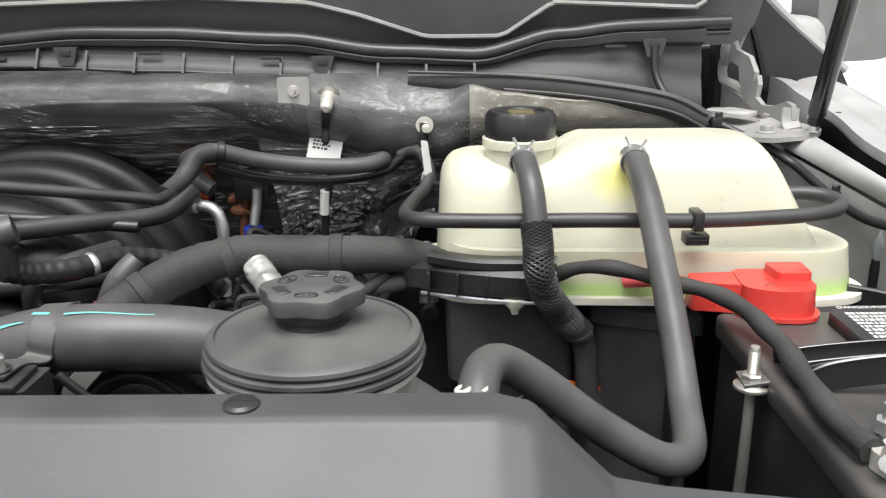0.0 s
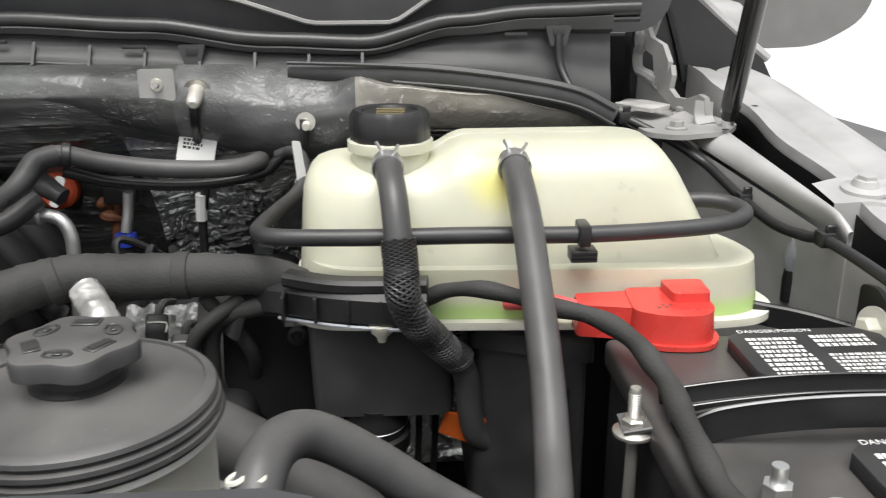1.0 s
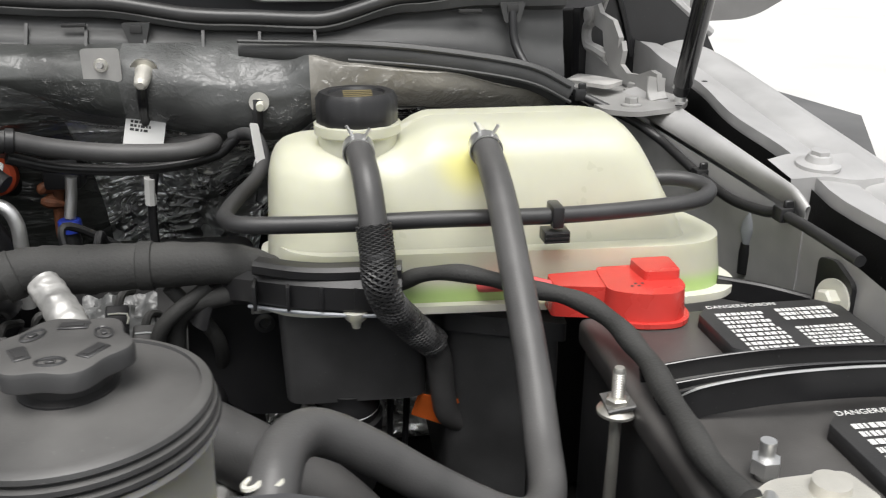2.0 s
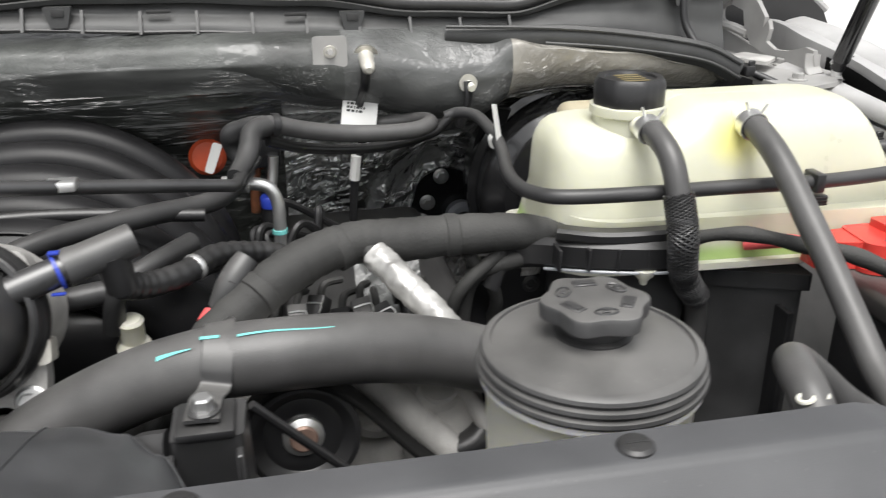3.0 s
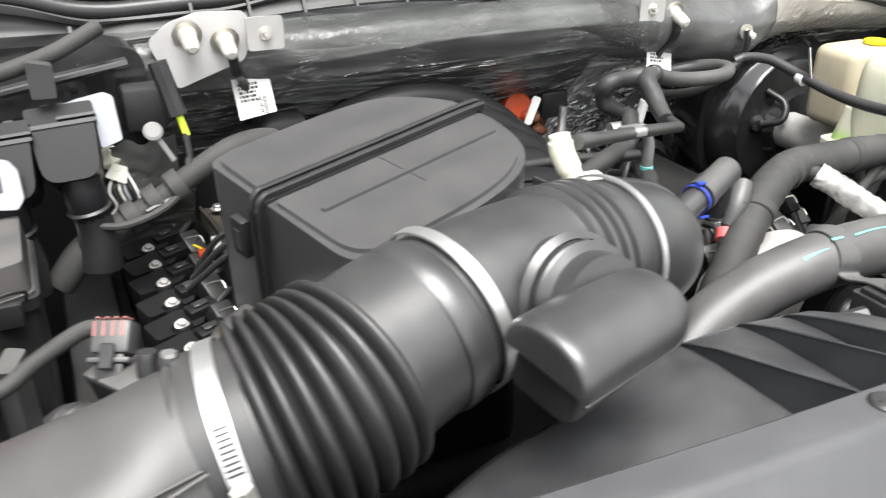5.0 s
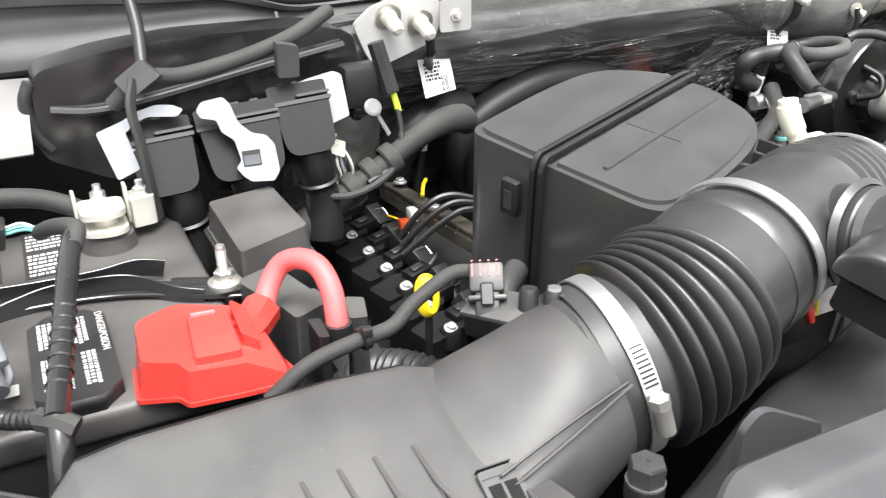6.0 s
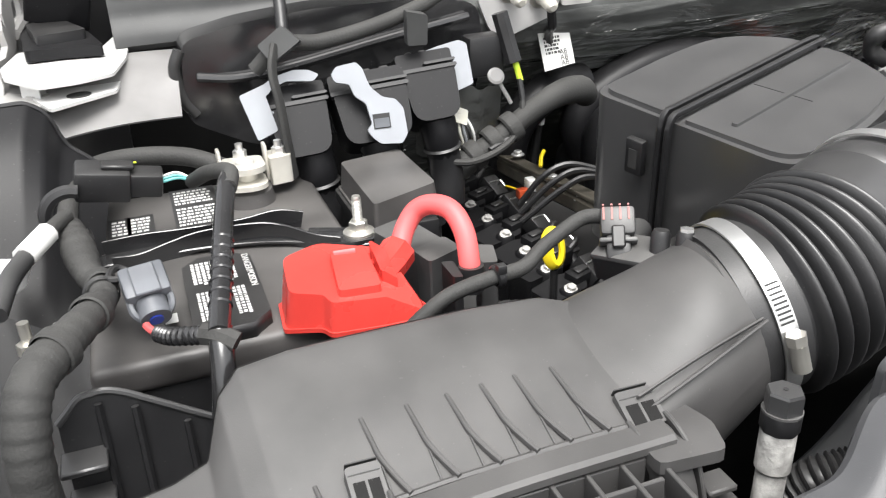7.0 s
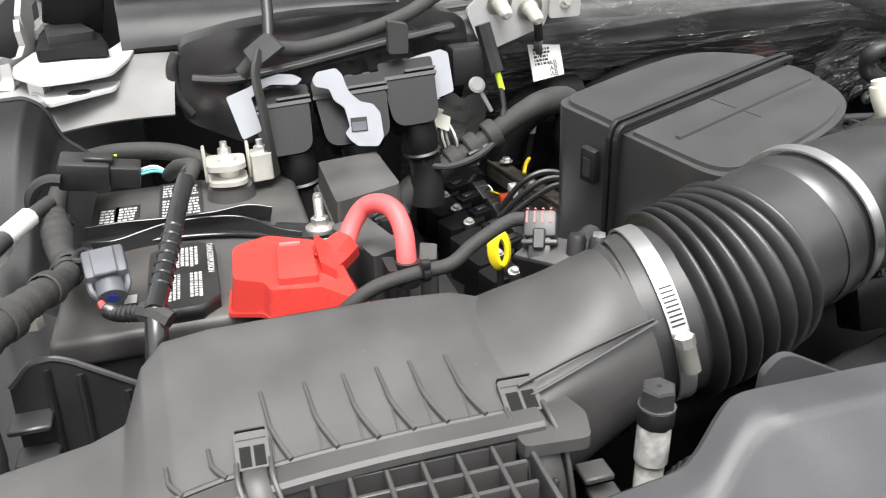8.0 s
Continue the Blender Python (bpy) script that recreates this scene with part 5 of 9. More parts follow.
# ---- power steering reservoir ----
def reservoir():
    c = V(-0.0745, 0.470, 0.0)
    ob = thing("steering_fluid_reservoir", (c.x, c.y, 1.09), "cream fluid reservoir with a wide black ribbed lid and lobed cap", "reservoir")
    part("bottle", turned([(0.050, 1.08), (0.054, 1.10), (0.0565, 1.20), (0.0575, 1.238), (0.0615, 1.243), (0.0615, 1.248), (0.056, 1.250)], c, n=56), CREAM, ob)
    lid = part("lid", turned([(0.0622, 1.2470), (0.0634, 1.2490), (0.0628, 1.2510), (0.0606, 1.2520), (0.0606, 1.2530), (0.0624, 1.2545), (0.0618, 1.2565), (0.0596, 1.2575), (0.0596, 1.2585), (0.0610, 1.2600),
                              (0.0602, 1.2620), (0.0580, 1.2635), (0.0555, 1.2640), (0.0550, 1.2625), (0.050, 1.2640), (0.036, 1.2665), (0.024, 1.2680), (0.0215, 1.2690)], c, n=80), DUSTY_LIT, ob, "black ribbed lid", smooth=30)
    part("collar", turned([(0.0215, 1.2670), (0.0215, 1.2700), (0.0185, 1.2715), (0.0185, 1.282)], c, n=40), BLACK, lid)
    cap = part("cap", turned([(0.019, 1.2782), (0.0255, 1.2785), (0.0278, 1.2800), (0.0283, 1.2868), (0.0275, 1.2888), (0.0255, 1.2896), (0.010, 1.2890)], c, n=84,
                             wave=lambda a, i: (1 + 0.075 * math.cos(6 * a + 0.6)) if 1 <= i <= 5 else 1), DUSTY_LIT, ob, "six-lobed black cap")
    for k in range(6):
        a = k * math.pi / 3 + 0.5
        m = Matrix.Translation(c + V(0.0175 * math.cos(a), 0.0175 * math.sin(a), 1.2891)) @ Matrix.Rotation(a + math.pi / 2, 4, "Z")
        if k % 2:
            bm = box((-0.0065, -0.0035, 0), (0.0065, 0.0035, 0.001), 0.0003, 1, m)
            block(bm, (-0.0048, -0.002, 0.0008), (0.0048, 0.002, 0.0014), 0, 1, m)
        else:
            bm = tube([m @ V(0.006 * math.cos(t), 0.0035 * math.sin(t), 0.0006) for t in np.linspace(0, 6.2, 14)], 0.0007, n=5, steps=2)
            block(bm, (-0.002, -0.0012, 0), (0.002, 0.0012, 0.0012), 0.0003, 1, m)
        part("moulded_symbol", bm, SATIN, cap, "raised warning symbol")


reservoir()


# ---- upper radiator hose and its bracket ----
def radiator_hose():
    ob = thing("radiator_hose", (-0.25, 0.59, 1.18), "thick grey-black radiator hose with cyan paint marks", "hose")
    axis = [V(-0.50, 0.545, 1.085), V(-0.455, 0.575, 1.125), V(-0.405, 0.597, 1.158), V(-0.35, 0.600, 1.185), V(-0.295, 0.592, 1.204), V(-0.24, 0.590, 1.208), V(-0.18, 0.600, 1.200), V(-0.12, 0.615, 1.180), V(-0.07, 0.625, 1.155),
            V(-0.02, 0.63, 1.12), V(0.03, 0.63, 1.08), V(0.07, 0.63, 1.03)]
    part("hose", tube(axis, 0.0245, n=32, steps=8), HOSE_PALE, ob)
    path = spline(axis, 30)

    def streak(x0, x1, ang0, ang1, w, name="paint_mark"):
        run = [p for p in path if x0 <= p.x <= x1]
        bm, prev = bmesh.new(), None
        for i, p in enumerate(run):
            t = i / max(1, len(run) - 1)
            a = ang0 + (ang1 - ang0) * t + 0.03 * math.sin(p.x * 95)
            ww = w * (1 - 0.75 * t)
            row = []
            for s in (-1, 1):
                b = a + s * ww / 0.0245
                row.append(bm.verts.new(p + V(0, -math.cos(b), math.sin(b)) * (0.0249 + 0.022 * max(0.0, -0.24 - p.x))))
            if prev:
                bm.faces.new((*prev, row[1], row[0]))
            prev = row
        part(name, bm, CYAN, ob, "cyan paint streak")
    streak(-0.320, -0.296, 0.93, 0.98, 0.0015)
    streak(-0.268, -0.185, 1.14, 1.16, 0.0009)
    br = thing("hose_bracket", (-0.29, 0.53, 1.15), "black bracket strapping the radiator hose with a bright bolt", "bracket")
    pts = [V(-0.283 + 0.004 * math.sin(a), 0.592 - 0.0262 * math.cos(a), 1.205 + 0.0262 * math.sin(a)) for a in np.linspace(0.0, 2.6, 9)]
    part("strap", ribbon([V(-0.288, 0.510, 1.215), V(-0.287, 0.535, 1.213), V(-0.285, 0.556, 1.205)] + pts, 0.020, 0.0022, (0, -0.6, 1), 5), DUSTY_LIT, br, "flat black strap", smooth=30)
    part("paint_mark", ribbon([V(-0.285, 0.592 - 0.0276 * math.cos(t), 1.205 + 0.0276 * math.sin(t)) for t in (1.12, 1.16, 1.20)], 0.012, 0.0006, (0, -0.6, 1), 3), CYAN, br, "cyan paint smear")
    part("post", prism(rounded([(-0.309, 0.502), (-0.263, 0.502), (-0.261, 0.545), (-0.309, 0.545)], 0.004), 1.08, 1.207, None, 0.003, inset=0.12), SATIN, br)
    for x in (-0.306, -0.268):
        part("post_rib", box((x - 0.002, 0.494, 1.08), (x + 0.002, 0.504, 1.200), 0.001, 1), SATIN, br)
    part("head", box((-0.303, 0.503, 1.206), (-0.270, 0.538, 1.2115), 0.0015), BLACK, br)
    part("washer", turned([(0.0090, 0), (0.0090, 0.003)], (-0.287, 0.518, 1.2145), n=24), SATIN, br)
    part("bolt", turned([(0.0062, 0.002), (0.0062, 0.0095), (0.0052, 0.011)], (-0.287, 0.518, 1.2155), n=6), STEEL, br, "bright hex bolt", smooth=20)
    part("wing", tube([V(-0.310, 0.52, 1.195), V(-0.327, 0.525, 1.190), V(-0.340, 0.53, 1.175)], 0.010, n=8, flat=0.5), BLACK, br)


def alternator():
    ob = thing("alternator", (-0.15, 0.66, 1.06), "dull cast aluminium alternator housing with cooling fins below the hose", "alternator")
    c, ax = V(-0.175, 0.655, 1.085), V(0.15, -1, 0.25)
    part("housing", turned([(0.052, -0.05), (0.055, -0.02), (0.055, 0.0), (0.050, 0.012), (0.034, 0.020), (0.018, 0.022)], c, ax, n=48), ALLOY, ob)
    q = Vector((0, 0, 1)).rotation_difference(ax.normalized()).to_matrix()
    for k in range(18):
        a = 2 * math.pi * k / 18
        e = q @ V(math.cos(a), math.sin(a), 0)
        n = ax.normalized()
        part("fin", ribbon([c + e * 0.022 + n * 0.019, c + e * 0.038 + n * 0.017, c + e * 0.052 + n * 0.008], 0.003, 0.006, n, 3), ALLOY, ob, smooth=30)
    part("ear", prism(rounded([(-0.012, -0.012), (0.045, -0.018), (0.052, 0.004), (0.0, 0.014)], 0.008, 3), -0.008, 0.008, frame_of(c + V(0.05, -0.02, 0.0), (0.8, -0.2, -0.5), (0.5, 0, 0.8)), 0.003), ALLOY, ob, "cast mounting ear")
    part("nose", turned([(0.012, 0), (0.012, 0.012), (0.009, 0.014)], c + V(0.092, -0.035, -0.028), (0.3, -0.8, 0.3), n=20), ALLOY, ob, "round boss")
    for dx, dz in ((0.030, 0.038), (-0.034, 0.030), (0.045, -0.028)):
        hexbolt(c + V(dx, -0.018, dz), 0.006, 0.008, ax, STEEL, ob, label="small bright bolt")
    w = thing("taped_cable", (-0.10, 0.63, 1.10), "black taped cable with a boot beside the alternator", "cable")
    run = [V(-0.075, 0.66, 1.150), V(-0.083, 0.642, 1.135), V(-0.088, 0.630, 1.112), V(-0.100, 0.622, 1.096), V(-0.120, 0.620, 1.090)]
    part("cable", tube(run, 0.0050, n=10), TAPE, w)
    part("boot", tube(run[2:], lambda t: 0.0085 + 0.0035 * math.sin(t * 3.0), n=12, steps=6), BLACK, w, "rubber boot")
    fw = thing("foil_heat_wrap", (-0.05, 0.63, 1.07), "crumpled dull silver foil wrap below the radiator hose", "heat shield")

    def wrap(u, v):
        a = -0.4 + 2.4 * u
        p = V(-0.062, 0.640, 1.140).lerp(V(-0.038, 0.622, 1.070), v)
        r = 0.022 + 0.006 * noise.noise(V(u * 5, v * 7, 3))
        return p + V(math.sin(a) * 0.8, -math.cos(a), math.sin(a) * 0.5) * r
    part("wrap", solid(sheet(wrap, 26, 22), 0.001), FOIL_BRIGHT, fw)
    whole("brace_rod", tube([V(-0.262, 0.545, 1.20), V(-0.2185, 0.555, 1.149), V(-0.175, 0.565, 1.10)], 0.0032, n=8), BLACK, "thin black rod beside the hose bracket", "rod")


alternator()


radiator_hose()


def pulley():
    ob = thing("idler_pulley", (-0.24, 0.60, 1.12), "dark accessory pulley with a rusty bolt and belt", "pulley")
    c, ax = V(-0.232, 0.600, 1.139), (0.05, -1, 0.1)
    part("rim", turned([(0.020, -0.012), (0.036, -0.014), (0.040, -0.012), (0.040, 0.012), (0.036, 0.013), (0.028, 0.006), (0.022, 0.008), (0.014, 0.006)], c, ax, n=48), BLACK, ob)
    part("bolt", turned([(0.010, 0.004), (0.010, 0.012), (0.0085, 0.0135)], c, ax, n=28), BROWNED, ob, "rust-browned bolt head")
    part("bolt_ring", turned([(0.0145, 0.004), (0.0145, 0.009), (0.0102, 0.0115)], c, ax, n=32), STEEL, ob)
    part("belt", ribbon([V(-0.29, 0.60, 1.03), V(-0.279, 0.60, 1.124), V(-0.263, 0.60, 1.166), V(-0.232, 0.60, 1.181), V(-0.198, 0.60, 1.166), V(-0.15, 0.60, 1.11), V(-0.08, 0.60, 1.04)], 0.004, 0.022, (0, 1, 0)), DEEP, ob, "ribbed black belt", smooth=30)
    al = thing("front_cover", (-0.17, 0.66, 1.08), "cast aluminium bracket and timing cover behind the pulley", "engine casting")
    part("casting", prism(rounded([(-0.33, 1.0), (-0.31, 1.15), (-0.24, 1.178), (-0.19, 1.172), (-0.15, 1.13), (-0.11, 1.09), (-0.06, 1.05), (-0.06, 0.98)], 0.02), -0.70, -0.645, XZ, 0.008), ALLOY, al)
    part("boss", turned([(0.028, 0), (0.026, 0.02), (0.02, 0.022), (0.018, 0.014)], (-0.175, 0.648, 1.13), (0, -1, 0.2), n=28), ALLOY, al)
    part("arm", tube([V(-0.20, 0.64, 1.165), V(-0.17, 0.63, 1.15), V(-0.14, 0.63, 1.11), V(-0.11, 0.62, 1.08)], 0.014, n=10), ALLOY, al)
    part("rib", tube([V(-0.29, 0.645, 1.05), V(-0.22, 0.64, 1.07), V(-0.15, 0.64, 1.06)], 0.008, n=8), ALLOY, al)
    part("boss_ring", turned([(0.021, 0), (0.023, 0.006), (0.016, 0.012), (0.012, 0.006)], (-0.128, 0.640, 1.142), (0.1, -1, 0.4), n=28), ALLOY, al, "round cast boss")
    part("shoulder", prism(rounded([(-0.165, 1.155), (-0.120, 1.172), (-0.098, 1.150), (-0.088, 1.10), (-0.06, 1.05), (-0.15, 1.05)], 0.012), -0.665, -0.628, XZ, 0.008, 3), ALLOY, al, "cast shoulder")
    part("web", tube([V(-0.118, 0.632, 1.160), V(-0.100, 0.625, 1.125), V(-0.078, 0.620, 1.075)], 0.007, n=10), ALLOY, al)
    part("spacer", tube([V(-0.098, 0.640, 1.170), V(-0.095, 0.632, 1.145)], 0.0075, n=14, steps=3), STEEL, al, "bright spacer tube")


pulley()


# ---- fan shroud ----
def shroud():
    ob = thing("fan_shroud", (-0.42, 0.46, 1.0), "black plastic fan shroud with stepped vanes behind the radiator cover", "fan shroud")
    cuts = [-0.78, -0.472, -0.417, -0.377, -0.262]
    fall = [(0.0, 0.0), (0.006, 0.007), (0.016, 0.012), (0.04, 0.022), (0.165, 0.062)]

    def rear(x):
        return along([(-0.78, 0.478), (-0.6, 0.525), (-0.476, 0.545), (-0.418, 0.548), (-0.363, 0.543), (-0.334, 0.530), (-0.312, 0.505), (-0.288, 0.460), (-0.262, 0.402)], x)

    def at(x, v, drop):
        """The crown at a place; drop tells how far it lies below the vane's crest, from 0 to 1."""
        y = 0.375 + (rear(x) - 0.375) * v
        d = rear(x) - y
        lift = float(np.interp(d, [a for a, b in fall], [b for a, b in fall]))
        step = 0.034 * drop * min(1.0, d / 0.13) * min(1.0, max(0.0, (x + 0.72) / 0.1))
        return V(x, y, 1.198 + min(lift, 0.0615) - step - 0.22 * max(0, -0.50 - x) - 0.006 * max(0, 0.385 - y) / 0.01)
    for k, (x0, x1) in enumerate(zip(cuts, cuts[1:])):
        part("panel", sheet(lambda u, v: at(x0 + (x1 - x0) * u, v, u if k else 1.0), 40, 40), SHROUD, ob, "smooth crown panel", smooth=40)
        if k:
            part("vane_face", sheet(lambda u, v: at(x0, u, 1.0 - v), 30, 4), SHROUD, ob, "upright vane face")
            part("vane_edge", tube([at(x0, v, 0.0) for v in np.linspace(0.0, 0.96, 20)], 0.0009, n=6, steps=1), SHROUD, ob)
        part("rear_wall", sheet(lambda u, v: at(x0 + (x1 - x0) * u, 1.0, 0.0) + V(0, 0.001, -0.09 * v), 30, 2), SHROUD, ob)
    part("corner_tab", prism(rounded([(-0.762, 1.19), (-0.759, 1.246), (-0.750, 1.2545), (-0.742, 1.2535), (-0.700, 1.230), (-0.690, 1.19)], 0.004, 3), -0.433, -0.428, XZ, 0.001), SHIELD, ob, "upright grey corner tab")
    part("rear_lip", tube([at(x, 0.995, 0.0) + V(0, 0.0, 0.0005) for x in np.linspace(-0.47, -0.266, 50)], 0.0010, n=6, steps=1), SHROUD, ob, "rounded rear lip")


shroud()


# ---- engine ----
def engine():
    ob = thing("engine_block", (-0.33, 0.9, 0.75), "dark engine block and heads deep in the bay", "engine")
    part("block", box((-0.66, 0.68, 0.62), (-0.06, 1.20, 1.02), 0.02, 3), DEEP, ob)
    for x0, x1 in ((-0.72, -0.50), (-0.24, -0.05)):
        part("valve_cover", box((x0, 0.70, 1.0), (x1, 1.14, 1.11), 0.02, 3), BLACK, ob, "black valve cover")
    mf = thing("intake_manifold", (-0.42, 0.92, 1.1), "black plastic intake manifold with arched runners", "intake manifold")
    part("plenum", box((-0.62, 0.78, 1.06), (-0.30, 1.08, 1.16), 0.03, 4), BLACK, mf)
    for k in range(5):
        y = 0.795 + k * 0.056
        h = 0.0 + 0.008 * k
        pts = [V(-0.66 + 0.02 * k, y, 1.13), V(-0.60, y + 0.004, 1.178 + h * 0.6), V(-0.53, y + 0.008, 1.203 + h), V(-0.46, y + 0.010, 1.210 + h), V(-0.405, y + 0.008, 1.197 + h), V(-0.355, y + 0.004, 1.166 + h * 0.9), V(-0.315, y, 1.12 + h * 0.6), V(-0.30, y - 0.004, 1.06)]
        r = part("runner", tube(pts, 0.035, n=22, steps=6, flat=0.75), RUNNER, mf, "arched black runner")
        part("seam", tube([p + V(0, -0.014, 0.0245) for p in pts[1:6]], 0.0016, n=6), RUNNER, r, "moulded seam")
    part("rail", tube([V(-0.60, 0.80, 1.235), V(-0.44, 0.815, 1.238), V(-0.30, 0.825, 1.225)], 0.006, n=10), BLACK, mf)
    return ob


engine()


def loom():
    ob = thing("main_wiring_loom", (-0.17, 0.735, 1.2), "thick cloth-taped wiring loom crossing to the harness tray", "wiring loom")
    part("trunk", tube([V(0.005, 0.722, 1.215), V(-0.03, 0.732, 1.222), V(-0.09, 0.738, 1.222), V(-0.14, 0.737, 1.222), V(-0.18, 0.733, 1.224), V(-0.215, 0.720, 1.219), V(-0.25, 0.702, 1.205), V(-0.29, 0.678, 1.180), V(-0.33, 0.655, 1.145), V(-0.36, 0.64, 1.10)],
                       lambda t: (0.011 + 0.0065 * min(1, t * 5)) * (1 + 0.03 * math.sin(t * 23) + 0.055 * ((t * 24) % 1)), n=18, steps=16), TAPE, ob)
    for p, q in (((-0.095, 0.738, 1.222), (1, 0.02, 0)), ((-0.19, 0.730, 1.222), (1, 0.4, 0.3)), ((-0.255, 0.698, 1.203), (1, 0.7, 0.6))):
        part("tape_turn", turned([(0.0172, -0.006), (0.0186, -0.005), (0.0186, 0.005), (0.0172, 0.006)], p, q, n=20, cap=False), TAPE, ob, "extra turn of tape")
    f = thing("heat_sleeve", (-0.13, 0.68, 1.18), "silver foil heat sleeve over a cable branch", "sleeve")
    run = spline([V(-0.162, 0.717, 1.219), V(-0.150, 0.700, 1.210), V(-0.136, 0.682, 1.198), V(-0.122, 0.664, 1.186), V(-0.110, 0.648, 1.172)], 10)

    def crumpled(u, v):
        k = min(int(v * (len(run) - 1)), len(run) - 2)
        d = (run[k + 1] - run[k]).normalized()
        p = run[k].lerp(run[k + 1], v * (len(run) - 1) - k)
        e = V(0.8, 0.6, 0) - d * V(0.8, 0.6, 0).dot(d)
        e.normalize()
        a = u * 2 * math.pi
        r = 0.0118 * (1 + 0.13 * noise.noise(V(math.cos(a) * 1.6, math.sin(a) * 1.6, v * 7)) + 0.03 * math.sin(v * 70 + 3 * math.sin(a)))
        return p + (e * math.cos(a) + d.cross(e) * math.sin(a)) * r
    part("sleeve", sheet(crumpled, 28, 44), FOIL_BRIGHT, f, "crumpled silver sleeve", smooth=30)
    part("cable", tube([V(-0.168, 0.725, 1.222), V(-0.156, 0.71, 1.215)], 0.008, n=12), TAPE, f)
    part("lower_cable", tube([V(-0.112, 0.65, 1.175), V(-0.10, 0.64, 1.15), V(-0.09, 0.65, 1.10)], 0.008, n=12), TAPE, f)
    for i, (p0, p1, p2, r) in enumerate((((-0.05, 0.735, 1.205), (-0.09, 0.73, 1.17), (-0.10, 0.76, 1.10), 0.006), ((-0.08, 0.735, 1.205), (-0.05, 0.75, 1.15), (-0.06, 0.80, 1.08), 0.006),
                                         ((-0.03, 0.73, 1.20), (-0.075, 0.74, 1.18), (-0.085, 0.75, 1.12), 0.008))):
        w = whole("wiring_branch", tube([p0, p1, p2], r, n=10), TAPE, "black taped branch dropping from the loom", "wiring loom", "loom branches")
    g = thing("foil_shield", (-0.124, 0.816, 1.14), "small crinkled foil heat shield below the loom", "heat shield")
    part("foil", sheet(lambda u, v: V(-0.170 + 0.062 * u, 0.790 + 0.034 * v, 1.128 + 0.036 * v + 0.006 * noise.noise(V(u * 7, v * 7, 2)) + 0.003 * noise.noise(V(u * 19, v * 19, 5))), 20, 18), FOIL_PALE, g)
    rng = random.Random(31)
    for k in range(9):
        p = V(-0.265 + 0.019 * k, 0.735 + 0.055 * rng.random(), 1.135 + 0.028 * rng.random())
        c = thing("injector_plug", p, "small black injector plug with a bright clip", "connector", "engine plugs")
        m = frame_of(p, (1, rng.uniform(-0.7, 0.7), rng.uniform(-0.2, 0.2)), (rng.uniform(-0.4, 0.4), 0.8, 0.6))
        part("shell", box((-0.009, -0.013, -0.008), (0.009, 0.013, 0.008), 0.002, 2, m), (BLACK, RUNNER, DUSTY_LIT)[k % 3], c)
        part("stem", tube([m @ V(0, -0.012, 0), m @ V(0.002, -0.040, -0.006)], 0.0065, n=10, steps=2), RUNNER, c)
        part("clip", tube([m @ V(-0.0075, 0.004, 0.0085), m @ V(0.0075, 0.004, 0.0085), m @ V(0.0075, -0.005, 0.0085)], 0.0009, n=5, steps=2), (STEEL, NATURAL, STEEL)[k % 3], c, "bright wire clip")
        part("lead", tube([m @ V(0, 0.012, 0), m @ V(0.004, 0.024, 0.004), m @ V(0.012, 0.034, -0.010)], 0.0035, n=8), TAPE, c, "thin taped lead")


loom()


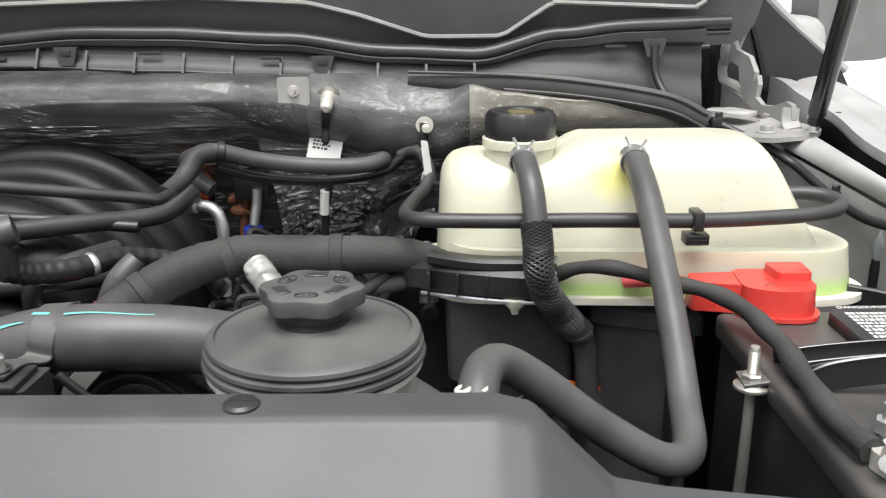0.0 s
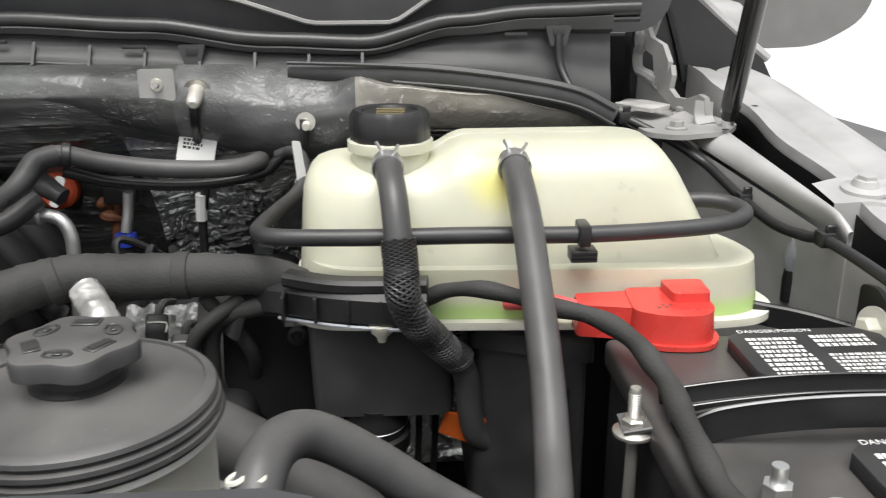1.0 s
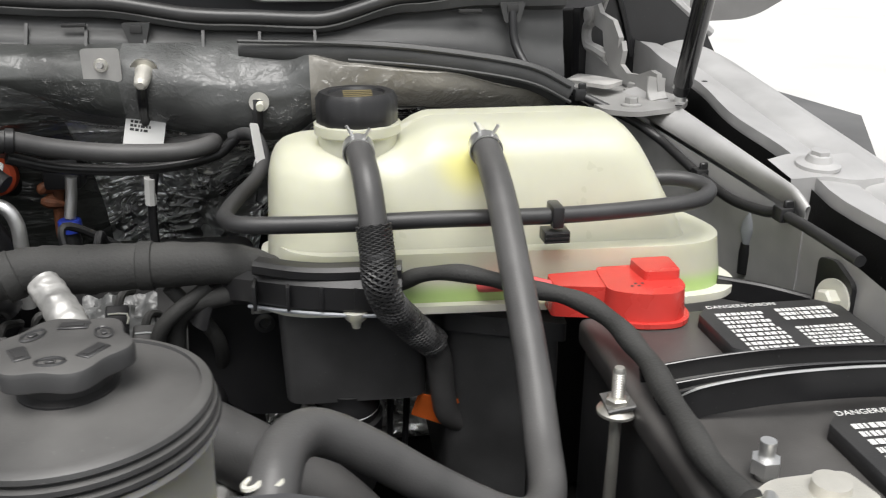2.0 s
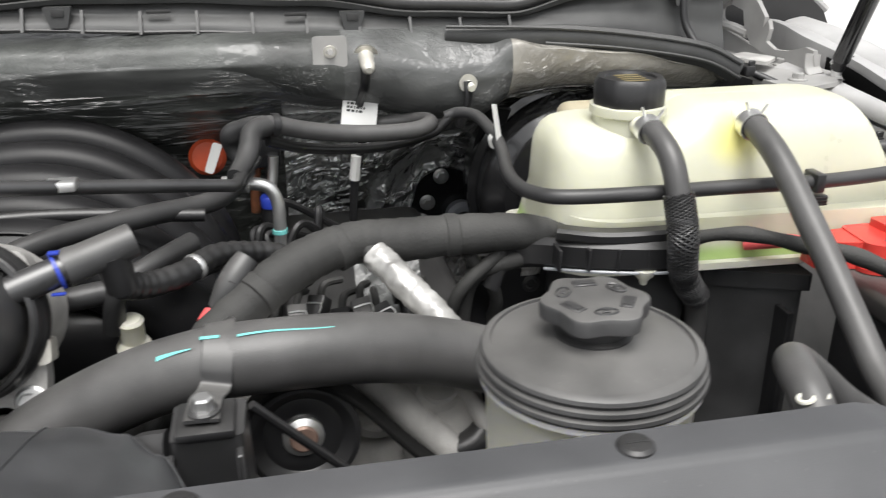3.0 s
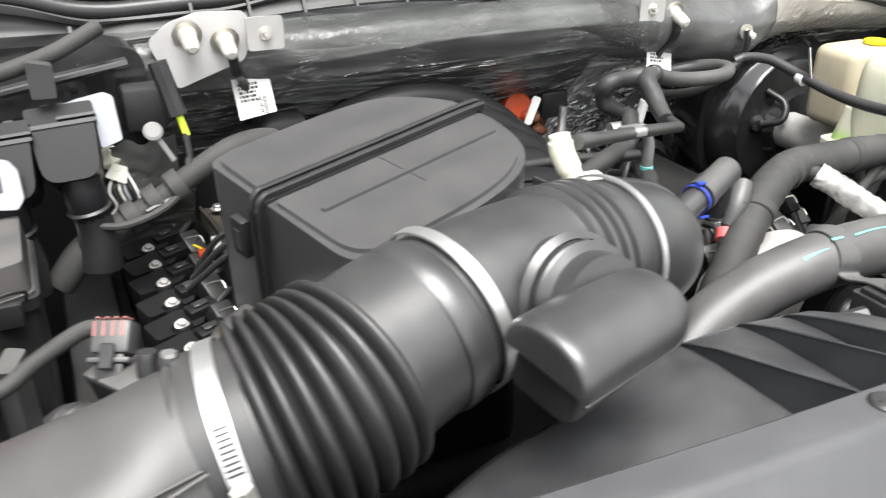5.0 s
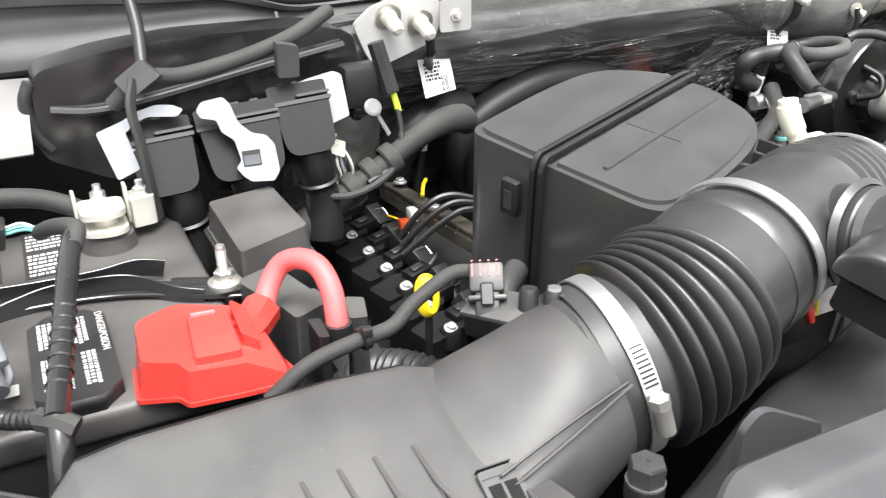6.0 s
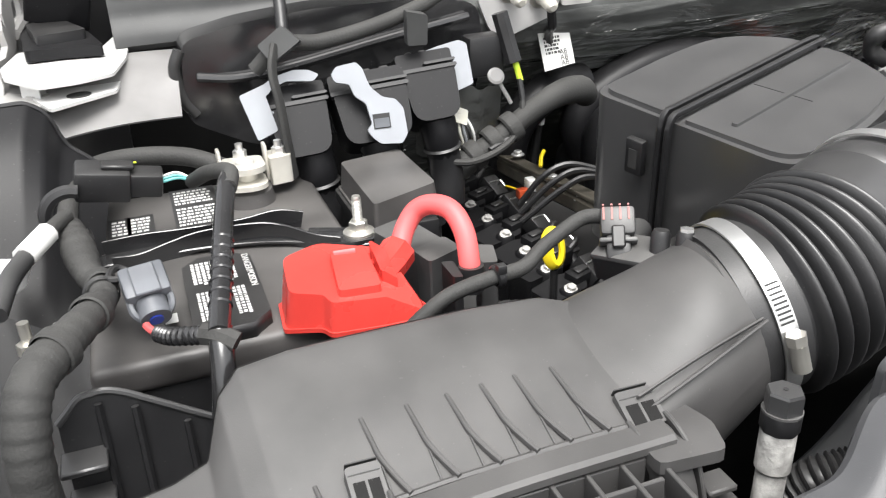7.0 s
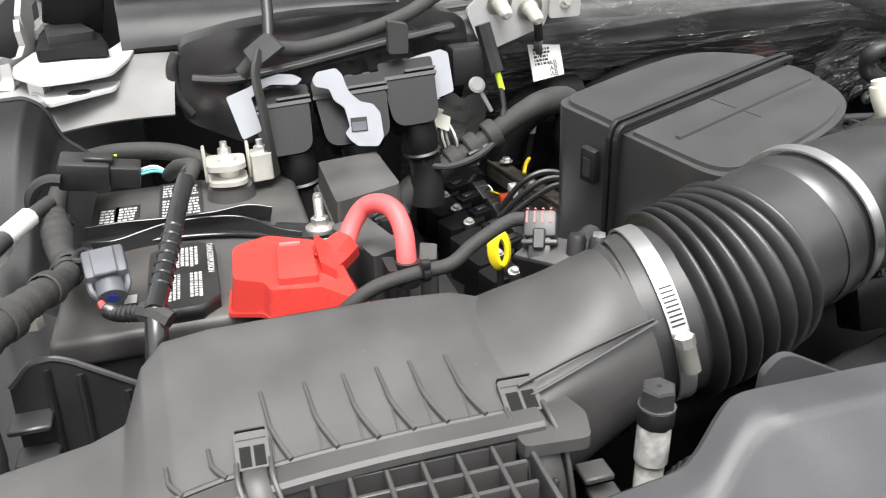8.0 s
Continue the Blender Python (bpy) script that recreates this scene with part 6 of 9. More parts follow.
def firewall_bits():
    for i, (x, y, z) in enumerate(((-0.169, 0.992, 1.336), (-0.640, 0.976, 1.352))):
        ob = thing("insulation_tab", (x, y, z), "square pale metal retaining tab on the firewall insulation", "tab", "insulation tabs")
        part("tab", prism(rounded([(-0.018, -0.016), (0.018, -0.016), (0.018, 0.016), (-0.018, 0.016)], 0.004, 3), 0.0, 0.0025, Matrix.Translation((x, y, z)) @ XZ, 0.0008), PRIMER, ob)
        part("pin", turned([(0.0035, 0), (0.003, 0.008)], (x, y - 0.002, z), (0, -1, 0.1), n=10), PRIMER, ob)
        part("collar", turned([(0.007, 0), (0.006, 0.002)], (x, y - 0.0025, z), (0, -1, 0), n=16), ZINC, ob)
    for i, (x, y, z) in enumerate(((-0.131, 0.990, 1.325), (-0.678, 0.972, 1.345), (-0.712, 0.974, 1.353))):
        ob = thing("ground_stud", (x, y, z), "pale round-headed ground stud on the firewall", "stud", "ground studs")
        part("shank", turned([(0.009, -0.02), (0.009, -0.006), (0.0075, 0.0), (0.0075, 0.008), (0.0065, 0.017), (0.0035, 0.020)], (x, y, z), (0, -1, -0.35), n=24), LEAD, ob)
        part("washer", turned([(0.014, -0.010), (0.014, -0.007)], (x, y, z), (0, -1, -0.35), n=24), ZINC, ob)
    s2 = thing("ground_strap", (-0.025, 1.0, 1.29), "bolted ground lug with a black strap on the firewall", "ground strap")
    part("lug", turned([(0.010, 0), (0.010, 0.003)], (-0.0215, 0.9865, 1.2970), (0, -1, 0.1), n=20), ZINC, s2)
    part("stud", tube([V(-0.0215, 0.987, 1.2975), V(-0.020, 0.972, 1.294)], 0.004, n=10), NATURAL, s2)
    part("strap", tube([V(-0.0225, 0.982, 1.300), V(-0.0225, 0.979, 1.288), V(-0.024, 0.980, 1.272), V(-0.030, 0.985, 1.25)], 0.006, n=8, flat=0.6), BLACK, s2)
    for i, (x, y, z, rot, pts) in enumerate(((-0.139, 1.016, 1.269, -10, [(-0.133, 0.985, 1.318), (-0.134, 0.988, 1.300), (-0.138, 1.010, 1.275)]),
                                             (-0.653, 1.012, 1.281, 2, [(-0.676, 0.962, 1.336), (-0.672, 0.968, 1.318), (-0.662, 0.995, 1.302)]))):
        ob = thing("cable_tag", (x, y, z), "white printed paper tag on a black ground cable", "tag", "white cable tags")
        m = frame_of((x, y - (0.018 if x < -0.5 else 0.010), z + (0.005 if x < -0.5 else 0.001)), (math.cos(radians(rot)), 0.08 * (x < -0.5), math.sin(radians(rot))), (0, 0.35, 1))
        paper = part("paper", prism([(-0.019, -0.021), (0.020, -0.018), (0.020, 0.020), (-0.019, 0.021)], -0.0003, 0.0003, m, 0), WHITE, ob)
        bar_rows(paper, m, -0.014, 0.006, -0.004, 0.016, 5, INK, 20 + i, z=0.0006)
        for k in range(3):
            if i:
                text_on("AB", 0.008, m @ Matrix.Translation((0.003, -0.006 - 0.006 * k, 0.0006)), paper, INK)
        part("cable", tube(pts + [(x + 0.004, y + 0.003, z - 0.03), (x - 0.006, y + 0.01, z - 0.085), (x - 0.010, y + 0.02, z - 0.14)], 0.005, n=8), BLACK, ob, "thin black cable")
        part("sleeve", tube([(x - 0.004, y + 0.004, z - 0.055), (x - 0.007, y + 0.009, z - 0.085)], 0.0062, n=8), WHITE, ob, "white tape flag")
    pl = whole("wiper_motor_plate", prism(rounded([(-0.748, 1.350), (-0.728, 1.366), (-0.699, 1.374), (-0.655, 1.372), (-0.650, 1.350), (-0.660, 1.326), (-0.709, 1.310), (-0.726, 1.304), (-0.737, 1.322)], 0.006), -0.992, -0.985, XZ, 0.003), PAINT,
               "pale painted plate on the firewall with two ground studs", "plate")


firewall_bits()


def heater_hoses():
    ob = thing("heater_hose", (-0.18, 0.93, 1.25), "grey rubber heater hose looping back in front of the firewall", "hose")
    part("hose", tube([V(-0.256, 0.862, 1.272), V(-0.253, 0.880, 1.283), V(-0.236, 0.895, 1.286), V(-0.205, 0.907, 1.276), V(-0.164, 0.919, 1.267), V(-0.12, 0.930, 1.262), V(-0.088, 0.940, 1.261), V(-0.070, 0.958, 1.262), V(-0.070, 0.985, 1.259), V(-0.088, 1.010, 1.253), V(-0.14, 1.026, 1.246)], lambda t: 0.0090 - 0.0006 * t, n=16), HOSE_PALE, ob)
    part("joint", tube([V(-0.270, 0.822, 1.259), V(-0.262, 0.845, 1.265), V(-0.257, 0.862, 1.273), V(-0.253, 0.880, 1.283), V(-0.240, 0.893, 1.286)], lambda t: 0.0080 + 0.0022 * min(1, t * 2), n=14), HOSE, ob, "thick rubber joint")
    part("tee", tube([V(-0.240, 0.898, 1.284), V(-0.262, 0.915, 1.279), V(-0.276, 0.925, 1.268), V(-0.270, 0.930, 1.250), V(-0.252, 0.925, 1.238)], lambda t: 0.0098 + 0.0008 * math.sin(t * 18), n=14), HOSE, ob, "dark rubber elbow")
    part("pinch_clamp", turned([(0.0102, -0.004), (0.0112, -0.003), (0.0112, 0.003), (0.0102, 0.004)], V(-0.232, 0.897, 1.285), (1, 0.3, -0.15), n=24, cap=False), BLACK, ob, "black pinch clamp")
    part("under_hose", tube([V(-0.24, 0.905, 1.268), V(-0.20, 0.925, 1.252), V(-0.13, 0.945, 1.243), V(-0.07, 0.965, 1.248), V(-0.045, 0.966, 1.266)], 0.0055, n=10), BLACK, ob)
    v = thing("vent_line", (-0.38, 0.76, 1.27), "black plastic vent line from a white quick connector", "pipe")
    part("pipe", tube([V(-0.489, 0.655, 1.318), V(-0.44, 0.687, 1.305), V(-0.38, 0.727, 1.289), V(-0.32, 0.766, 1.273), V(-0.281, 0.792, 1.262), V(-0.270, 0.803, 1.258), V(-0.266, 0.822, 1.259), V(-0.262, 0.846, 1.266)], 0.0056, n=14), SATIN, v)
    part("corrugation", tube([V(-0.492, 0.653, 1.319), V(-0.468, 0.669, 1.3125)], lambda t: 0.0060 + 0.0005 * math.sin(t * 50), n=14, steps=24), SATIN, v)
    q = part("quick_connector", tube([V(-0.506, 0.655, 1.326), V(-0.504, 0.652, 1.312), V(-0.497, 0.646, 1.294), V(-0.494, 0.642, 1.286)], lambda t: (0.0078 if t < 0.12 else 0.0092) if t < 0.55 else 0.0078, n=20, steps=10), NATURAL, v, "white quick connector")
    part("collar", turned([(0.0105, 0), (0.0118, 0.002), (0.0105, 0.005)], (-0.494, 0.642, 1.287), (-0.3, 0.3, 1), n=20), NATURAL, q)
    part("latch", box((-0.498, 0.630, 1.287), (-0.482, 0.640, 1.301), 0.002), NATURAL, q)
    part("stub", turned([(0.016, -0.012), (0.016, 0.0), (0.011, 0.004)], (-0.492, 0.638, 1.277), (-0.2, 0.3, 1), n=20), BLACK, v)
    for x, y, z in ((-0.389, 0.722, 1.301),):
        part("clip", box((x - 0.011, y - 0.008, z - 0.012), (x + 0.011, y + 0.008, z - 0.004), 0.002), STEEL, v, "bright clip")
    for pts, r, lab in (([V(-0.47, 0.725, 1.225), V(-0.417, 0.763, 1.235), V(-0.35, 0.810, 1.233), V(-0.29, 0.854, 1.229), V(-0.262, 0.892, 1.244)], 0.0095, "dark vacuum hose crossing the manifold"),
                        ([V(-0.47, 0.74, 1.18), V(-0.40, 0.735, 1.195), V(-0.33, 0.76, 1.195), V(-0.295, 0.80, 1.19)], 0.010, "dark rubber hose crossing the manifold"),
                        ([V(-0.375, 0.745, 1.16), V(-0.365, 0.735, 1.20), V(-0.34, 0.75, 1.212), V(-0.31, 0.79, 1.214)], 0.009, "dark hose rising beside the manifold")):
        whole("vacuum_hose", tube(pts, r, n=12), HOSE, lab, "hose", "vacuum hoses")
    st = thing("steel_pipe", (-0.26, 0.98, 1.18), "bent bright steel pipe with a ferrule beside the manifold", "pipe")
    part("pipe", tube([V(-0.285, 0.894, 1.229), V(-0.262, 0.892, 1.230), V(-0.244, 0.890, 1.226), V(-0.236, 0.889, 1.212), V(-0.235, 0.888, 1.19), V(-0.238, 0.888, 1.13)], 0.0064, n=14), STEEL, st)
    part("ferrule", tube([V(-0.286, 0.894, 1.229), V(-0.262, 0.892, 1.230)], 0.0088, n=16, steps=3), STEEL, st)
    part("ferrule_lip", turned([(0.0064, -0.002), (0.0098, 0), (0.0064, 0.002)], V(-0.262, 0.892, 1.230), (1, -0.1, 0), n=20, cap=False), STEEL, st)
    part("band", turned([(0.0075, 0), (0.0075, 0.004)], (-0.2355, 0.888, 1.178), n=14), CYAN, st, "pale green band")
    sn = thing("blue_sensor", (-0.243, 1.06, 1.12), "bright steel valve stem with a blue collar beside the firewall", "sensor")
    part("stem", tube([V(-0.236, 1.068, 1.205), V(-0.238, 1.066, 1.185), V(-0.242, 1.062, 1.160)], 0.0062, n=12), STEEL, sn)
    part("body", turned([(0.011, 0), (0.0115, 0.02), (0.009, 0.033)], (-0.244, 1.062, 1.113), n=16), BLACK, sn)
    part("collar", turned([(0.012, 0), (0.0125, 0.004), (0.0125, 0.012), (0.011, 0.014)], (-0.243, 1.062, 1.145), n=24), BLUE, sn, "blue collar")
    oc = thing("oil_filler", (-0.309, 1.060, 1.200), "orange-red cap with a white tag beside the firewall", "cap")
    part("cap", turned([(0.020, 0), (0.021, 0.004), (0.021, 0.016), (0.017, 0.020)], (-0.310, 1.072, 1.209), (0.05, -1, 0.2), n=32), RUST, oc)
    part("knob", turned([(0.007, 0), (0.0065, 0.010), (0.004, 0.012)], (-0.304, 1.050, 1.205), (0.1, -1, 0.2), n=16), RUST, oc)
    part("neck", tube([V(-0.310, 1.110, 1.190), V(-0.310, 1.075, 1.207)], 0.016, n=16, steps=3), BLACK, oc)
    part("white_tag", prism(rounded([(-0.005, -0.018), (0.005, -0.018), (0.006, 0.018), (-0.005, 0.018)], 0.003, 2), -0.001, 0.001, frame_of((-0.302, 1.036, 1.216), (0.93, -0.1, -0.35), (0.35, 0, 0.93)), 0), WHITE, oc, "white paper tag")
    part("connector", box((-0.267, 1.070, 1.190), (-0.227, 1.100, 1.225), 0.004), BLACK, oc)
    cr = thing("corroded_fitting", (-0.262, 1.09, 1.15), "corroded brown wire fitting beside the orange cap", "fitting")
    part("coil", tube([V(-0.262 + 0.012 * math.sin(k * 2.1), 1.085 + 0.008 * math.cos(k * 1.7), 1.165 + 0.005 * k + 0.004 * math.sin(k * 3.3)) for k in range(9)], lambda t: 0.0045 + 0.0018 * math.sin(t * 40), n=8, steps=6), CORRODED, cr)
    part("stem", tube([V(-0.262, 1.09, 1.13), V(-0.260, 1.088, 1.165), V(-0.256, 1.086, 1.195)], 0.006, n=10), CORRODED, cr)
    rng = random.Random(5)
    for k in range(7):
        x, y = -0.26 + 0.02 * (k % 4), 0.93 + 0.03 * (k // 3)
        whole("engine_wire", tube([V(x, y, 1.11), V(x + rng.uniform(-0.03, 0.03), y + 0.02, 1.14 + rng.uniform(0, 0.03)), V(x + rng.uniform(0, 0.07), y + 0.05, 1.12)], 0.0045, n=8), BLACK,
              "thin black wire beside the cylinder head", "wire", "engine wires")


heater_hoses()


def booster():
    ob = thing("brake_booster", (0.15, 1.1, 1.0), "glossy black brake booster on the firewall behind the tank", "brake booster")
    c, ax = V(0.131, 1.080, 1.142), (0, -1, 0)
    part("shell", turned([(0.122, -0.06), (0.128, -0.02), (0.131, 0.0), (0.131, 0.006), (0.122, 0.009), (0.119, 0.024), (0.110, 0.036), (0.098, 0.040), (0.094, 0.046), (0.082, 0.049), (0.056, 0.054), (0.050, 0.066), (0.026, 0.070)], c, ax, n=72), GLOSS, ob)
    part("cylinder", turned([(0.026, 0.06), (0.026, 0.16), (0.020, 0.165)], c + V(-0.02, 0, 0.0), ax, n=28), ALLOY, ob, "cast master cylinder")
    part("valve", turned([(0.017, 0), (0.018, 0.012), (0.013, 0.02), (0.008, 0.03)], (0.072, 1.048, 1.152), (-0.4, -1, 0), n=20), BLACK, ob, "grey-black check valve")
    part("valve_hose", tube([V(0.064, 1.018, 1.154), V(0.078, 0.995, 1.165), V(0.088, 1.005, 1.185), V(0.078, 1.030, 1.198)], 0.005, n=10), BLACK, ob)
    part("tab", tube([V(0.048, 1.068, 1.200), V(0.073, 1.048, 1.195)], 0.006, n=8, flat=0.5), NATURAL, ob, "pale plastic tab")
    part("mount_stud", turned([(0.007, 0), (0.007, 0.03)], (0.09, 1.075, 1.06), (0, -1, 0), n=12), BLACK, ob)
    br = thing("brake_fluid_reservoir", (0.06, 0.95, 1.2), "milky tan brake fluid reservoir with a yellow cap", "reservoir")
    part("bottle", box((0.066, 0.885, 1.180), (0.150, 0.955, 1.282), 0.014, 4), TAN, br)
    part("cap", turned([(0.015, 0), (0.015, 0.004), (0.012, 0.005)], (0.128, 0.912, 1.2835), n=28), YELLOW, br, "yellow cap")
    sp = thing("column_plate", (0.0, 1.22, 1.06), "black round steering column plate bolted to the firewall", "plate")
    m = Matrix.Translation((0.0, 1.222, 0.0)) @ XZ
    part("plate", prism(rounded([(-0.056, 1.025), (-0.052, 1.070), (-0.036, 1.118), (-0.004, 1.132), (0.030, 1.124), (0.052, 1.100), (0.056, 1.025)], 0.014, 5), 0.0, 0.010, m, 0.003), GLOSS, sp)
    for x, z in ((-0.006, 1.119), (-0.026, 1.081), (-0.035, 1.054)):
        hexbolt((x, 1.212, z), 0.0075, 0.008, (0, -1, 0), STEEL, sp, label="bright bolt")
    part("bearing", turned([(0.022, 0), (0.024, 0.018), (0.018, 0.022)], (0.022, 1.212, 1.060), (0, -1, 0), n=28), LEVER, sp, "grey bearing collar")
    part("shaft", tube([V(0.022, 1.20, 1.060), V(0.032, 1.13, 1.035), V(0.05, 1.0, 0.99)], 0.014, n=16, steps=4), BLACK, sp, "black steering shaft")
    wb = whole("firewall_bracket", ribbon([V(0.035, 1.06, 1.25), V(0.026, 1.10, 1.18), V(0.030, 1.13, 1.10), V(0.036, 1.15, 1.02)], 0.030, 0.004, (0, -1, 0.3)), BLACK, "dark bracket strip beside the booster", "bracket", smooth=20)


booster()


# ---- throttle body, intake duct, resonators ----
def duct():
    ob = thing("intake_duct", (-0.62, 0.56, 1.2), "satin black intake duct with steel band clamps and rubber bellows", "intake duct")
    A = [V(-0.82, 0.522, 1.229), V(-0.778, 0.518, 1.239), V(-0.735, 0.521, 1.249), V(-0.69, 0.537, 1.259), V(-0.65, 0.549, 1.266), V(-0.60, 0.561, 1.270), V(-0.55, 0.575, 1.268), V(-0.51, 0.588, 1.262)]
    dirn, mouth = (A[4] - A[2]).normalized(), V(1, -0.11, 0.24).normalized()
    bel = [p for p in spline(A, 24) if -0.772 <= p.x <= -0.706]
    n = len(bel)
    part("bellows", tube(bel, lambda t: 0.0510 + 0.0105 * abs(math.sin((t - 0.06) * math.pi * 7 / 0.91)) ** 0.75 if 0.06 < t < 0.97 else 0.053, n=48, steps=3), BELLOWS, ob, "ribbed black rubber bellows")
    part("cuff", tube([A[1] - mouth * 0.016, A[1] + mouth * 0.014], lambda t: 0.0535, n=48, steps=4), HOSE, ob, "rubber cuff")
    part("far_cuff", tube([p for p in spline(A, 24) if -0.709 <= p.x <= -0.672], lambda t: 0.0530 + 0.002 * (t < 0.12), n=48, steps=2), SATIN, ob, "smooth rubber cuff")
    part("middle_tube", tube([p for p in spline(A, 10) if -0.69 <= p.x <= -0.508], lambda t: 0.0505 - 0.001 * t, n=48, steps=2), SATIN, ob, "smooth black middle tube")
    part("collar", turned([(0.052, -0.02), (0.054, -0.016), (0.054, -0.004), (0.051, 0.0)], A[4] - dirn * 0.004, dirn, n=48, cap=False), SATIN, ob)
    d2 = (A[7] - A[5]).normalized()
    for k, s in enumerate((-0.006, 0.006, 0.016, 0.026)):
        part("tube_ridge", turned([(0.049, -0.004), (0.0535, -0.002), (0.0535, 0.002), (0.049, 0.004)], A[6] - d2 * (0.010 - s), d2, n=48, cap=False), SATIN, ob)
    for p, r, d in ((A[1], 0.0545, mouth), (A[4] + dirn * 0.004, 0.0535, dirn), (A[7] + d2 * 0.000, 0.0525, d2)):
        hw = 0.0052 if r > 0.054 else 0.0042 if r > 0.053 else 0.0024
        b = part("band_clamp", turned([(r, -hw), (r + 0.0015, -hw), (r + 0.0015, hw), (r, hw)], p, d, n=64, cap=False), STEEL, ob, "bright steel band clamp")
        q = Vector((0, 0, 1)).rotation_difference(d).to_matrix()
        if r > 0.054:
            up = V(0, -0.98, 0.18)
            up = (up - d * up.dot(d)).normalized()
            at = p + up * (r + 0.006)
            tang = up.cross(d)
            part("worm_housing", tube([at - tang * 0.013, at + tang * 0.003], 0.0050, n=12, steps=2), ZINC, b, "zinc worm housing")
            part("screw_head", tube([at + tang * 0.003, at + tang * 0.009], 0.0056, n=6, steps=2), ZINC, b, smooth=20)
            for k in range(9):
                a = 0.24 + k * 0.050
                e = up * math.cos(a) + tang * math.sin(a)
                f = d.cross(e)
                o = p + e * (r + 0.0019)
                bm = bmesh.new()
                vs = [bm.verts.new(o + d * sx * 0.004 + f * sy * 0.0006) for sx, sy in ((-1, -1), (1, -1), (1, 1), (-1, 1))]
                bm.faces.new(vs)
                part("band_slot", bm, INK, b)
    # elbow turning back into the throttle body
    rim, bore = V(-0.448, 0.638, 1.229), V(0.0, 0.93, -0.36).normalized()
    el = [A[7] - d2 * 0.010, V(-0.494, 0.593, 1.259), V(-0.474, 0.600, 1.252), V(-0.458, 0.612, 1.243), V(-0.450, 0.626, 1.235), rim]
    part("elbow", tube(el, lambda t: 0.0505 - 0.0035 * min(1, t * 2), n=56, steps=10), SATIN, ob, "glossy black elbow")
    part("elbow_rim", turned([(0.049, -0.016), (0.0530, -0.014), (0.0545, -0.010), (0.0525, -0.006), (0.0560, -0.002), (0.0565, 0.006), (0.053, 0.010)], rim, bore, n=64, cap=False), BLACK, ob, "ribbed rubber rim")
    part("elbow_bead", turned([(0.050, -0.022), (0.0525, -0.019), (0.050, -0.016)], rim, bore, n=64, cap=False), SATIN, ob)
    part("clamp_tail", ribbon([V(-0.487, 0.562, 1.222), V(-0.478, 0.560, 1.224), V(-0.468, 0.561, 1.226)], 0.007, 0.003, (0, -1, 0.3)), STEEL, ob, "bright clamp tail", smooth=30)
    tb = thing("throttle_body", (-0.44, 0.66, 1.13), "cast aluminium throttle body behind the black elbow", "throttle body")
    f = frame_of(rim + bore * 0.012, (1, 0, 0), (0, 0.36, 0.93))
    plan = [(-0.052, -0.066), (-0.032, -0.066), (-0.022, -0.060), (0.026, -0.060), (0.030, -0.070), (0.046, -0.066), (0.049, -0.045), (0.046, 0.030), (0.040, 0.045), (-0.050, 0.045), (-0.056, -0.05)]
    part("flange", prism(rounded(plan, 0.006, 3), -0.016, 0.002, f, 0.003), ALLOY, tb, "cast flange")
    part("barrel", turned([(0.050, 0), (0.052, 0.06)], rim + bore * 0.012, bore, n=40), ALLOY, tb)
    part("foot", box((-0.040, -0.092, -0.010), (0.022, -0.066, 0.012), 0.004, 2, f), ALLOY, tb, "cast foot")
    part("gusset", prism(rounded([(0.020, -0.088), (0.052, -0.066), (0.048, -0.058), (0.016, -0.072)], 0.003, 2), -0.006, 0.004, f, 0.002), ALLOY, tb)
    part("side_boss", prism(rounded([(0.046, -0.034), (0.055, -0.032), (0.055, -0.016), (0.046, -0.014)], 0.003, 2), -0.008, 0.010, f, 0.003), LEAD, tb, "pale side boss")
    for x, y in ((0.038, -0.058), (-0.042, -0.060)):
        hexbolt(f @ V(x, y, 0.002), 0.0075, 0.009, f.to_3x3() @ V(0, 0, 1), STEEL, tb, label="bright flange bolt")
    part("plug", box((-0.090, -0.105, -0.010), (-0.050, -0.062, 0.020), 0.003, 2, f), BLACK, tb, "black throttle plug")
    part("red_plug", box((-0.056, -0.092, 0.012), (-0.049, -0.062, 0.024), 0.002, 2, f), RED, tb, "red connector lock")
    part("yellow_wire", tube([f @ V(-0.044, -0.070, 0.012), f @ V(-0.036, -0.076, 0.014), f @ V(-0.034, -0.090, 0.010)], 0.002, n=6), YELLOW, tb)
    part("grey_wire", tube([f @ V(-0.060, -0.066, 0.016), f @ V(-0.064, -0.052, 0.016), f @ V(-0.075, -0.050, 0.010)], 0.0022, n=6), LEVER, tb)
    br = thing("breather_elbow", (-0.38, 0.64, 1.25), "black breather elbow with blue locking clips", "pipe")
    part("spout", tube([V(-0.432, 0.622, 1.246), V(-0.405, 0.632, 1.253), V(-0.362, 0.648, 1.264)], 0.0105, n=18), SATIN, br)
    part("joint", tube([V(-0.378, 0.642, 1.260), V(-0.335, 0.660, 1.270)], lambda t: 0.0122 + 0.0010 * (t < 0.2), n=18, steps=8), DUSTY_LIT, br)
    part("drop", tube([V(-0.350, 0.652, 1.264), V(-0.347, 0.655, 1.246), V(-0.346, 0.657, 1.236)], 0.0112, n=16), BLACK, br)
    part("blue_clip", turned([(0.0122, -0.0014), (0.0128, -0.0012), (0.0128, 0.0012), (0.0122, 0.0014)], (-0.382, 0.641, 1.259), (0.9, 0.35, 0.22), n=28, cap=False), BLUE, br, "blue locking clip")
    part("blue_tab", box((-0.3855, 0.629, 1.2462), (-0.3765, 0.632, 1.2480), 0.0006), BLUE, br, "blue tab")
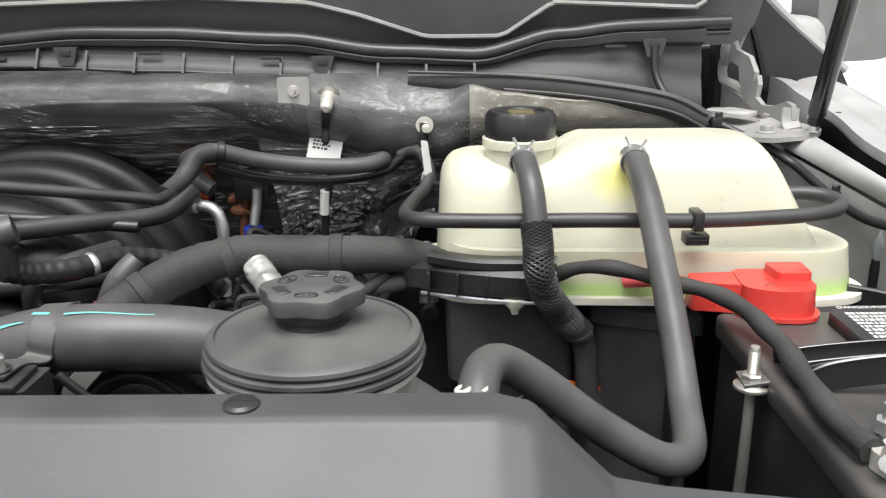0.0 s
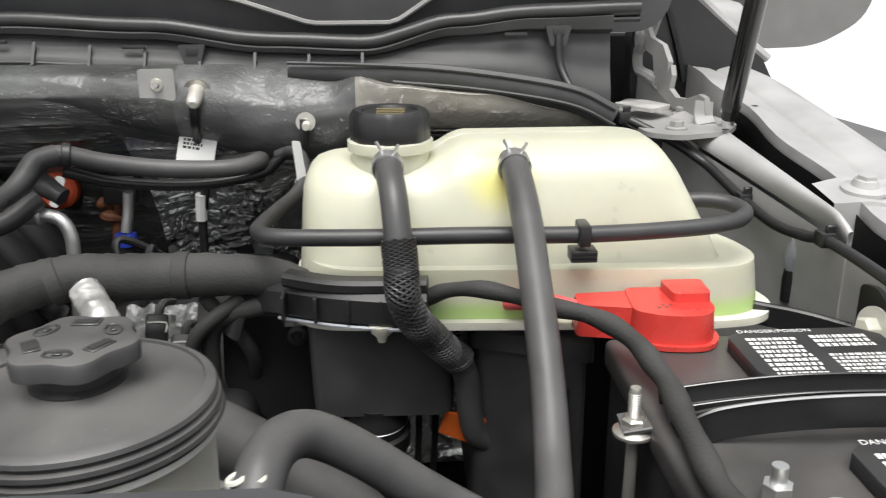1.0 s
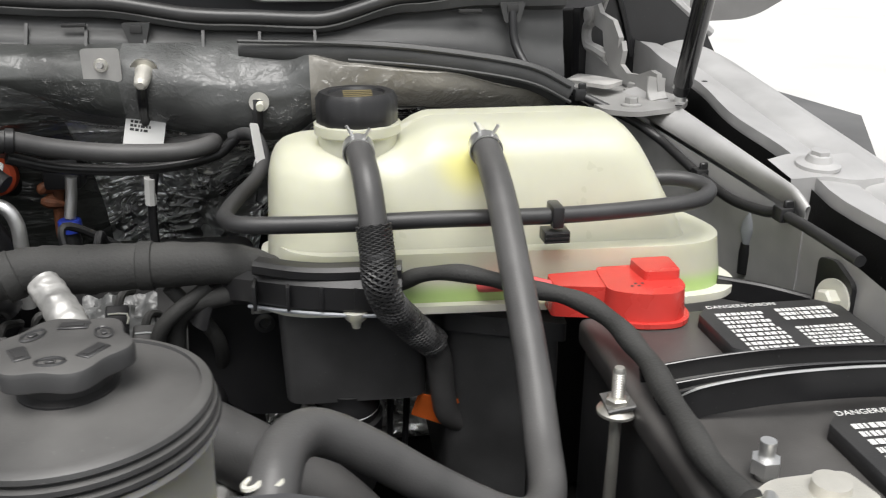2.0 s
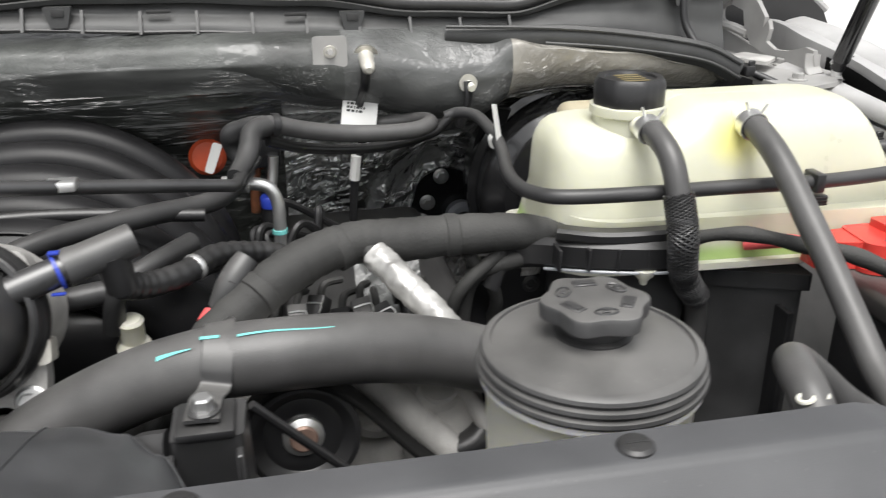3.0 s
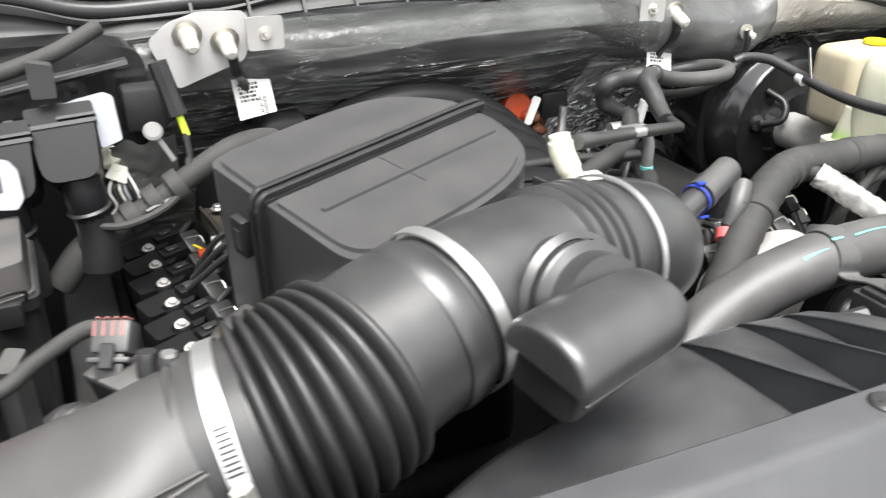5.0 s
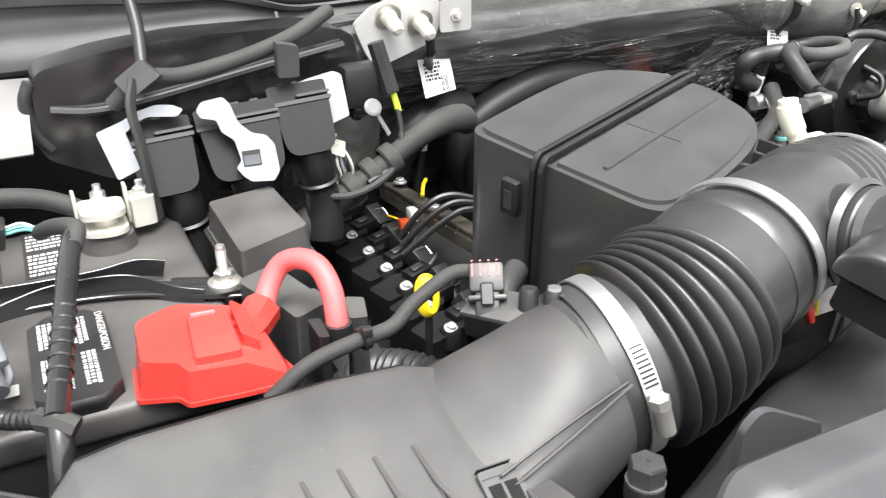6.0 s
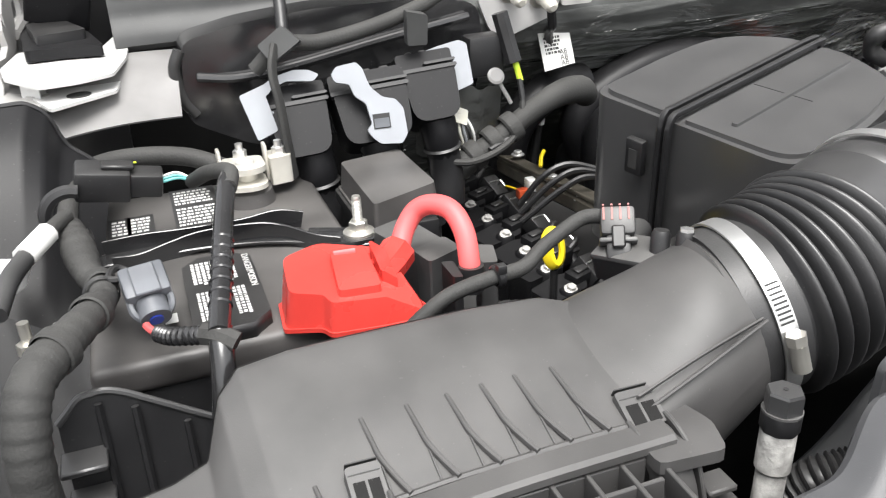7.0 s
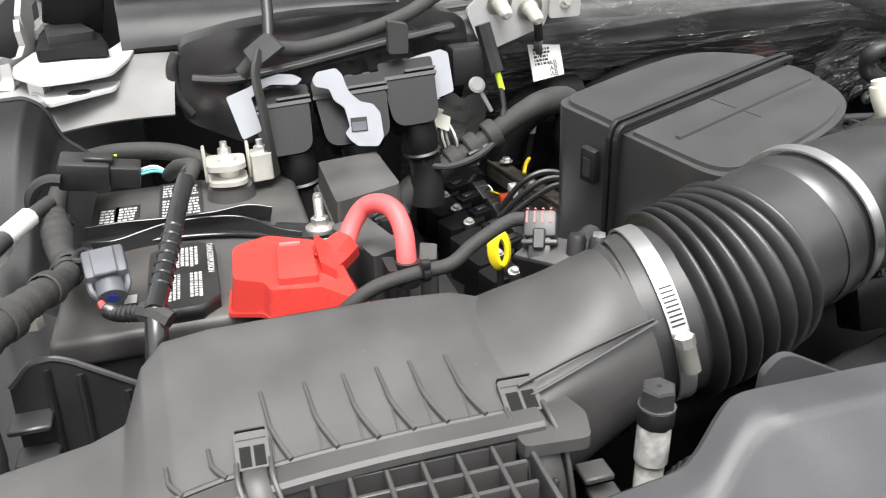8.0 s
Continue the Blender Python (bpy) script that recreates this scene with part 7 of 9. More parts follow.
    part("blue_tab", box((-0.3850, 0.636, 1.2722), (-0.3780, 0.641, 1.2742), 0.0006), BLUE, br, "blue tab")
    part("tail_hose", tube([V(-0.347, 0.656, 1.238), V(-0.333, 0.676, 1.228), V(-0.310, 0.70, 1.224), V(-0.288, 0.735, 1.222), V(-0.262, 0.760, 1.212), V(-0.235, 0.775, 1.200), V(-0.215, 0.79, 1.17)], lambda t: 0.0098 + 0.0004 * math.sin(t * 120), n=14, steps=16), BLACK, br, "dark rubber tail hose")
    part("hose_clip", turned([(0.0102, -0.003), (0.0112, 0), (0.0102, 0.003)], (-0.302, 0.712, 1.2235), (0.6, 0.7, 0.1), n=20, cap=False), STEEL, br, "steel hose clip")
    wc = thing("purge_connector", (-0.362, 0.748, 1.10), "pale nylon connector beside the throttle body", "connector")
    w = V(-0.362, 0.748, 1.142)
    part("body", turned([(0.0122, 0.0), (0.0128, 0.004), (0.0102, 0.007), (0.0102, 0.024), (0.0108, 0.026), (0.0085, 0.029)], w, (0.02, -0.2, 1), n=24), NATURAL, wc)
    part("collar", turned([(0.0142, -0.005), (0.0142, 0.001), (0.012, 0.002)], w, (0.02, -0.2, 1), n=24), NATURAL, wc)
    part("lower_tube", turned([(0.010, -0.06), (0.010, -0.034), (0.0125, -0.032), (0.0125, -0.014), (0.010, -0.004)], w, (0.02, -0.2, 1), n=20), BLACK, wc)
    cb = thing("sensor_cable", (-0.29, 0.69, 1.18), "black cable with a red tape ring beside the throttle body", "cable")
    part("cable", tube([V(-0.352, 0.61, 1.118), V(-0.325, 0.650, 1.152), V(-0.302, 0.683, 1.178), V(-0.288, 0.697, 1.193), V(-0.274, 0.700, 1.216)], lambda t: 0.0060 + 0.007 * max(0, t - 0.72), n=12), TAPE, cb)
    part("red_ring", tube([V(-0.297, 0.690, 1.184), V(-0.291, 0.697, 1.190)], 0.0082, n=12, steps=2), RED_RUBBER, cb, "red tape ring")
    part("boot", tube([V(-0.288, 0.697, 1.194), V(-0.276, 0.702, 1.212), V(-0.262, 0.712, 1.228)], lambda t: 0.0075 + 0.0035 * math.sin(t * 2.6), n=14), DUSTY_LIT, cb, "dusty rubber boot")


duct()


def side_resonator():
    ob = thing("duct_resonator", (-0.58, 0.46, 1.23), "black capsule-shaped resonator on the front of the intake duct", "resonator")
    u, back = V(0.0995, 0.030, 0.004).normalized(), V(-0.1, 0.9, 0.20)
    m = frame_of((-0.590, 0.471, 1.281), u, back)

    def shell(a, t):
        """A soft rounded box, sloping at the near end and domed at the far end."""
        if t < 0.10:
            x, k = -0.048, 0.86 * t / 0.10
        elif t < 0.22:
            q = (t - 0.10) / 0.12 * math.pi / 2
            x, k = -0.048 + 0.008 * (1 - math.cos(q)), 0.86 + 0.14 * math.sin(q)
        else:
            x = -0.040 + 0.098 * (t - 0.22) / 0.78
            k = math.sqrt(max(0.0, 1 - max(0.0, (t - 0.66) / 0.34) ** 2.6))
        ca, sa = math.cos(a), math.sin(a)
        e = 2.3 if sa > 0 else 3.2
        r = (abs(ca) ** e + abs(sa) ** e) ** (-1 / e)
        low = max(0.0, -sa)
        return m @ V(x + 0.012 * low * (1 - t), 0.0300 * r * ca * k * (1 - 0.15 * low), (0.024 if sa > 0 else 0.010) * r * sa * k)
    part("chamber", sheet(lambda q, t: shell(q * 2 * math.pi, t), 64, 48), SATIN, ob, smooth=60)
    part("base", prism(rounded([(-0.044, -0.021), (0.030, -0.018), (0.030, 0.024), (-0.044, 0.024)], 0.010, 4), -0.026, -0.005, m, 0.005, 3), BLACK, ob, "dark lower half")
    part("seam", tube([m @ V(-0.052 + 0.110 * t, -0.0287 * (1 if t < 0.6 else math.sqrt(max(0.0, 1 - ((t - 0.6) / 0.42) ** 3))), -0.003) for t in np.linspace(0.05, 0.99, 20)], 0.0012, n=6, steps=2), SATIN, ob, "moulded side seam")
    for p, r in ((V(-0.583, 0.512, 1.282), 0.0335),):
        ax = V(0.10, -0.80, 0.20)
        part("neck", turned([(r, -0.03), (r, 0.010), (r - 0.004, 0.014), (r - 0.005, 0.03)], p, ax, n=40), SATIN, ob)
        part("neck_ring", turned([(r + 0.001, -0.003), (r + 0.005, 0.001), (r + 0.001, 0.005)], p, ax, n=40, cap=False), SATIN, ob)
        part("neck_ring", turned([(r - 0.006, 0.010), (r + 0.001, 0.014), (r - 0.006, 0.018)], p, ax, n=40, cap=False), SATIN, ob)


side_resonator()


def resonator_box():
    ob = thing("resonator_box", (-0.625, 0.71, 1.18), "black two-piece resonator box with a raised seam over the intake manifold", "resonator")
    m = frame_of((-0.624, 0.7165, 1.3115), (0.192, 0.069, 0.019), (-0.335, 0.94, 0.10))
    half = [(-0.107, -0.108), (0.020, -0.107), (0.080, -0.082), (0.106, -0.030), (0.106, 0.030), (0.072, 0.076), (0.005, 0.082), (-0.098, 0.078)]
    rr = [0.030, 0.06, 0.045, 0.045, 0.04, 0.035, 0.03, 0.016]
    part("shell", prism(rounded(half, rr, 7), -0.135, -0.002, m, 0.006, 3, inset=0.0), SHEEN, ob, "satin black shell")
    front = [(-0.101, -0.102), (0.018, -0.101), (0.075, -0.078), (0.100, -0.030), (0.101, -0.008), (-0.098, -0.009)]
    part("lid_step", prism(rounded(front, [0.028, 0.055, 0.042, 0.02, 0.004, 0.004], 7), -0.006, 0.0015, m, 0.0025, 3), SHEEN, ob, "raised lid field")
    rear = [(-0.097, 0.008), (0.101, 0.009), (0.100, 0.028), (0.068, 0.071), (0.003, 0.077), (-0.093, 0.073)]
    part("lid_step", prism(rounded(rear, [0.004, 0.004, 0.035, 0.032, 0.03, 0.016], 7), -0.006, 0.0022, m, 0.0025, 3), SHEEN, ob, "raised lid field")
    for y, h in ((-0.0035, 0.0068), (0.0035, 0.0078)):
        part("seam_ridge", ribbon([m @ V(-0.1085, y, -0.13), m @ V(-0.1085, y, -0.02), m @ V(-0.1075, y, -0.003), m @ V(-0.103, y, h - 0.003), m @ V(-0.09, y, h - 0.0025), m @ V(0.0, y, h - 0.0025),
                                   m @ V(0.100, y, h - 0.0025), m @ V(0.107, y, -0.001), m @ V(0.109, y, -0.03)], 0.0045, 0.006, m.to_3x3() @ V(-0.7, 0, 0.7), 5), BLACK, ob, "welded seam flange", smooth=30)
    part("lid_rib", prism(rounded([(-0.084, -0.0445), (0.084, -0.0425), (0.084, -0.0385), (-0.084, -0.0395)], 0.0018, 2), 0.0008, 0.0040, m, 0.0012), SHEEN, ob, "raised rib")
    part("lid_line", box((-0.0078, -0.060, 0.0012), (-0.0073, -0.010, 0.0019), 0, 1, m), BLACK, ob, "fine mould line across the lid")
    c = part("catch", box((-0.1115, 0.016, -0.052), (-0.1045, 0.032, -0.022), 0.0015, 2, m), BLACK, ob, "side catch")
    part("catch_slot", box((-0.1122, 0.020, -0.046), (-0.1110, 0.028, -0.030), 0, 1, m), INK, c)
    for k in range(3):
        part("rib", box((0.03 + 0.024 * k, -0.136, -0.05), (0.0325 + 0.024 * k, -0.085, -0.018), 0.0008, 1, m), SHEEN, ob)
    part("ledge", box((0.0, -0.133, -0.055), (0.10, -0.100, -0.050), 0.001, 1, m), BLACK, ob)


resonator_box()


# ---- air cleaner ----
def air_cleaner():
    ob = thing("air_cleaner", (-1.0, 0.45, 1.15), "dark grey plastic air cleaner housing with ribbed lid and clips", "air cleaner")
    # lid: a crowned field that falls to the flange, with a stepped-down wing towards the fender
    back = [(-1.160, 0.500, 1.226), (-1.105, 0.503, 1.234), (-1.088, 0.508, 1.238), (-1.078, 0.530, 1.258), (-1.066, 0.540, 1.266), (-1.04, 0.543, 1.268), (-0.99, 0.543, 1.268), (-0.94, 0.543, 1.268), (-0.90, 0.540, 1.267), (-0.878, 0.533, 1.262)]
    front = [(-1.160, 0.438, 1.212), (-1.105, 0.439, 1.222), (-1.088, 0.439, 1.226), (-1.075, 0.439, 1.230), (-1.062, 0.439, 1.234), (-1.04, 0.439, 1.239), (-0.99, 0.439, 1.243), (-0.94, 0.439, 1.2445), (-0.90, 0.439, 1.2445), (-0.878, 0.439, 1.2425)]

    def chain(ps, u):
        k = u * (len(ps) - 1)
        i = min(int(k), len(ps) - 2)
        return Vector(ps[i]).lerp(Vector(ps[i + 1]), k - i)

    def lid(u, v):
        a, b = chain(back, u), chain(front, u)
        p = a.lerp(b, v)
        hump = max(0, min(1, (u - 0.25) / 0.2))
        p.z += 0.0035 * math.sin(min(1, v) ** 0.75 * math.pi) * (0.5 + 0.5 * hump)
        if v < 0.06:
            p.z -= 0.004 * (1 - v / 0.06) ** 2
        return p
    part("lid", solid(sheet(lid, 110, 40), 0.003), AIRBOX, ob, "smooth grained lid", smooth=60)
    part("back_wall", sheet(lambda u, v: lid(u, 0) + V(0, 0.003 + 0.006 * v, -0.10 * v), 60, 4), AIRBOX, ob)
    part("left_wall", sheet(lambda u, v: lid(0, u) + V(-0.001, 0, -0.08 * v), 8, 4), AIRBOX, ob)
    for x, big in [(-1.128 + 0.0205 * k, False) for k in range(5)] + [(-1.018, True), (-0.996, True), (-0.975, True), (-0.957, True), (-0.9385, True), (-0.919, True)]:
        v0, v1 = (0.56, 0.99) if big else (0.80, 0.99)
        u = min(range(201), key=lambda q: abs(lid(q / 200, 0.8).x - x)) / 200
        run = [lid(min(1, u + 0.0015 * i), v0 + (v1 - v0) * i / 6) + V(0.0012 * max(0, i - 3) ** 1.4, 0, -0.0010 + 0.0006 * i) for i in range(7)]
        part("rib", ribbon(run, 0.0022, 0.0034, (0, 0, 1), 3), AIRBOX, ob, "thin moulded rib", smooth=30)
        if big:
            part("rib_line", ribbon([lid(min(1, u + 0.0045), v0 + (v1 - v0) * q) + V(0, 0, 0.0002) for q in (0.45, 0.7, 1.0)], 0.0010, 0.0016, (0, 0, 1), 3), AIRBOX, ob, smooth=30)
    foot_line = [lid(u, 0.99) + V(0, 0.001, 0.0008) for u in np.linspace(0.42, 0.99, 30)]
    part("lid_foot", tube(foot_line, 0.0016, n=6, steps=1), AIRBOX, ob, "rolled foot of the lid")
    # flange and lower grille
    part("flange", ribbon([V(-1.17, 0.430, 1.208), V(-1.10, 0.432, 1.221), V(-1.04, 0.432, 1.236), V(-0.97, 0.432, 1.2425), V(-0.885, 0.432, 1.2435)], 0.016, 0.008, (0, 0, 1)), AIRBOX, ob, "lid flange", smooth=30)
    part("lower_box", prism([(-1.16, 0.36), (-0.885, 0.36), (-0.885, 0.425), (-1.16, 0.425)], 1.05, 1.204, None, 0.004), BLACK, ob, "black lower housing")
    for k in range(16):
        x = -1.02 + k * 0.0088
        if k % 2 == 0:
            part("grille_bar", box((x, 0.369, 1.214), (x + 0.0026, 0.427, 1.2395), 0.0005, 1), AIRBOX, ob)
    for k in range(5):
        part("grille_rail", box((-1.03, 0.365 + 0.0150 * k, 1.218), (-0.90, 0.3675 + 0.0150 * k, 1.2385), 0.0005, 1), AIRBOX, ob)
    part("grille_shelf", box((-1.10, 0.363, 1.211), (-0.89, 0.428, 1.2165), 0.001, 1), BLACK, ob)
    for x, w, z in ((-1.0255, 0.0080, 1.2495), (-0.890, 0.0100, 1.2500)):
        f = frame_of((x, 0.4475, z - 0.0015), (1, 0.0, -0.02), (0, 0.90, 0.43))
        cl = part("clip", prism(rounded([(-w, -0.010), (w, -0.010), (w, 0.010), (-w, 0.010)], 0.002, 2), -0.006, 0.0015, f, 0.001), AIRBOX, ob, "over-centre lid clip")
        part("slot_line", box((-w * 0.9, 0.0112, -0.004), (w * 0.9, 0.0118, 0.0016), 0, 1, f), INK, cl)
        part("slot_line", box((-w * 0.9, 0.0055, 0.0012), (w * 0.9, 0.0060, 0.0018), 0, 1, f), INK, cl)
        for q in (-1, 1):
            part("clip_hole", box((q * w * 0.42 - w * 0.33, -0.0085, 0.0008), (q * w * 0.42 + w * 0.33, 0.002, 0.0019), 0, 1, f), DEEP, cl, "dark window")
            part("clip_cheek", ribbon([V(x + q * w, 0.442, z - 0.006), V(x + q * w, 0.430, z - 0.008), V(x + q * w + 0.003, 0.420, z - 0.020), V(x + q * w + 0.005, 0.413, z - 0.048)], 0.0025, 0.009, (0, -0.5, 1)), AIRBOX, cl, smooth=30)
        part("strap", ribbon([V(x, 0.442, z - 0.007), V(x, 0.431, z - 0.006), V(x + 0.002, 0.421, z - 0.014), V(x + 0.004, 0.414, z - 0.030), V(x + 0.006, 0.411, z - 0.055)], w * 1.5, 0.004, (0, -0.5, 1)), AIRBOX, cl, "curved clip strap", smooth=50)
        part("strap_slot", box((x + 0.0035, 0.4085, z - 0.040), (x + 0.0065, 0.4120, z - 0.026), 0.001, 1), INK, cl, "dark slot")
    for k in range(4):
        part("neck_fin", box((-0.862 + 0.004 * k, 0.425 - 0.006 * k, 1.20 - 0.012 * k), (-0.845 + 0.004 * k, 0.440 - 0.006 * k, 1.204 - 0.012 * k), 0.001, 1), AIRBOX, ob)
    # outlet neck up to the bellows
    def neck(t, a):
        """Rounded square at the lid, round at the rubber cuff."""
        c = V(-0.915, 0.487, 1.212).lerp(V(-0.786, 0.519, 1.2365), t)
        e = 2 + 1.4 * (1 - t) ** 1.5
        ca, sa = math.cos(a), math.sin(a)
        r = (abs(ca) ** e + abs(sa) ** e) ** (-1 / e)
        wide, high = 0.054 - 0.003 * t, 0.053 - 0.002 * t
        d = V(0.96, 0.29, 0.21).lerp(V(0.97, -0.106, 0.233), t ** 1.5).normalized()
        side = V(d.y, -d.x, 0).normalized()
        p = c + side * (wide * r * ca) + side.cross(d).normalized() * (-high * r * sa)
        k = max(0.0, min(1.0, (p.y - 0.441) / 0.094))
        roof = 1.2415 + 0.0215 * k + 0.0035 * math.sin((1 - k) ** 0.75 * math.pi) - 0.0005
        w = min(1.0, t * 1.25) ** 1.3
        return V(p.x, p.y, min(p.z, roof) * (1 - w) + p.z * w)
    part("outlet_neck", sheet(lambda u, v: neck(v, u * 2 * math.pi), 56, 14), AIRBOX, ob, "tapered outlet neck", smooth=60)
    d = V(1, -0.11, 0.24).normalized()
    part("neck_bead", turned([(0.050, -0.004), (0.054, 0), (0.050, 0.004)], V(-0.797, 0.520, 1.234), d, n=48, cap=False), AIRBOX, ob)
    part("neck_rib", ribbon([V(-0.890, 0.450, 1.2530), V(-0.850, 0.459, 1.2595), V(-0.803, 0.470, 1.2643)], 0.0012, 0.003, (0, -0.5, 1)), AIRBOX, ob)
    part("neck_rib", ribbon([V(-0.886, 0.446, 1.2480), V(-0.846, 0.456, 1.2555), V(-0.801, 0.469, 1.2632)], 0.0018, 0.003, (0, -0.7, 0.7)), AIRBOX, ob, "moulded edge line", smooth=30)
    part("neck_flange", prism(rounded([(-0.900, 0.462), (-0.868, 0.462), (-0.860, 0.432), (-0.866, 0.412), (-0.90, 0.415)], 0.004, 2), 1.236, 1.243, None, 0.002), AIRBOX, ob)
    sn = thing("airflow_sensor", (-0.83, 0.57, 1.26), "black airflow sensor plugged into the outlet neck", "sensor")
    m = frame_of((-0.826, 0.566, 1.268), (0.35, -0.85, 0.25), (-0.85, -0.30, 0.40))
    part("base", prism(rounded([(-0.022, -0.012), (0.026, -0.012), (0.026, 0.012), (-0.022, 0.012)], 0.004, 3), -0.016, 0.0, frame_of((-0.826, 0.562, 1.268), (0.45, -0.85, 0.12), (0.8, 0.45, 0.2)), 0.002), BLACK, sn)
    hm = frame_of((-0.827, 0.575, 1.272), (-0.25, -0.55, -0.70), (0.85, -0.45, 0.05))
    part("housing", box((-0.017, -0.0105, -0.003), (0.001, 0.0105, 0.012), 0.0025, 2, hm), DUSTY_LIT, sn, "grey-black connector shell")
    part("plug_neck", box((0.000, -0.0075, -0.001), (0.016, 0.0075, 0.010), 0.002, 2, hm), BLACK, sn)
    part("plug_collar", box((0.003, -0.0115, -0.003), (0.006, 0.0115, 0.0125), 0.001, 2, hm), DUSTY_LIT, sn)
    part("lock_tab", box((-0.004, -0.004, 0.0118), (0.010, 0.004, 0.0145), 0.001, 1, hm), BLACK, sn)
    part("foot_plate", box((-0.030, -0.015, -0.004), (0.032, 0.013, 0.001), 0.002, 2, frame_of((-0.820, 0.556, 1.271), (0.45, -0.85, 0.12), (0.8, 0.45, 0.2))), DUSTY_LIT, sn, "grey-black foot plate")
    for k in range(4):
        part("pin_slot", box((-0.016, -0.009 + 0.0050 * k, 0.0118), (-0.008, -0.0078 + 0.0050 * k, 0.0126), 0, 1, hm), PINK, sn, "pinkish seal")
        part("pin_slot", box((-0.0188, -0.009 + 0.0050 * k, 0.002), (-0.0178, -0.0078 + 0.0050 * k, 0.010), 0, 1, hm), PINK, sn, "pinkish seal")
    for p in (V(-0.815, 0.548, 1.268), V(-0.806, 0.536, 1.270)):
        part("post", turned([(0.006, -0.006), (0.006, 0.014), (0.0045, 0.017)], p, (0.1, 0.1, 1), n=16), BLACK, sn)
    part("screw", turned([(0.0042, 0.014), (0.0042, 0.019)], (-0.806, 0.536, 1.270), (0.1, 0.1, 1), n=6), STEEL, sn)
    part("cable", tube([V(-0.828, 0.586, 1.282), V(-0.842, 0.594, 1.280), V(-0.868, 0.592, 1.268), V(-0.886, 0.585, 1.260), V(-0.910, 0.580, 1.260), V(-0.94, 0.576, 1.256), V(-0.965, 0.575, 1.24)], 0.0048, n=10), TAPE, sn, "black taped cable")
    part("cable_tie", turned([(0.0058, -0.003), (0.0072, -0.002), (0.0072, 0.002), (0.0058, 0.003)], (-0.905, 0.581, 1.260), (1, 0.15, 0.1), n=16, cap=False), BLACK, sn, "ribbed cable tie")
    part("tie_head", box((-0.908, 0.573, 1.264), (-0.902, 0.579, 1.270), 0.001), BLACK, sn)


air_cleaner()


def filler_tube():
    ob = thing("refrigerant_port", (-0.830, 0.424, 1.10), "pale metal service port with a black hex cap", "service port")
    c, ax = V(-0.8225, 0.4277, 1.2305), V(0.055, 0.030, 1.0)
    part("pipe", turned([(0.0076, -0.13), (0.0076, -0.027), (0.0070, -0.0255), (0.0070, -0.022)], c, ax, n=24), FLAKED, ob, "flaking white pipe")
    part("sleeve", turned([(0.0080, -0.0245), (0.0089, -0.0235), (0.0089, -0.002), (0.0082, 0.0)], c, ax, n=28), FLAKED, ob, "flaking white sleeve")
    cap = part("cap", turned([(0.0090, -0.001), (0.0096, 0.0), (0.0096, 0.009), (0.0090, 0.0105)], c, ax, n=36, wave=lambda a, i: 1 + 0.025 * math.cos(a * 8)), BLACK, ob, "black ribbed cap")
    part("hex", turned([(0.0094, 0.0105), (0.0094, 0.0200), (0.0087, 0.0215)], c, ax, n=6), SATIN, cap, "hexagonal crown", smooth=20)
    part("hole", turned([(0.0013, 0.0210), (0.0013, 0.0219)], c, ax, n=10), INK, cap)
    part("washer", turned([(0.0099, 0.0092), (0.0099, 0.0105)], c, ax, n=36), HOSE_PALE, cap)
    whole("corrugated_hose", tube([V(-0.80, 0.45, 1.10), V(-0.80, 0.44, 1.15), V(-0.79, 0.43, 1.18), V(-0.77, 0.42, 1.19)], lambda t: 0.014 + 0.0012 * math.sin(t * 140), n=14, steps=30), BLACK, "black corrugated hose beside the service port", "hose")


filler_tube()


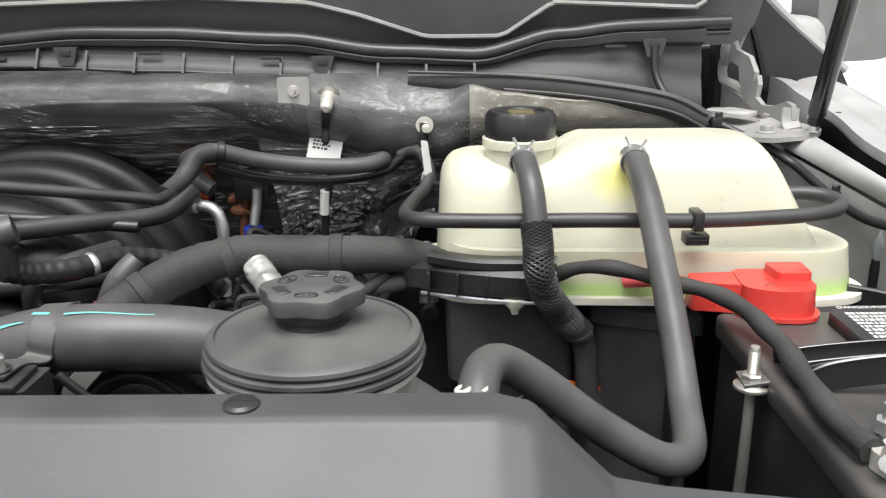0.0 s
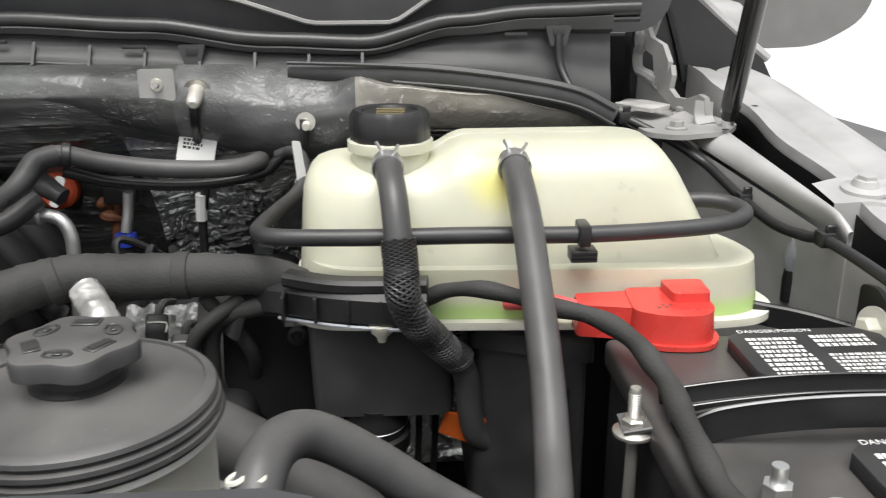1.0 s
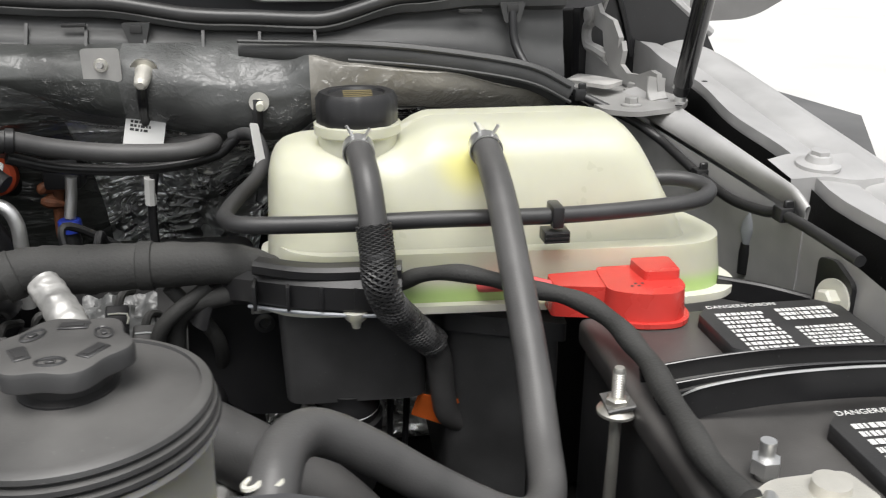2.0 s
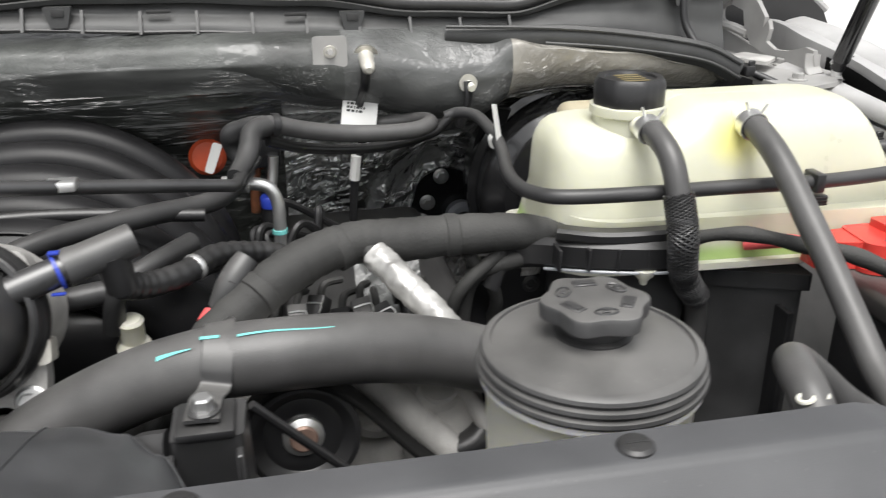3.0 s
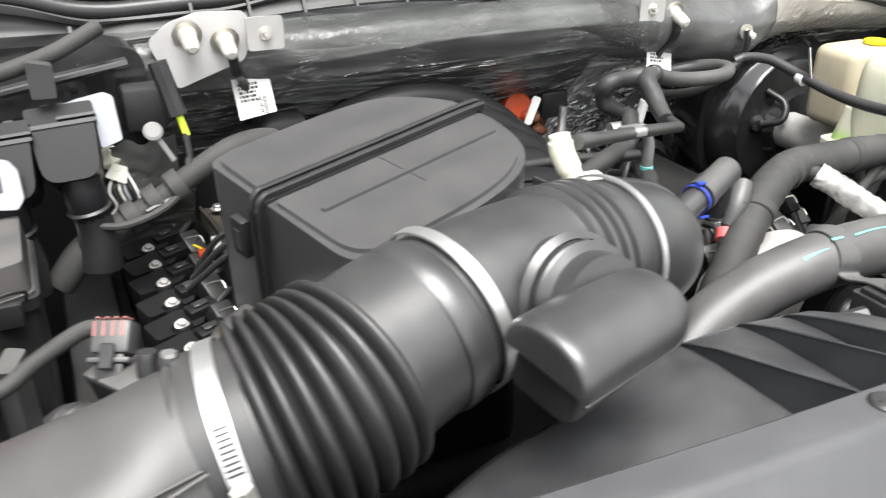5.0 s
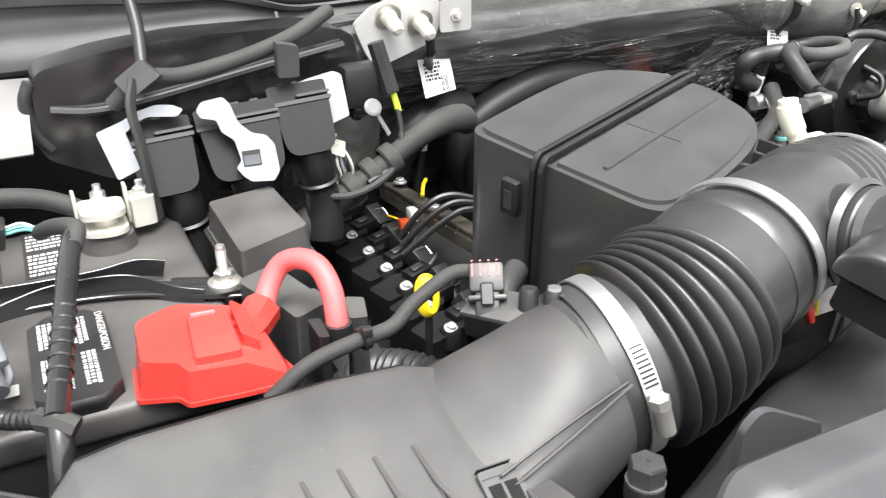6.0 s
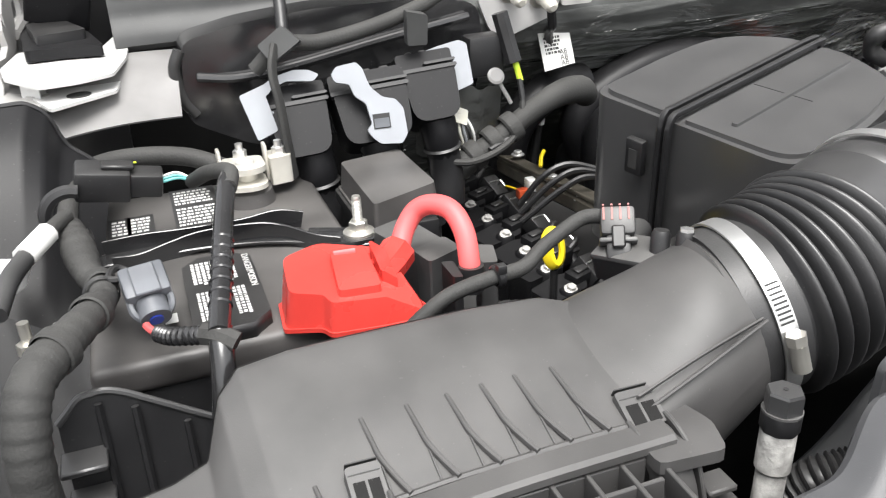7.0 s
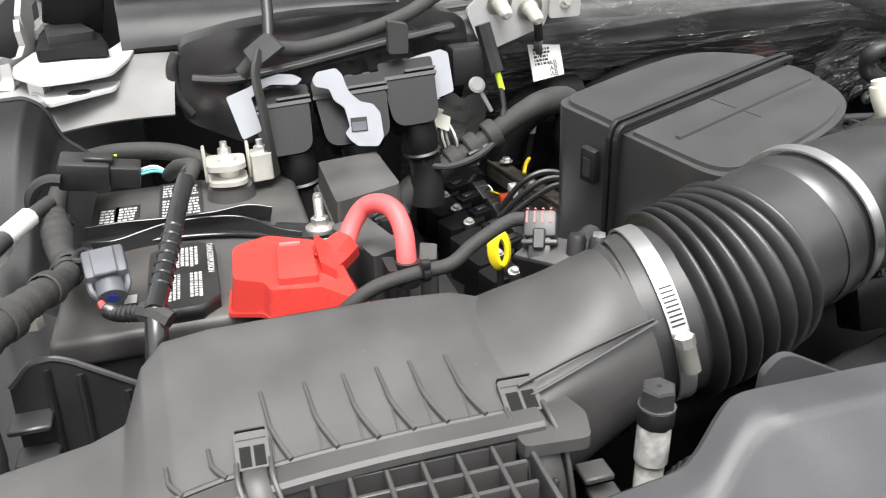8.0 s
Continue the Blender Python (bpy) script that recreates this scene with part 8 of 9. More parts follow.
# ---- far battery and its wiring ----
def left_battery():
    T = 1.226
    bat = battery(-1.145, -0.955, 0.628, 0.915, T, "black truck battery with white warning print, beside the air cleaner", [(-1.058, 0.685, 0.048, 0.108)], True)
    for x0, x1, y0, y1, rows, seed in ((-1.076, -1.044, 0.826, 0.868, 6, 31), (-1.076, -1.044, 0.874, 0.908, 5, 32), (-1.128, -1.116, 0.829, 0.862, 5, 33), (-1.113, -1.098, 0.829, 0.862, 5, 34)):
        pr = part("warning_print", box((x0 - 0.003, y0 - 0.003, T), (x1 + 0.003, y1 + 0.003, T + 0.0004), 0, 1), BLACK, bat, "printed warning panel on the lid")
        bar_rows(pr, Matrix.Translation((0, 0, T + 0.0006)), x0, x1, y0, y1, rows, INK_WHITE, seed, gap=0.45)
    ob = thing("battery_hold_down", (-0.951, 0.737, T), "black pressed steel battery hold-down with wavy edges and a stud", "bracket", "battery hold-downs")
    spine = [V(-0.940, 0.728, T + 0.003), V(-0.965, 0.738, T + 0.003), V(-0.995, 0.756, T + 0.004), V(-1.03, 0.770, T + 0.004), V(-1.075, 0.777, T + 0.004), V(-1.11, 0.778, T + 0.003), V(-1.14, 0.780, T + 0.002)]
    part("bar", ribbon(spine, 0.020, 0.003), GLOSS, ob, "black pressed steel bar", smooth=30)
    part("pad", prism(rounded([(-0.985, 0.735), (-0.962, 0.722), (-0.938, 0.722), (-0.936, 0.742), (-0.960, 0.752), (-0.985, 0.764)], 0.005, 3), T + 0.004, T + 0.007, None, 0.0012), GLOSS, ob, "embossed end pad")
    for k in range(3):
        part("pad_line", tube([V(-0.982 + 0.002 * k, 0.746 + 0.004 * k, T + 0.0072), V(-0.962, 0.736 + 0.004 * k, T + 0.0072)], 0.0007, n=5, steps=2), GLOSS, ob)
    part("rear_edge", ribbon([V(-0.986, 0.777, T + 0.009), V(-1.005, 0.779, T + 0.013), V(-1.031, 0.781, T + 0.010), V(-1.069, 0.784, T + 0.009), V(-1.105, 0.788, T + 0.009), V(-1.133, 0.791, T + 0.007)], 0.002, 0.014), GLOSS, ob, "turned-up wavy edge", smooth=30)
    part("front_edge", ribbon([V(-0.968, 0.728, T + 0.003), V(-0.985, 0.738, T + 0.005), V(-1.005, 0.756, T + 0.009), V(-1.025, 0.764, T + 0.011), V(-1.062, 0.769, T + 0.010), V(-1.087, 0.768, T + 0.006), V(-1.108, 0.764, T + 0.003), V(-1.127, 0.768, T + 0.002)], 0.002, 0.016), GLOSS, ob, "turned-up wavy edge", smooth=30)
    hold_stud(ob, V(-0.951, 0.737, T + 0.007))
    cov = thing("terminal_cover", (-0.99, 0.63, T), "red plastic positive terminal cover with a red cable arch", "terminal cover")
    def crowned(bm):
        """Raise the roof towards the back and let it fall away towards the cable side."""
        for v in bm.verts:
            if v.co.z > T + 0.010:
                v.co.z += (v.co.y - 0.632) * 0.32 - max(0, v.co.x + 0.964) * 0.75
        return bm
    plan = [(-1.029, 0.626), (-1.007, 0.618), (-1.003, 0.609), (-0.972, 0.605), (-0.941, 0.603), (-0.938, 0.611), (-0.948, 0.658), (-1.000, 0.668), (-1.026, 0.660)]
    part("body", crowned(prism(rounded(plan, [0.005, 0.002, 0.003, 0.006, 0.004, 0.004, 0.006, 0.006, 0.006], 3), T, T + 0.029, None, 0.0055, 4, inset=0.12)), RED, cov)
    part("crown", crowned(prism(rounded([(-0.996, 0.614), (-0.968, 0.612), (-0.968, 0.650), (-0.992, 0.652)], 0.003, 3), T + 0.022, T + 0.0330, None, 0.0035, 4, inset=0.06)), RED, cov)
    part("ridge", crowned(prism(rounded([(-0.966, 0.622), (-0.956, 0.620), (-0.956, 0.648), (-0.966, 0.650)], 0.002, 2), T + 0.020, T + 0.0345, None, 0.0015, 2)), RED, cov)
    part("slot", tube([V(-0.990, 0.6465, T + 0.0368), V(-0.976, 0.6455, T + 0.0365)], 0.0028, n=10, steps=2, flat=0.5, up=(0, 1, 0)), RED_RUBBER, cov)
    part("rim", prism(rounded([((x + 0.983) * 1.025 - 0.983, (y - 0.633) * 1.03 + 0.633) for x, y in plan], 0.003, 3), T, T + 0.003, None, 0.001), RED, cov)
    part("spout", tube([V(-0.965, 0.640, T + 0.018), V(-0.953, 0.650, T + 0.021), V(-0.943, 0.659, T + 0.025)], 0.0125, n=8), RED, cov, smooth=30)
    part("cable", tube([V(-0.945, 0.655, T + 0.022), V(-0.937, 0.665, 1.261), V(-0.927, 0.668, 1.273), V(-0.917, 0.660, 1.279), V(-0.909, 0.646, 1.278), V(-0.906, 0.632, 1.267), V(-0.907, 0.622, 1.250), V(-0.907, 0.620, 1.24)], 0.0070, n=16), RED_RUBBER, cov, "faded red cable arch")
    part("boot", turned([(0.0085, 0), (0.0095, 0.006), (0.0083, 0.018)], (-0.907, 0.620, 1.232), n=20), BLACK, cov, "black cable boot")
    fb = thing("fuse_link_box", (-0.91, 0.67, 1.15), "black fuse link box holding the red cable", "fuse box")
    part("body", prism(rounded([(-0.946, 0.724), (-0.915, 0.737), (-0.898, 0.668), (-0.925, 0.652)], 0.006, 4), 1.12, 1.240, None, 0.004, 3, inset=0.03), DUSTY_LIT, fb, "grey-black box")
    part("lip", prism(rounded([(-0.930, 0.672), (-0.902, 0.684), (-0.897, 0.662), (-0.925, 0.649)], 0.004, 3), 1.20, 1.2425, None, 0.002, 2), DUSTY_LIT, fb)
    part("side_post", prism(rounded([(-0.896, 0.632), (-0.884, 0.628), (-0.876, 0.655), (-0.888, 0.662)], 0.003), 1.15, 1.243, None, 0.002, inset=0.06), DUSTY_LIT, fb, "side cheek")
    part("notch", prism(rounded([(-0.922, 0.612), (-0.916, 0.610), (-0.914, 0.634), (-0.922, 0.636)], 0.002), 1.16, 1.248, None, 0.002), BLACK, fb)
    rb = thing("relay_box", (-0.9, 0.83, 1.15), "black relay box with a stepped lid beside the far battery", "fuse box")
    part("lid", prism(rounded([(-0.937, 0.856), (-0.876, 0.868), (-0.874, 0.768), (-0.937, 0.742)], 0.006), 1.224, 1.249, None, 0.004, 3, inset=0.07), SCUFFED, rb, "dusty black lid")
    part("lid_band", prism(rounded([(-0.9385, 0.8575), (-0.8745, 0.8695), (-0.8725, 0.7665), (-0.9385, 0.7405)], 0.006), 1.221, 1.226, None, 0.001), SCUFFED, rb)
    part("latch_bail", tube([V(-0.905, 0.752, 1.222), V(-0.904, 0.749, 1.232), V(-0.880, 0.758, 1.232), V(-0.879, 0.761, 1.222)], 0.0016, n=6), BLACK, rb)
    part("lid_rim", prism(rounded([(-0.941, 0.860), (-0.872, 0.872), (-0.870, 0.764), (-0.941, 0.737)], 0.006), 1.214, 1.223, None, 0.002), BLACK, rb)
    part("body", prism(rounded([(-0.938, 0.857), (-0.875, 0.869), (-0.873, 0.767), (-0.938, 0.741)], 0.006), 1.10, 1.214, None, 0.003), BLACK, rb)
    part("latch", box((-0.900, 0.750, 1.208), (-0.882, 0.757, 1.226), 0.001), BLACK, rb)
    nt = thing("battery_terminal", (-1.015, 0.84, T), "pale cast negative terminal with two steel studs", "terminal")
    part("clamp", prism(rounded([(-1.033, 0.840), (-1.012, 0.834), (-0.999, 0.840), (-0.999, 0.870), (-1.033, 0.876)], 0.008), T + 0.016, T + 0.020, None, 0.0015), LEAD, nt, "lower clamp jaw")
    part("bridge", prism(rounded([(-1.033, 0.842), (-1.012, 0.838), (-0.999, 0.844), (-0.999, 0.874), (-1.033, 0.878)], 0.007), T + 0.029, T + 0.034, None, 0.0015), LEAD, nt, "upper clamp plate")
    part("collar", turned([(0.0085, 0), (0.009, 0.020), (0.0095, 0.030)], (-1.015, 0.858, T), n=28), LEAD, nt)
    part("boss", turned([(0.022, 0), (0.020, 0.011), (0.016, 0.013)], (-1.015, 0.858, T), n=32), SCUFFED, nt, "moulded boss of the lid")
    part("post", turned([(0.0085, 0.020), (0.008, 0.0362)], (-1.015, 0.858, T), n=24), ALLOY, nt, "dull battery post")
    for x in (-1.036, -0.997):
        part("ear", box((x, 0.866, T + 0.012), (x + 0.003, 0.879, T + 0.044), 0.001), LEAD, nt)
    for x, y in ((-1.016, 0.876), (-0.984, 0.870)):
        part("stud", turned([(0.0032, 0), (0.0032, 0.019)], (x, y, T + 0.027), n=12), STEEL, nt)
        part("nut", turned([(0.0060, 0), (0.0060, 0.006)], (x, y, T + 0.034), n=6), STEEL, nt, smooth=20)
    part("foot", prism(rounded([(-0.994, 0.858), (-0.975, 0.861), (-0.974, 0.880), (-0.994, 0.882)], 0.003, 2), T + 0.010, T + 0.034, None, 0.003), LEAD, nt)
    part("cable", tube([V(-1.022, 0.872, T + 0.022), V(-1.040, 0.884, 1.256), V(-1.060, 0.893, 1.262), V(-1.088, 0.897, 1.266), V(-1.118, 0.893, 1.268), V(-1.140, 0.872, 1.268), V(-1.152, 0.835, 1.262), V(-1.155, 0.80, 1.25)], 0.0080, n=12), TAPE, nt, "black taped ground cable")
    bx = thing("harness_connector", (-1.1, 0.74, 1.26), "black harness connector with pale blue wires over the battery", "connector")
    m = frame_of((-1.116, 0.788, 1.286), (1, 0.0, -0.18), (0, 1, 0.2))
    part("shell", box((-0.026, -0.012, -0.012), (0.012, 0.012, 0.012), 0.003, 2, m), BLACK, bx)
    part("plug", box((0.010, -0.009, -0.009), (0.034, 0.009, 0.009), 0.002, 2, m), BLACK, bx)
    part("lock", box((-0.008, -0.006, 0.012), (0.014, 0.004, 0.0155), 0.001, 1, m), BLACK, bx)
    part("mark", box((-0.008, 0.005, 0.0121), (0.016, 0.007, 0.0126), 0, 1, m), GREEN, bx, "yellow-green mark")
    part("ring", tube([V(-1.146 + 0.018 * math.cos(a), 0.775, 1.270 + 0.018 * math.sin(a)) for a in np.linspace(1.2, 5.2, 10)], 0.005, n=8), BLACK, bx)
    for k in range(3):
        part("wire", tube([m @ V(0.034, 0.004 - 0.004 * k, 0.002), m @ V(0.045, 0.006 - 0.004 * k, 0.004), m @ V(0.058, 0.0, 0.0)], 0.0011, n=6), CYAN if k else WHITE, bx, "pale blue wire")
    cd = thing("wire_conduit", (-1.07, 0.62, 1.22), "glossy black conduit bent over the battery, split lower down", "conduit")
    part("upper", tube([m @ V(0.055, 0, 0), V(-1.052, 0.745, 1.296), V(-1.040, 0.715, 1.305), V(-1.044, 0.69, 1.303)], 0.0055, n=12), TAPE, cd)
    part("conduit", tube([V(-1.042, 0.708, 1.303), V(-1.046, 0.690, 1.302), V(-1.054, 0.655, 1.290), V(-1.063, 0.610, 1.275), V(-1.070, 0.575, 1.265)], 0.0062, n=14), GLOSS, cd, "glossy conduit")
    part("lower", tube([V(-1.069, 0.580, 1.266), V(-1.072, 0.564, 1.245), V(-1.078, 0.555, 1.21), V(-1.09, 0.55, 1.17), V(-1.12, 0.54, 1.14)], 0.0068, n=14), GLOSS, cd)
    for k in range(7):
        p = V(-1.056, 0.645, 1.2865).lerp(V(-1.066, 0.595, 1.2705), k / 6)
        part("turn", turned([(0.0063, -0.001), (0.0070, 0), (0.0063, 0.001)], p, (-0.2, -0.92, -0.3), n=16, cap=False), GLOSS, cd)
    part("knot", tube([V(-1.077, 0.583, 1.262), V(-1.070, 0.576, 1.263), V(-1.062, 0.571, 1.259)], 0.0065, n=8), TAPE, cd)
    part("branch", tube([V(-1.070, 0.578, 1.263), V(-1.080, 0.590, 1.258), V(-1.094, 0.606, 1.252), V(-1.101, 0.616, 1.250)], lambda t: 0.0052 + 0.0005 * math.sin(t * 90), n=12, steps=14), GLOSS, cd, "ribbed branch")
    pk = part("pink_wire", tube([V(-1.100, 0.615, 1.250), V(-1.105, 0.625, 1.248), V(-1.108, 0.636, 1.246)], 0.0024, n=8), RED_RUBBER, cd, "pale pink wire")
    gc = thing("grey_connector", (-1.115, 0.64, T), "slate-grey two-part plug with a blue core on the battery", "connector")
    g = frame_of((-1.104, 0.660, 1.253), (1, 0.12, 0.05), (0.1, 0.85, 0.45)) @ Matrix.Scale(0.86, 4)
    part("shell", box((-0.016, -0.006, -0.012), (0.016, 0.022, 0.012), 0.003, 2, g), GREYCONN, gc)
    part("latch", box((-0.009, -0.008, 0.012), (0.009, 0.018, 0.016), 0.001, 1, g), GREYCONN, gc)
    part("nose", tube([g @ V(0, -0.004, 0.0), g @ V(0, -0.020, -0.001)], 0.0095, n=18, steps=2), GREYCONN, gc)
    part("core", tube([g @ V(0, -0.019, -0.001), g @ V(0, -0.0215, -0.001)], 0.0042, n=14, steps=2), BLUE, gc, "blue core")
    for s in (-1, 1):
        part("side_rail", tube([g @ V(0.013 * s, 0.006, 0.004), g @ V(0.0135 * s, -0.012, 0.002), g @ V(0.006 * s, -0.018, -0.006)], 0.0022, n=6), GREYCONN, gc)
    part("sticker", prism([(-0.004, -0.006), (0.004, -0.006), (0.004, 0.006), (-0.004, 0.006)], 0, 0.0004, Matrix.Translation((-1.094, 0.668, T + 0.004)), 0), WHITE, gc, "white sticker")
    part("wire_loop", tube([g @ V(-0.008, 0.020, 0), V(-1.125, 0.675, 1.262), V(-1.120, 0.69, 1.262), V(-1.105, 0.685, 1.252)], 0.0025, n=8), BLACK, gc)


left_battery()


def left_looms():
    ob = thing("front_wiring_loom", (-1.16, 0.6, 1.2), "thick black taped loom dropping beside the air cleaner", "wiring loom")
    part("trunk", tube([V(-1.150, 0.775, 1.262), V(-1.146, 0.750, 1.256), V(-1.140, 0.715, 1.252), V(-1.131, 0.678, 1.254), V(-1.130, 0.645, 1.262), V(-1.137, 0.610, 1.270), V(-1.149, 0.582, 1.272), V(-1.161, 0.560, 1.268), V(-1.167, 0.548, 1.250), V(-1.169, 0.54, 1.22), V(-1.168, 0.53, 1.15)],
                       lambda t: 0.0080 + 0.0028 * min(1, max(0, t - 0.40) * 4) + 0.003 * math.exp(-((t - 0.12) / 0.08) ** 2) + 0.0009 * ((t * 26) % 1), n=16, steps=14), TAPE, ob)
    for p, q, r in ((V(-1.132, 0.690, 1.253), (0.2, -1, 0.1), 0.0092), (V(-1.150, 0.580, 1.272), (-0.5, -0.8, 0.0), 0.0117), (V(-1.134, 0.622, 1.268), (-0.3, -0.9, 0.2), 0.0102)):
        part("tape_turn", turned([(r, -0.005), (r + 0.0012, -0.004), (r + 0.0012, 0.004), (r, 0.005)], p, q, n=20, cap=False), TAPE, ob, "extra turn of tape")
    part("tie", turned([(0.0100, -0.0015), (0.0112, 0), (0.0100, 0.0015)], V(-1.131, 0.672, 1.255), (0.1, -1, 0.2), n=20, cap=False), BLACK, ob, "black cable tie")
    lv = thing("white_lever_plug", (-1.15, 0.68, 1.27), "white plastic lever plug on a black lead beside the battery", "connector")
    part("lead", tube([V(-1.150, 0.772, 1.272), V(-1.160, 0.755, 1.270), V(-1.170, 0.735, 1.268)], 0.0055, n=10), TAPE, lv)
    part("sleeve", tube([V(-1.162, 0.750, 1.270), V(-1.176, 0.724, 1.266)], 0.0078, n=10, steps=3), WHITE, lv, "white printed sleeve")
    part("lead_end", tube([V(-1.174, 0.727, 1.266), V(-1.184, 0.700, 1.262), V(-1.190, 0.67, 1.255)], 0.0065, n=10), HOSE, lv)
    part("lever", prism(rounded([(-1.200, 0.755), (-1.176, 0.745), (-1.178, 0.712), (-1.188, 0.700), (-1.200, 0.71)], 0.005, 2), 1.250, 1.256, None, 0.002), WHITE, lv)
    li = thing("splash_liner", (-1.12, 0.6, 1.1), "black ribbed plastic liner below the battery edge", "liner")

    def at(u, v):
        p = [V(-1.160, 0.585, 1.225), V(-1.146, 0.588, 1.238), V(-1.13, 0.588, 1.238), V(-1.11, 0.586, 1.226), V(-1.08, 0.582, 1.208), V(-1.04, 0.58, 1.19)]
        k = u * 5
        i = min(int(k), 4)
        q = p[i].lerp(p[i + 1], k - i)
        return q + V(0, -0.03 * v, -0.16 * v)
    part("panel", sheet(at, 30, 6), BLACK, li)
    part("rim", tube([at(u, 0) for u in np.linspace(0, 1, 12)], 0.0022, n=8, steps=3), SATIN, li, "rounded top rim")
    for k in range(3):
        part("rib", tube([at(0.3 + 0.2 * k, v) + V(0, -0.003, 0) for v in (0.03, 0.5, 1)], 0.0022, n=6), BLACK, li)
    for k in range(4):
        part("clip_finger", box((-1.162, 0.562 - 0.004 * k, 1.205 - 0.022 * k), (-1.138, 0.582 - 0.004 * k, 1.209 - 0.022 * k), 0.001, 1), SATIN, li)
    crest = [V(-1.24, 0.88, 1.318), V(-1.19, 0.88, 1.328), V(-1.170, 0.88, 1.328), V(-1.157, 0.88, 1.317), V(-1.150, 0.88, 1.292), V(-1.131, 0.88, 1.274), V(-1.118, 0.88, 1.262)]
    foot = [V(-1.26, 0.76, 1.225), V(-1.207, 0.76, 1.212), V(-1.195, 0.755, 1.206), V(-1.182, 0.75, 1.200), V(-1.172, 0.745, 1.195), V(-1.160, 0.74, 1.190), V(-1.15, 0.74, 1.188)]

    def bulge(u, v):
        k = u * 6
        i = min(int(k), 5)
        a, b = crest[i].lerp(crest[i + 1], k - i), foot[i].lerp(foot[i + 1], k - i)
        return a.lerp(b, v) + V(0, -0.012 * math.sin(v * math.pi), 0.006 * math.sin(v * math.pi * 2))
    gr = thing("wheelhouse_liner", (-1.18, 0.85, 1.25), "black moulded liner beside the far fender", "liner")
    part("shell", solid(sheet(bulge, 30, 18), 0.003), RUNNER, gr)
    part("crest_edge", tube([bulge(u, 0) for u in np.linspace(0, 1, 14)], 0.0022, n=8, steps=3), BLACK, gr, "rolled upper edge")
    part("skirt", sheet(lambda u, v: bulge(u, 1) + V(0.03 * v, -0.10 * v, -0.16 * v), 12, 4), BLACK, gr)
    for x, y, z in ((-1.158, 0.665, 1.222), (-1.178, 0.67, 1.225)):
        hb = thing("side_bolt", (x, y, z), "zinc stud and nut beside the battery edge", "bolt", "side bolts")
        part("stud", turned([(0.0035, 0), (0.0035, 0.022)], (x, y, z), n=12), ZINC, hb)
        part("nut", turned([(0.007, 0), (0.007, 0.008)], (x, y, z), n=6), ZINC, hb, smooth=20)


left_looms()


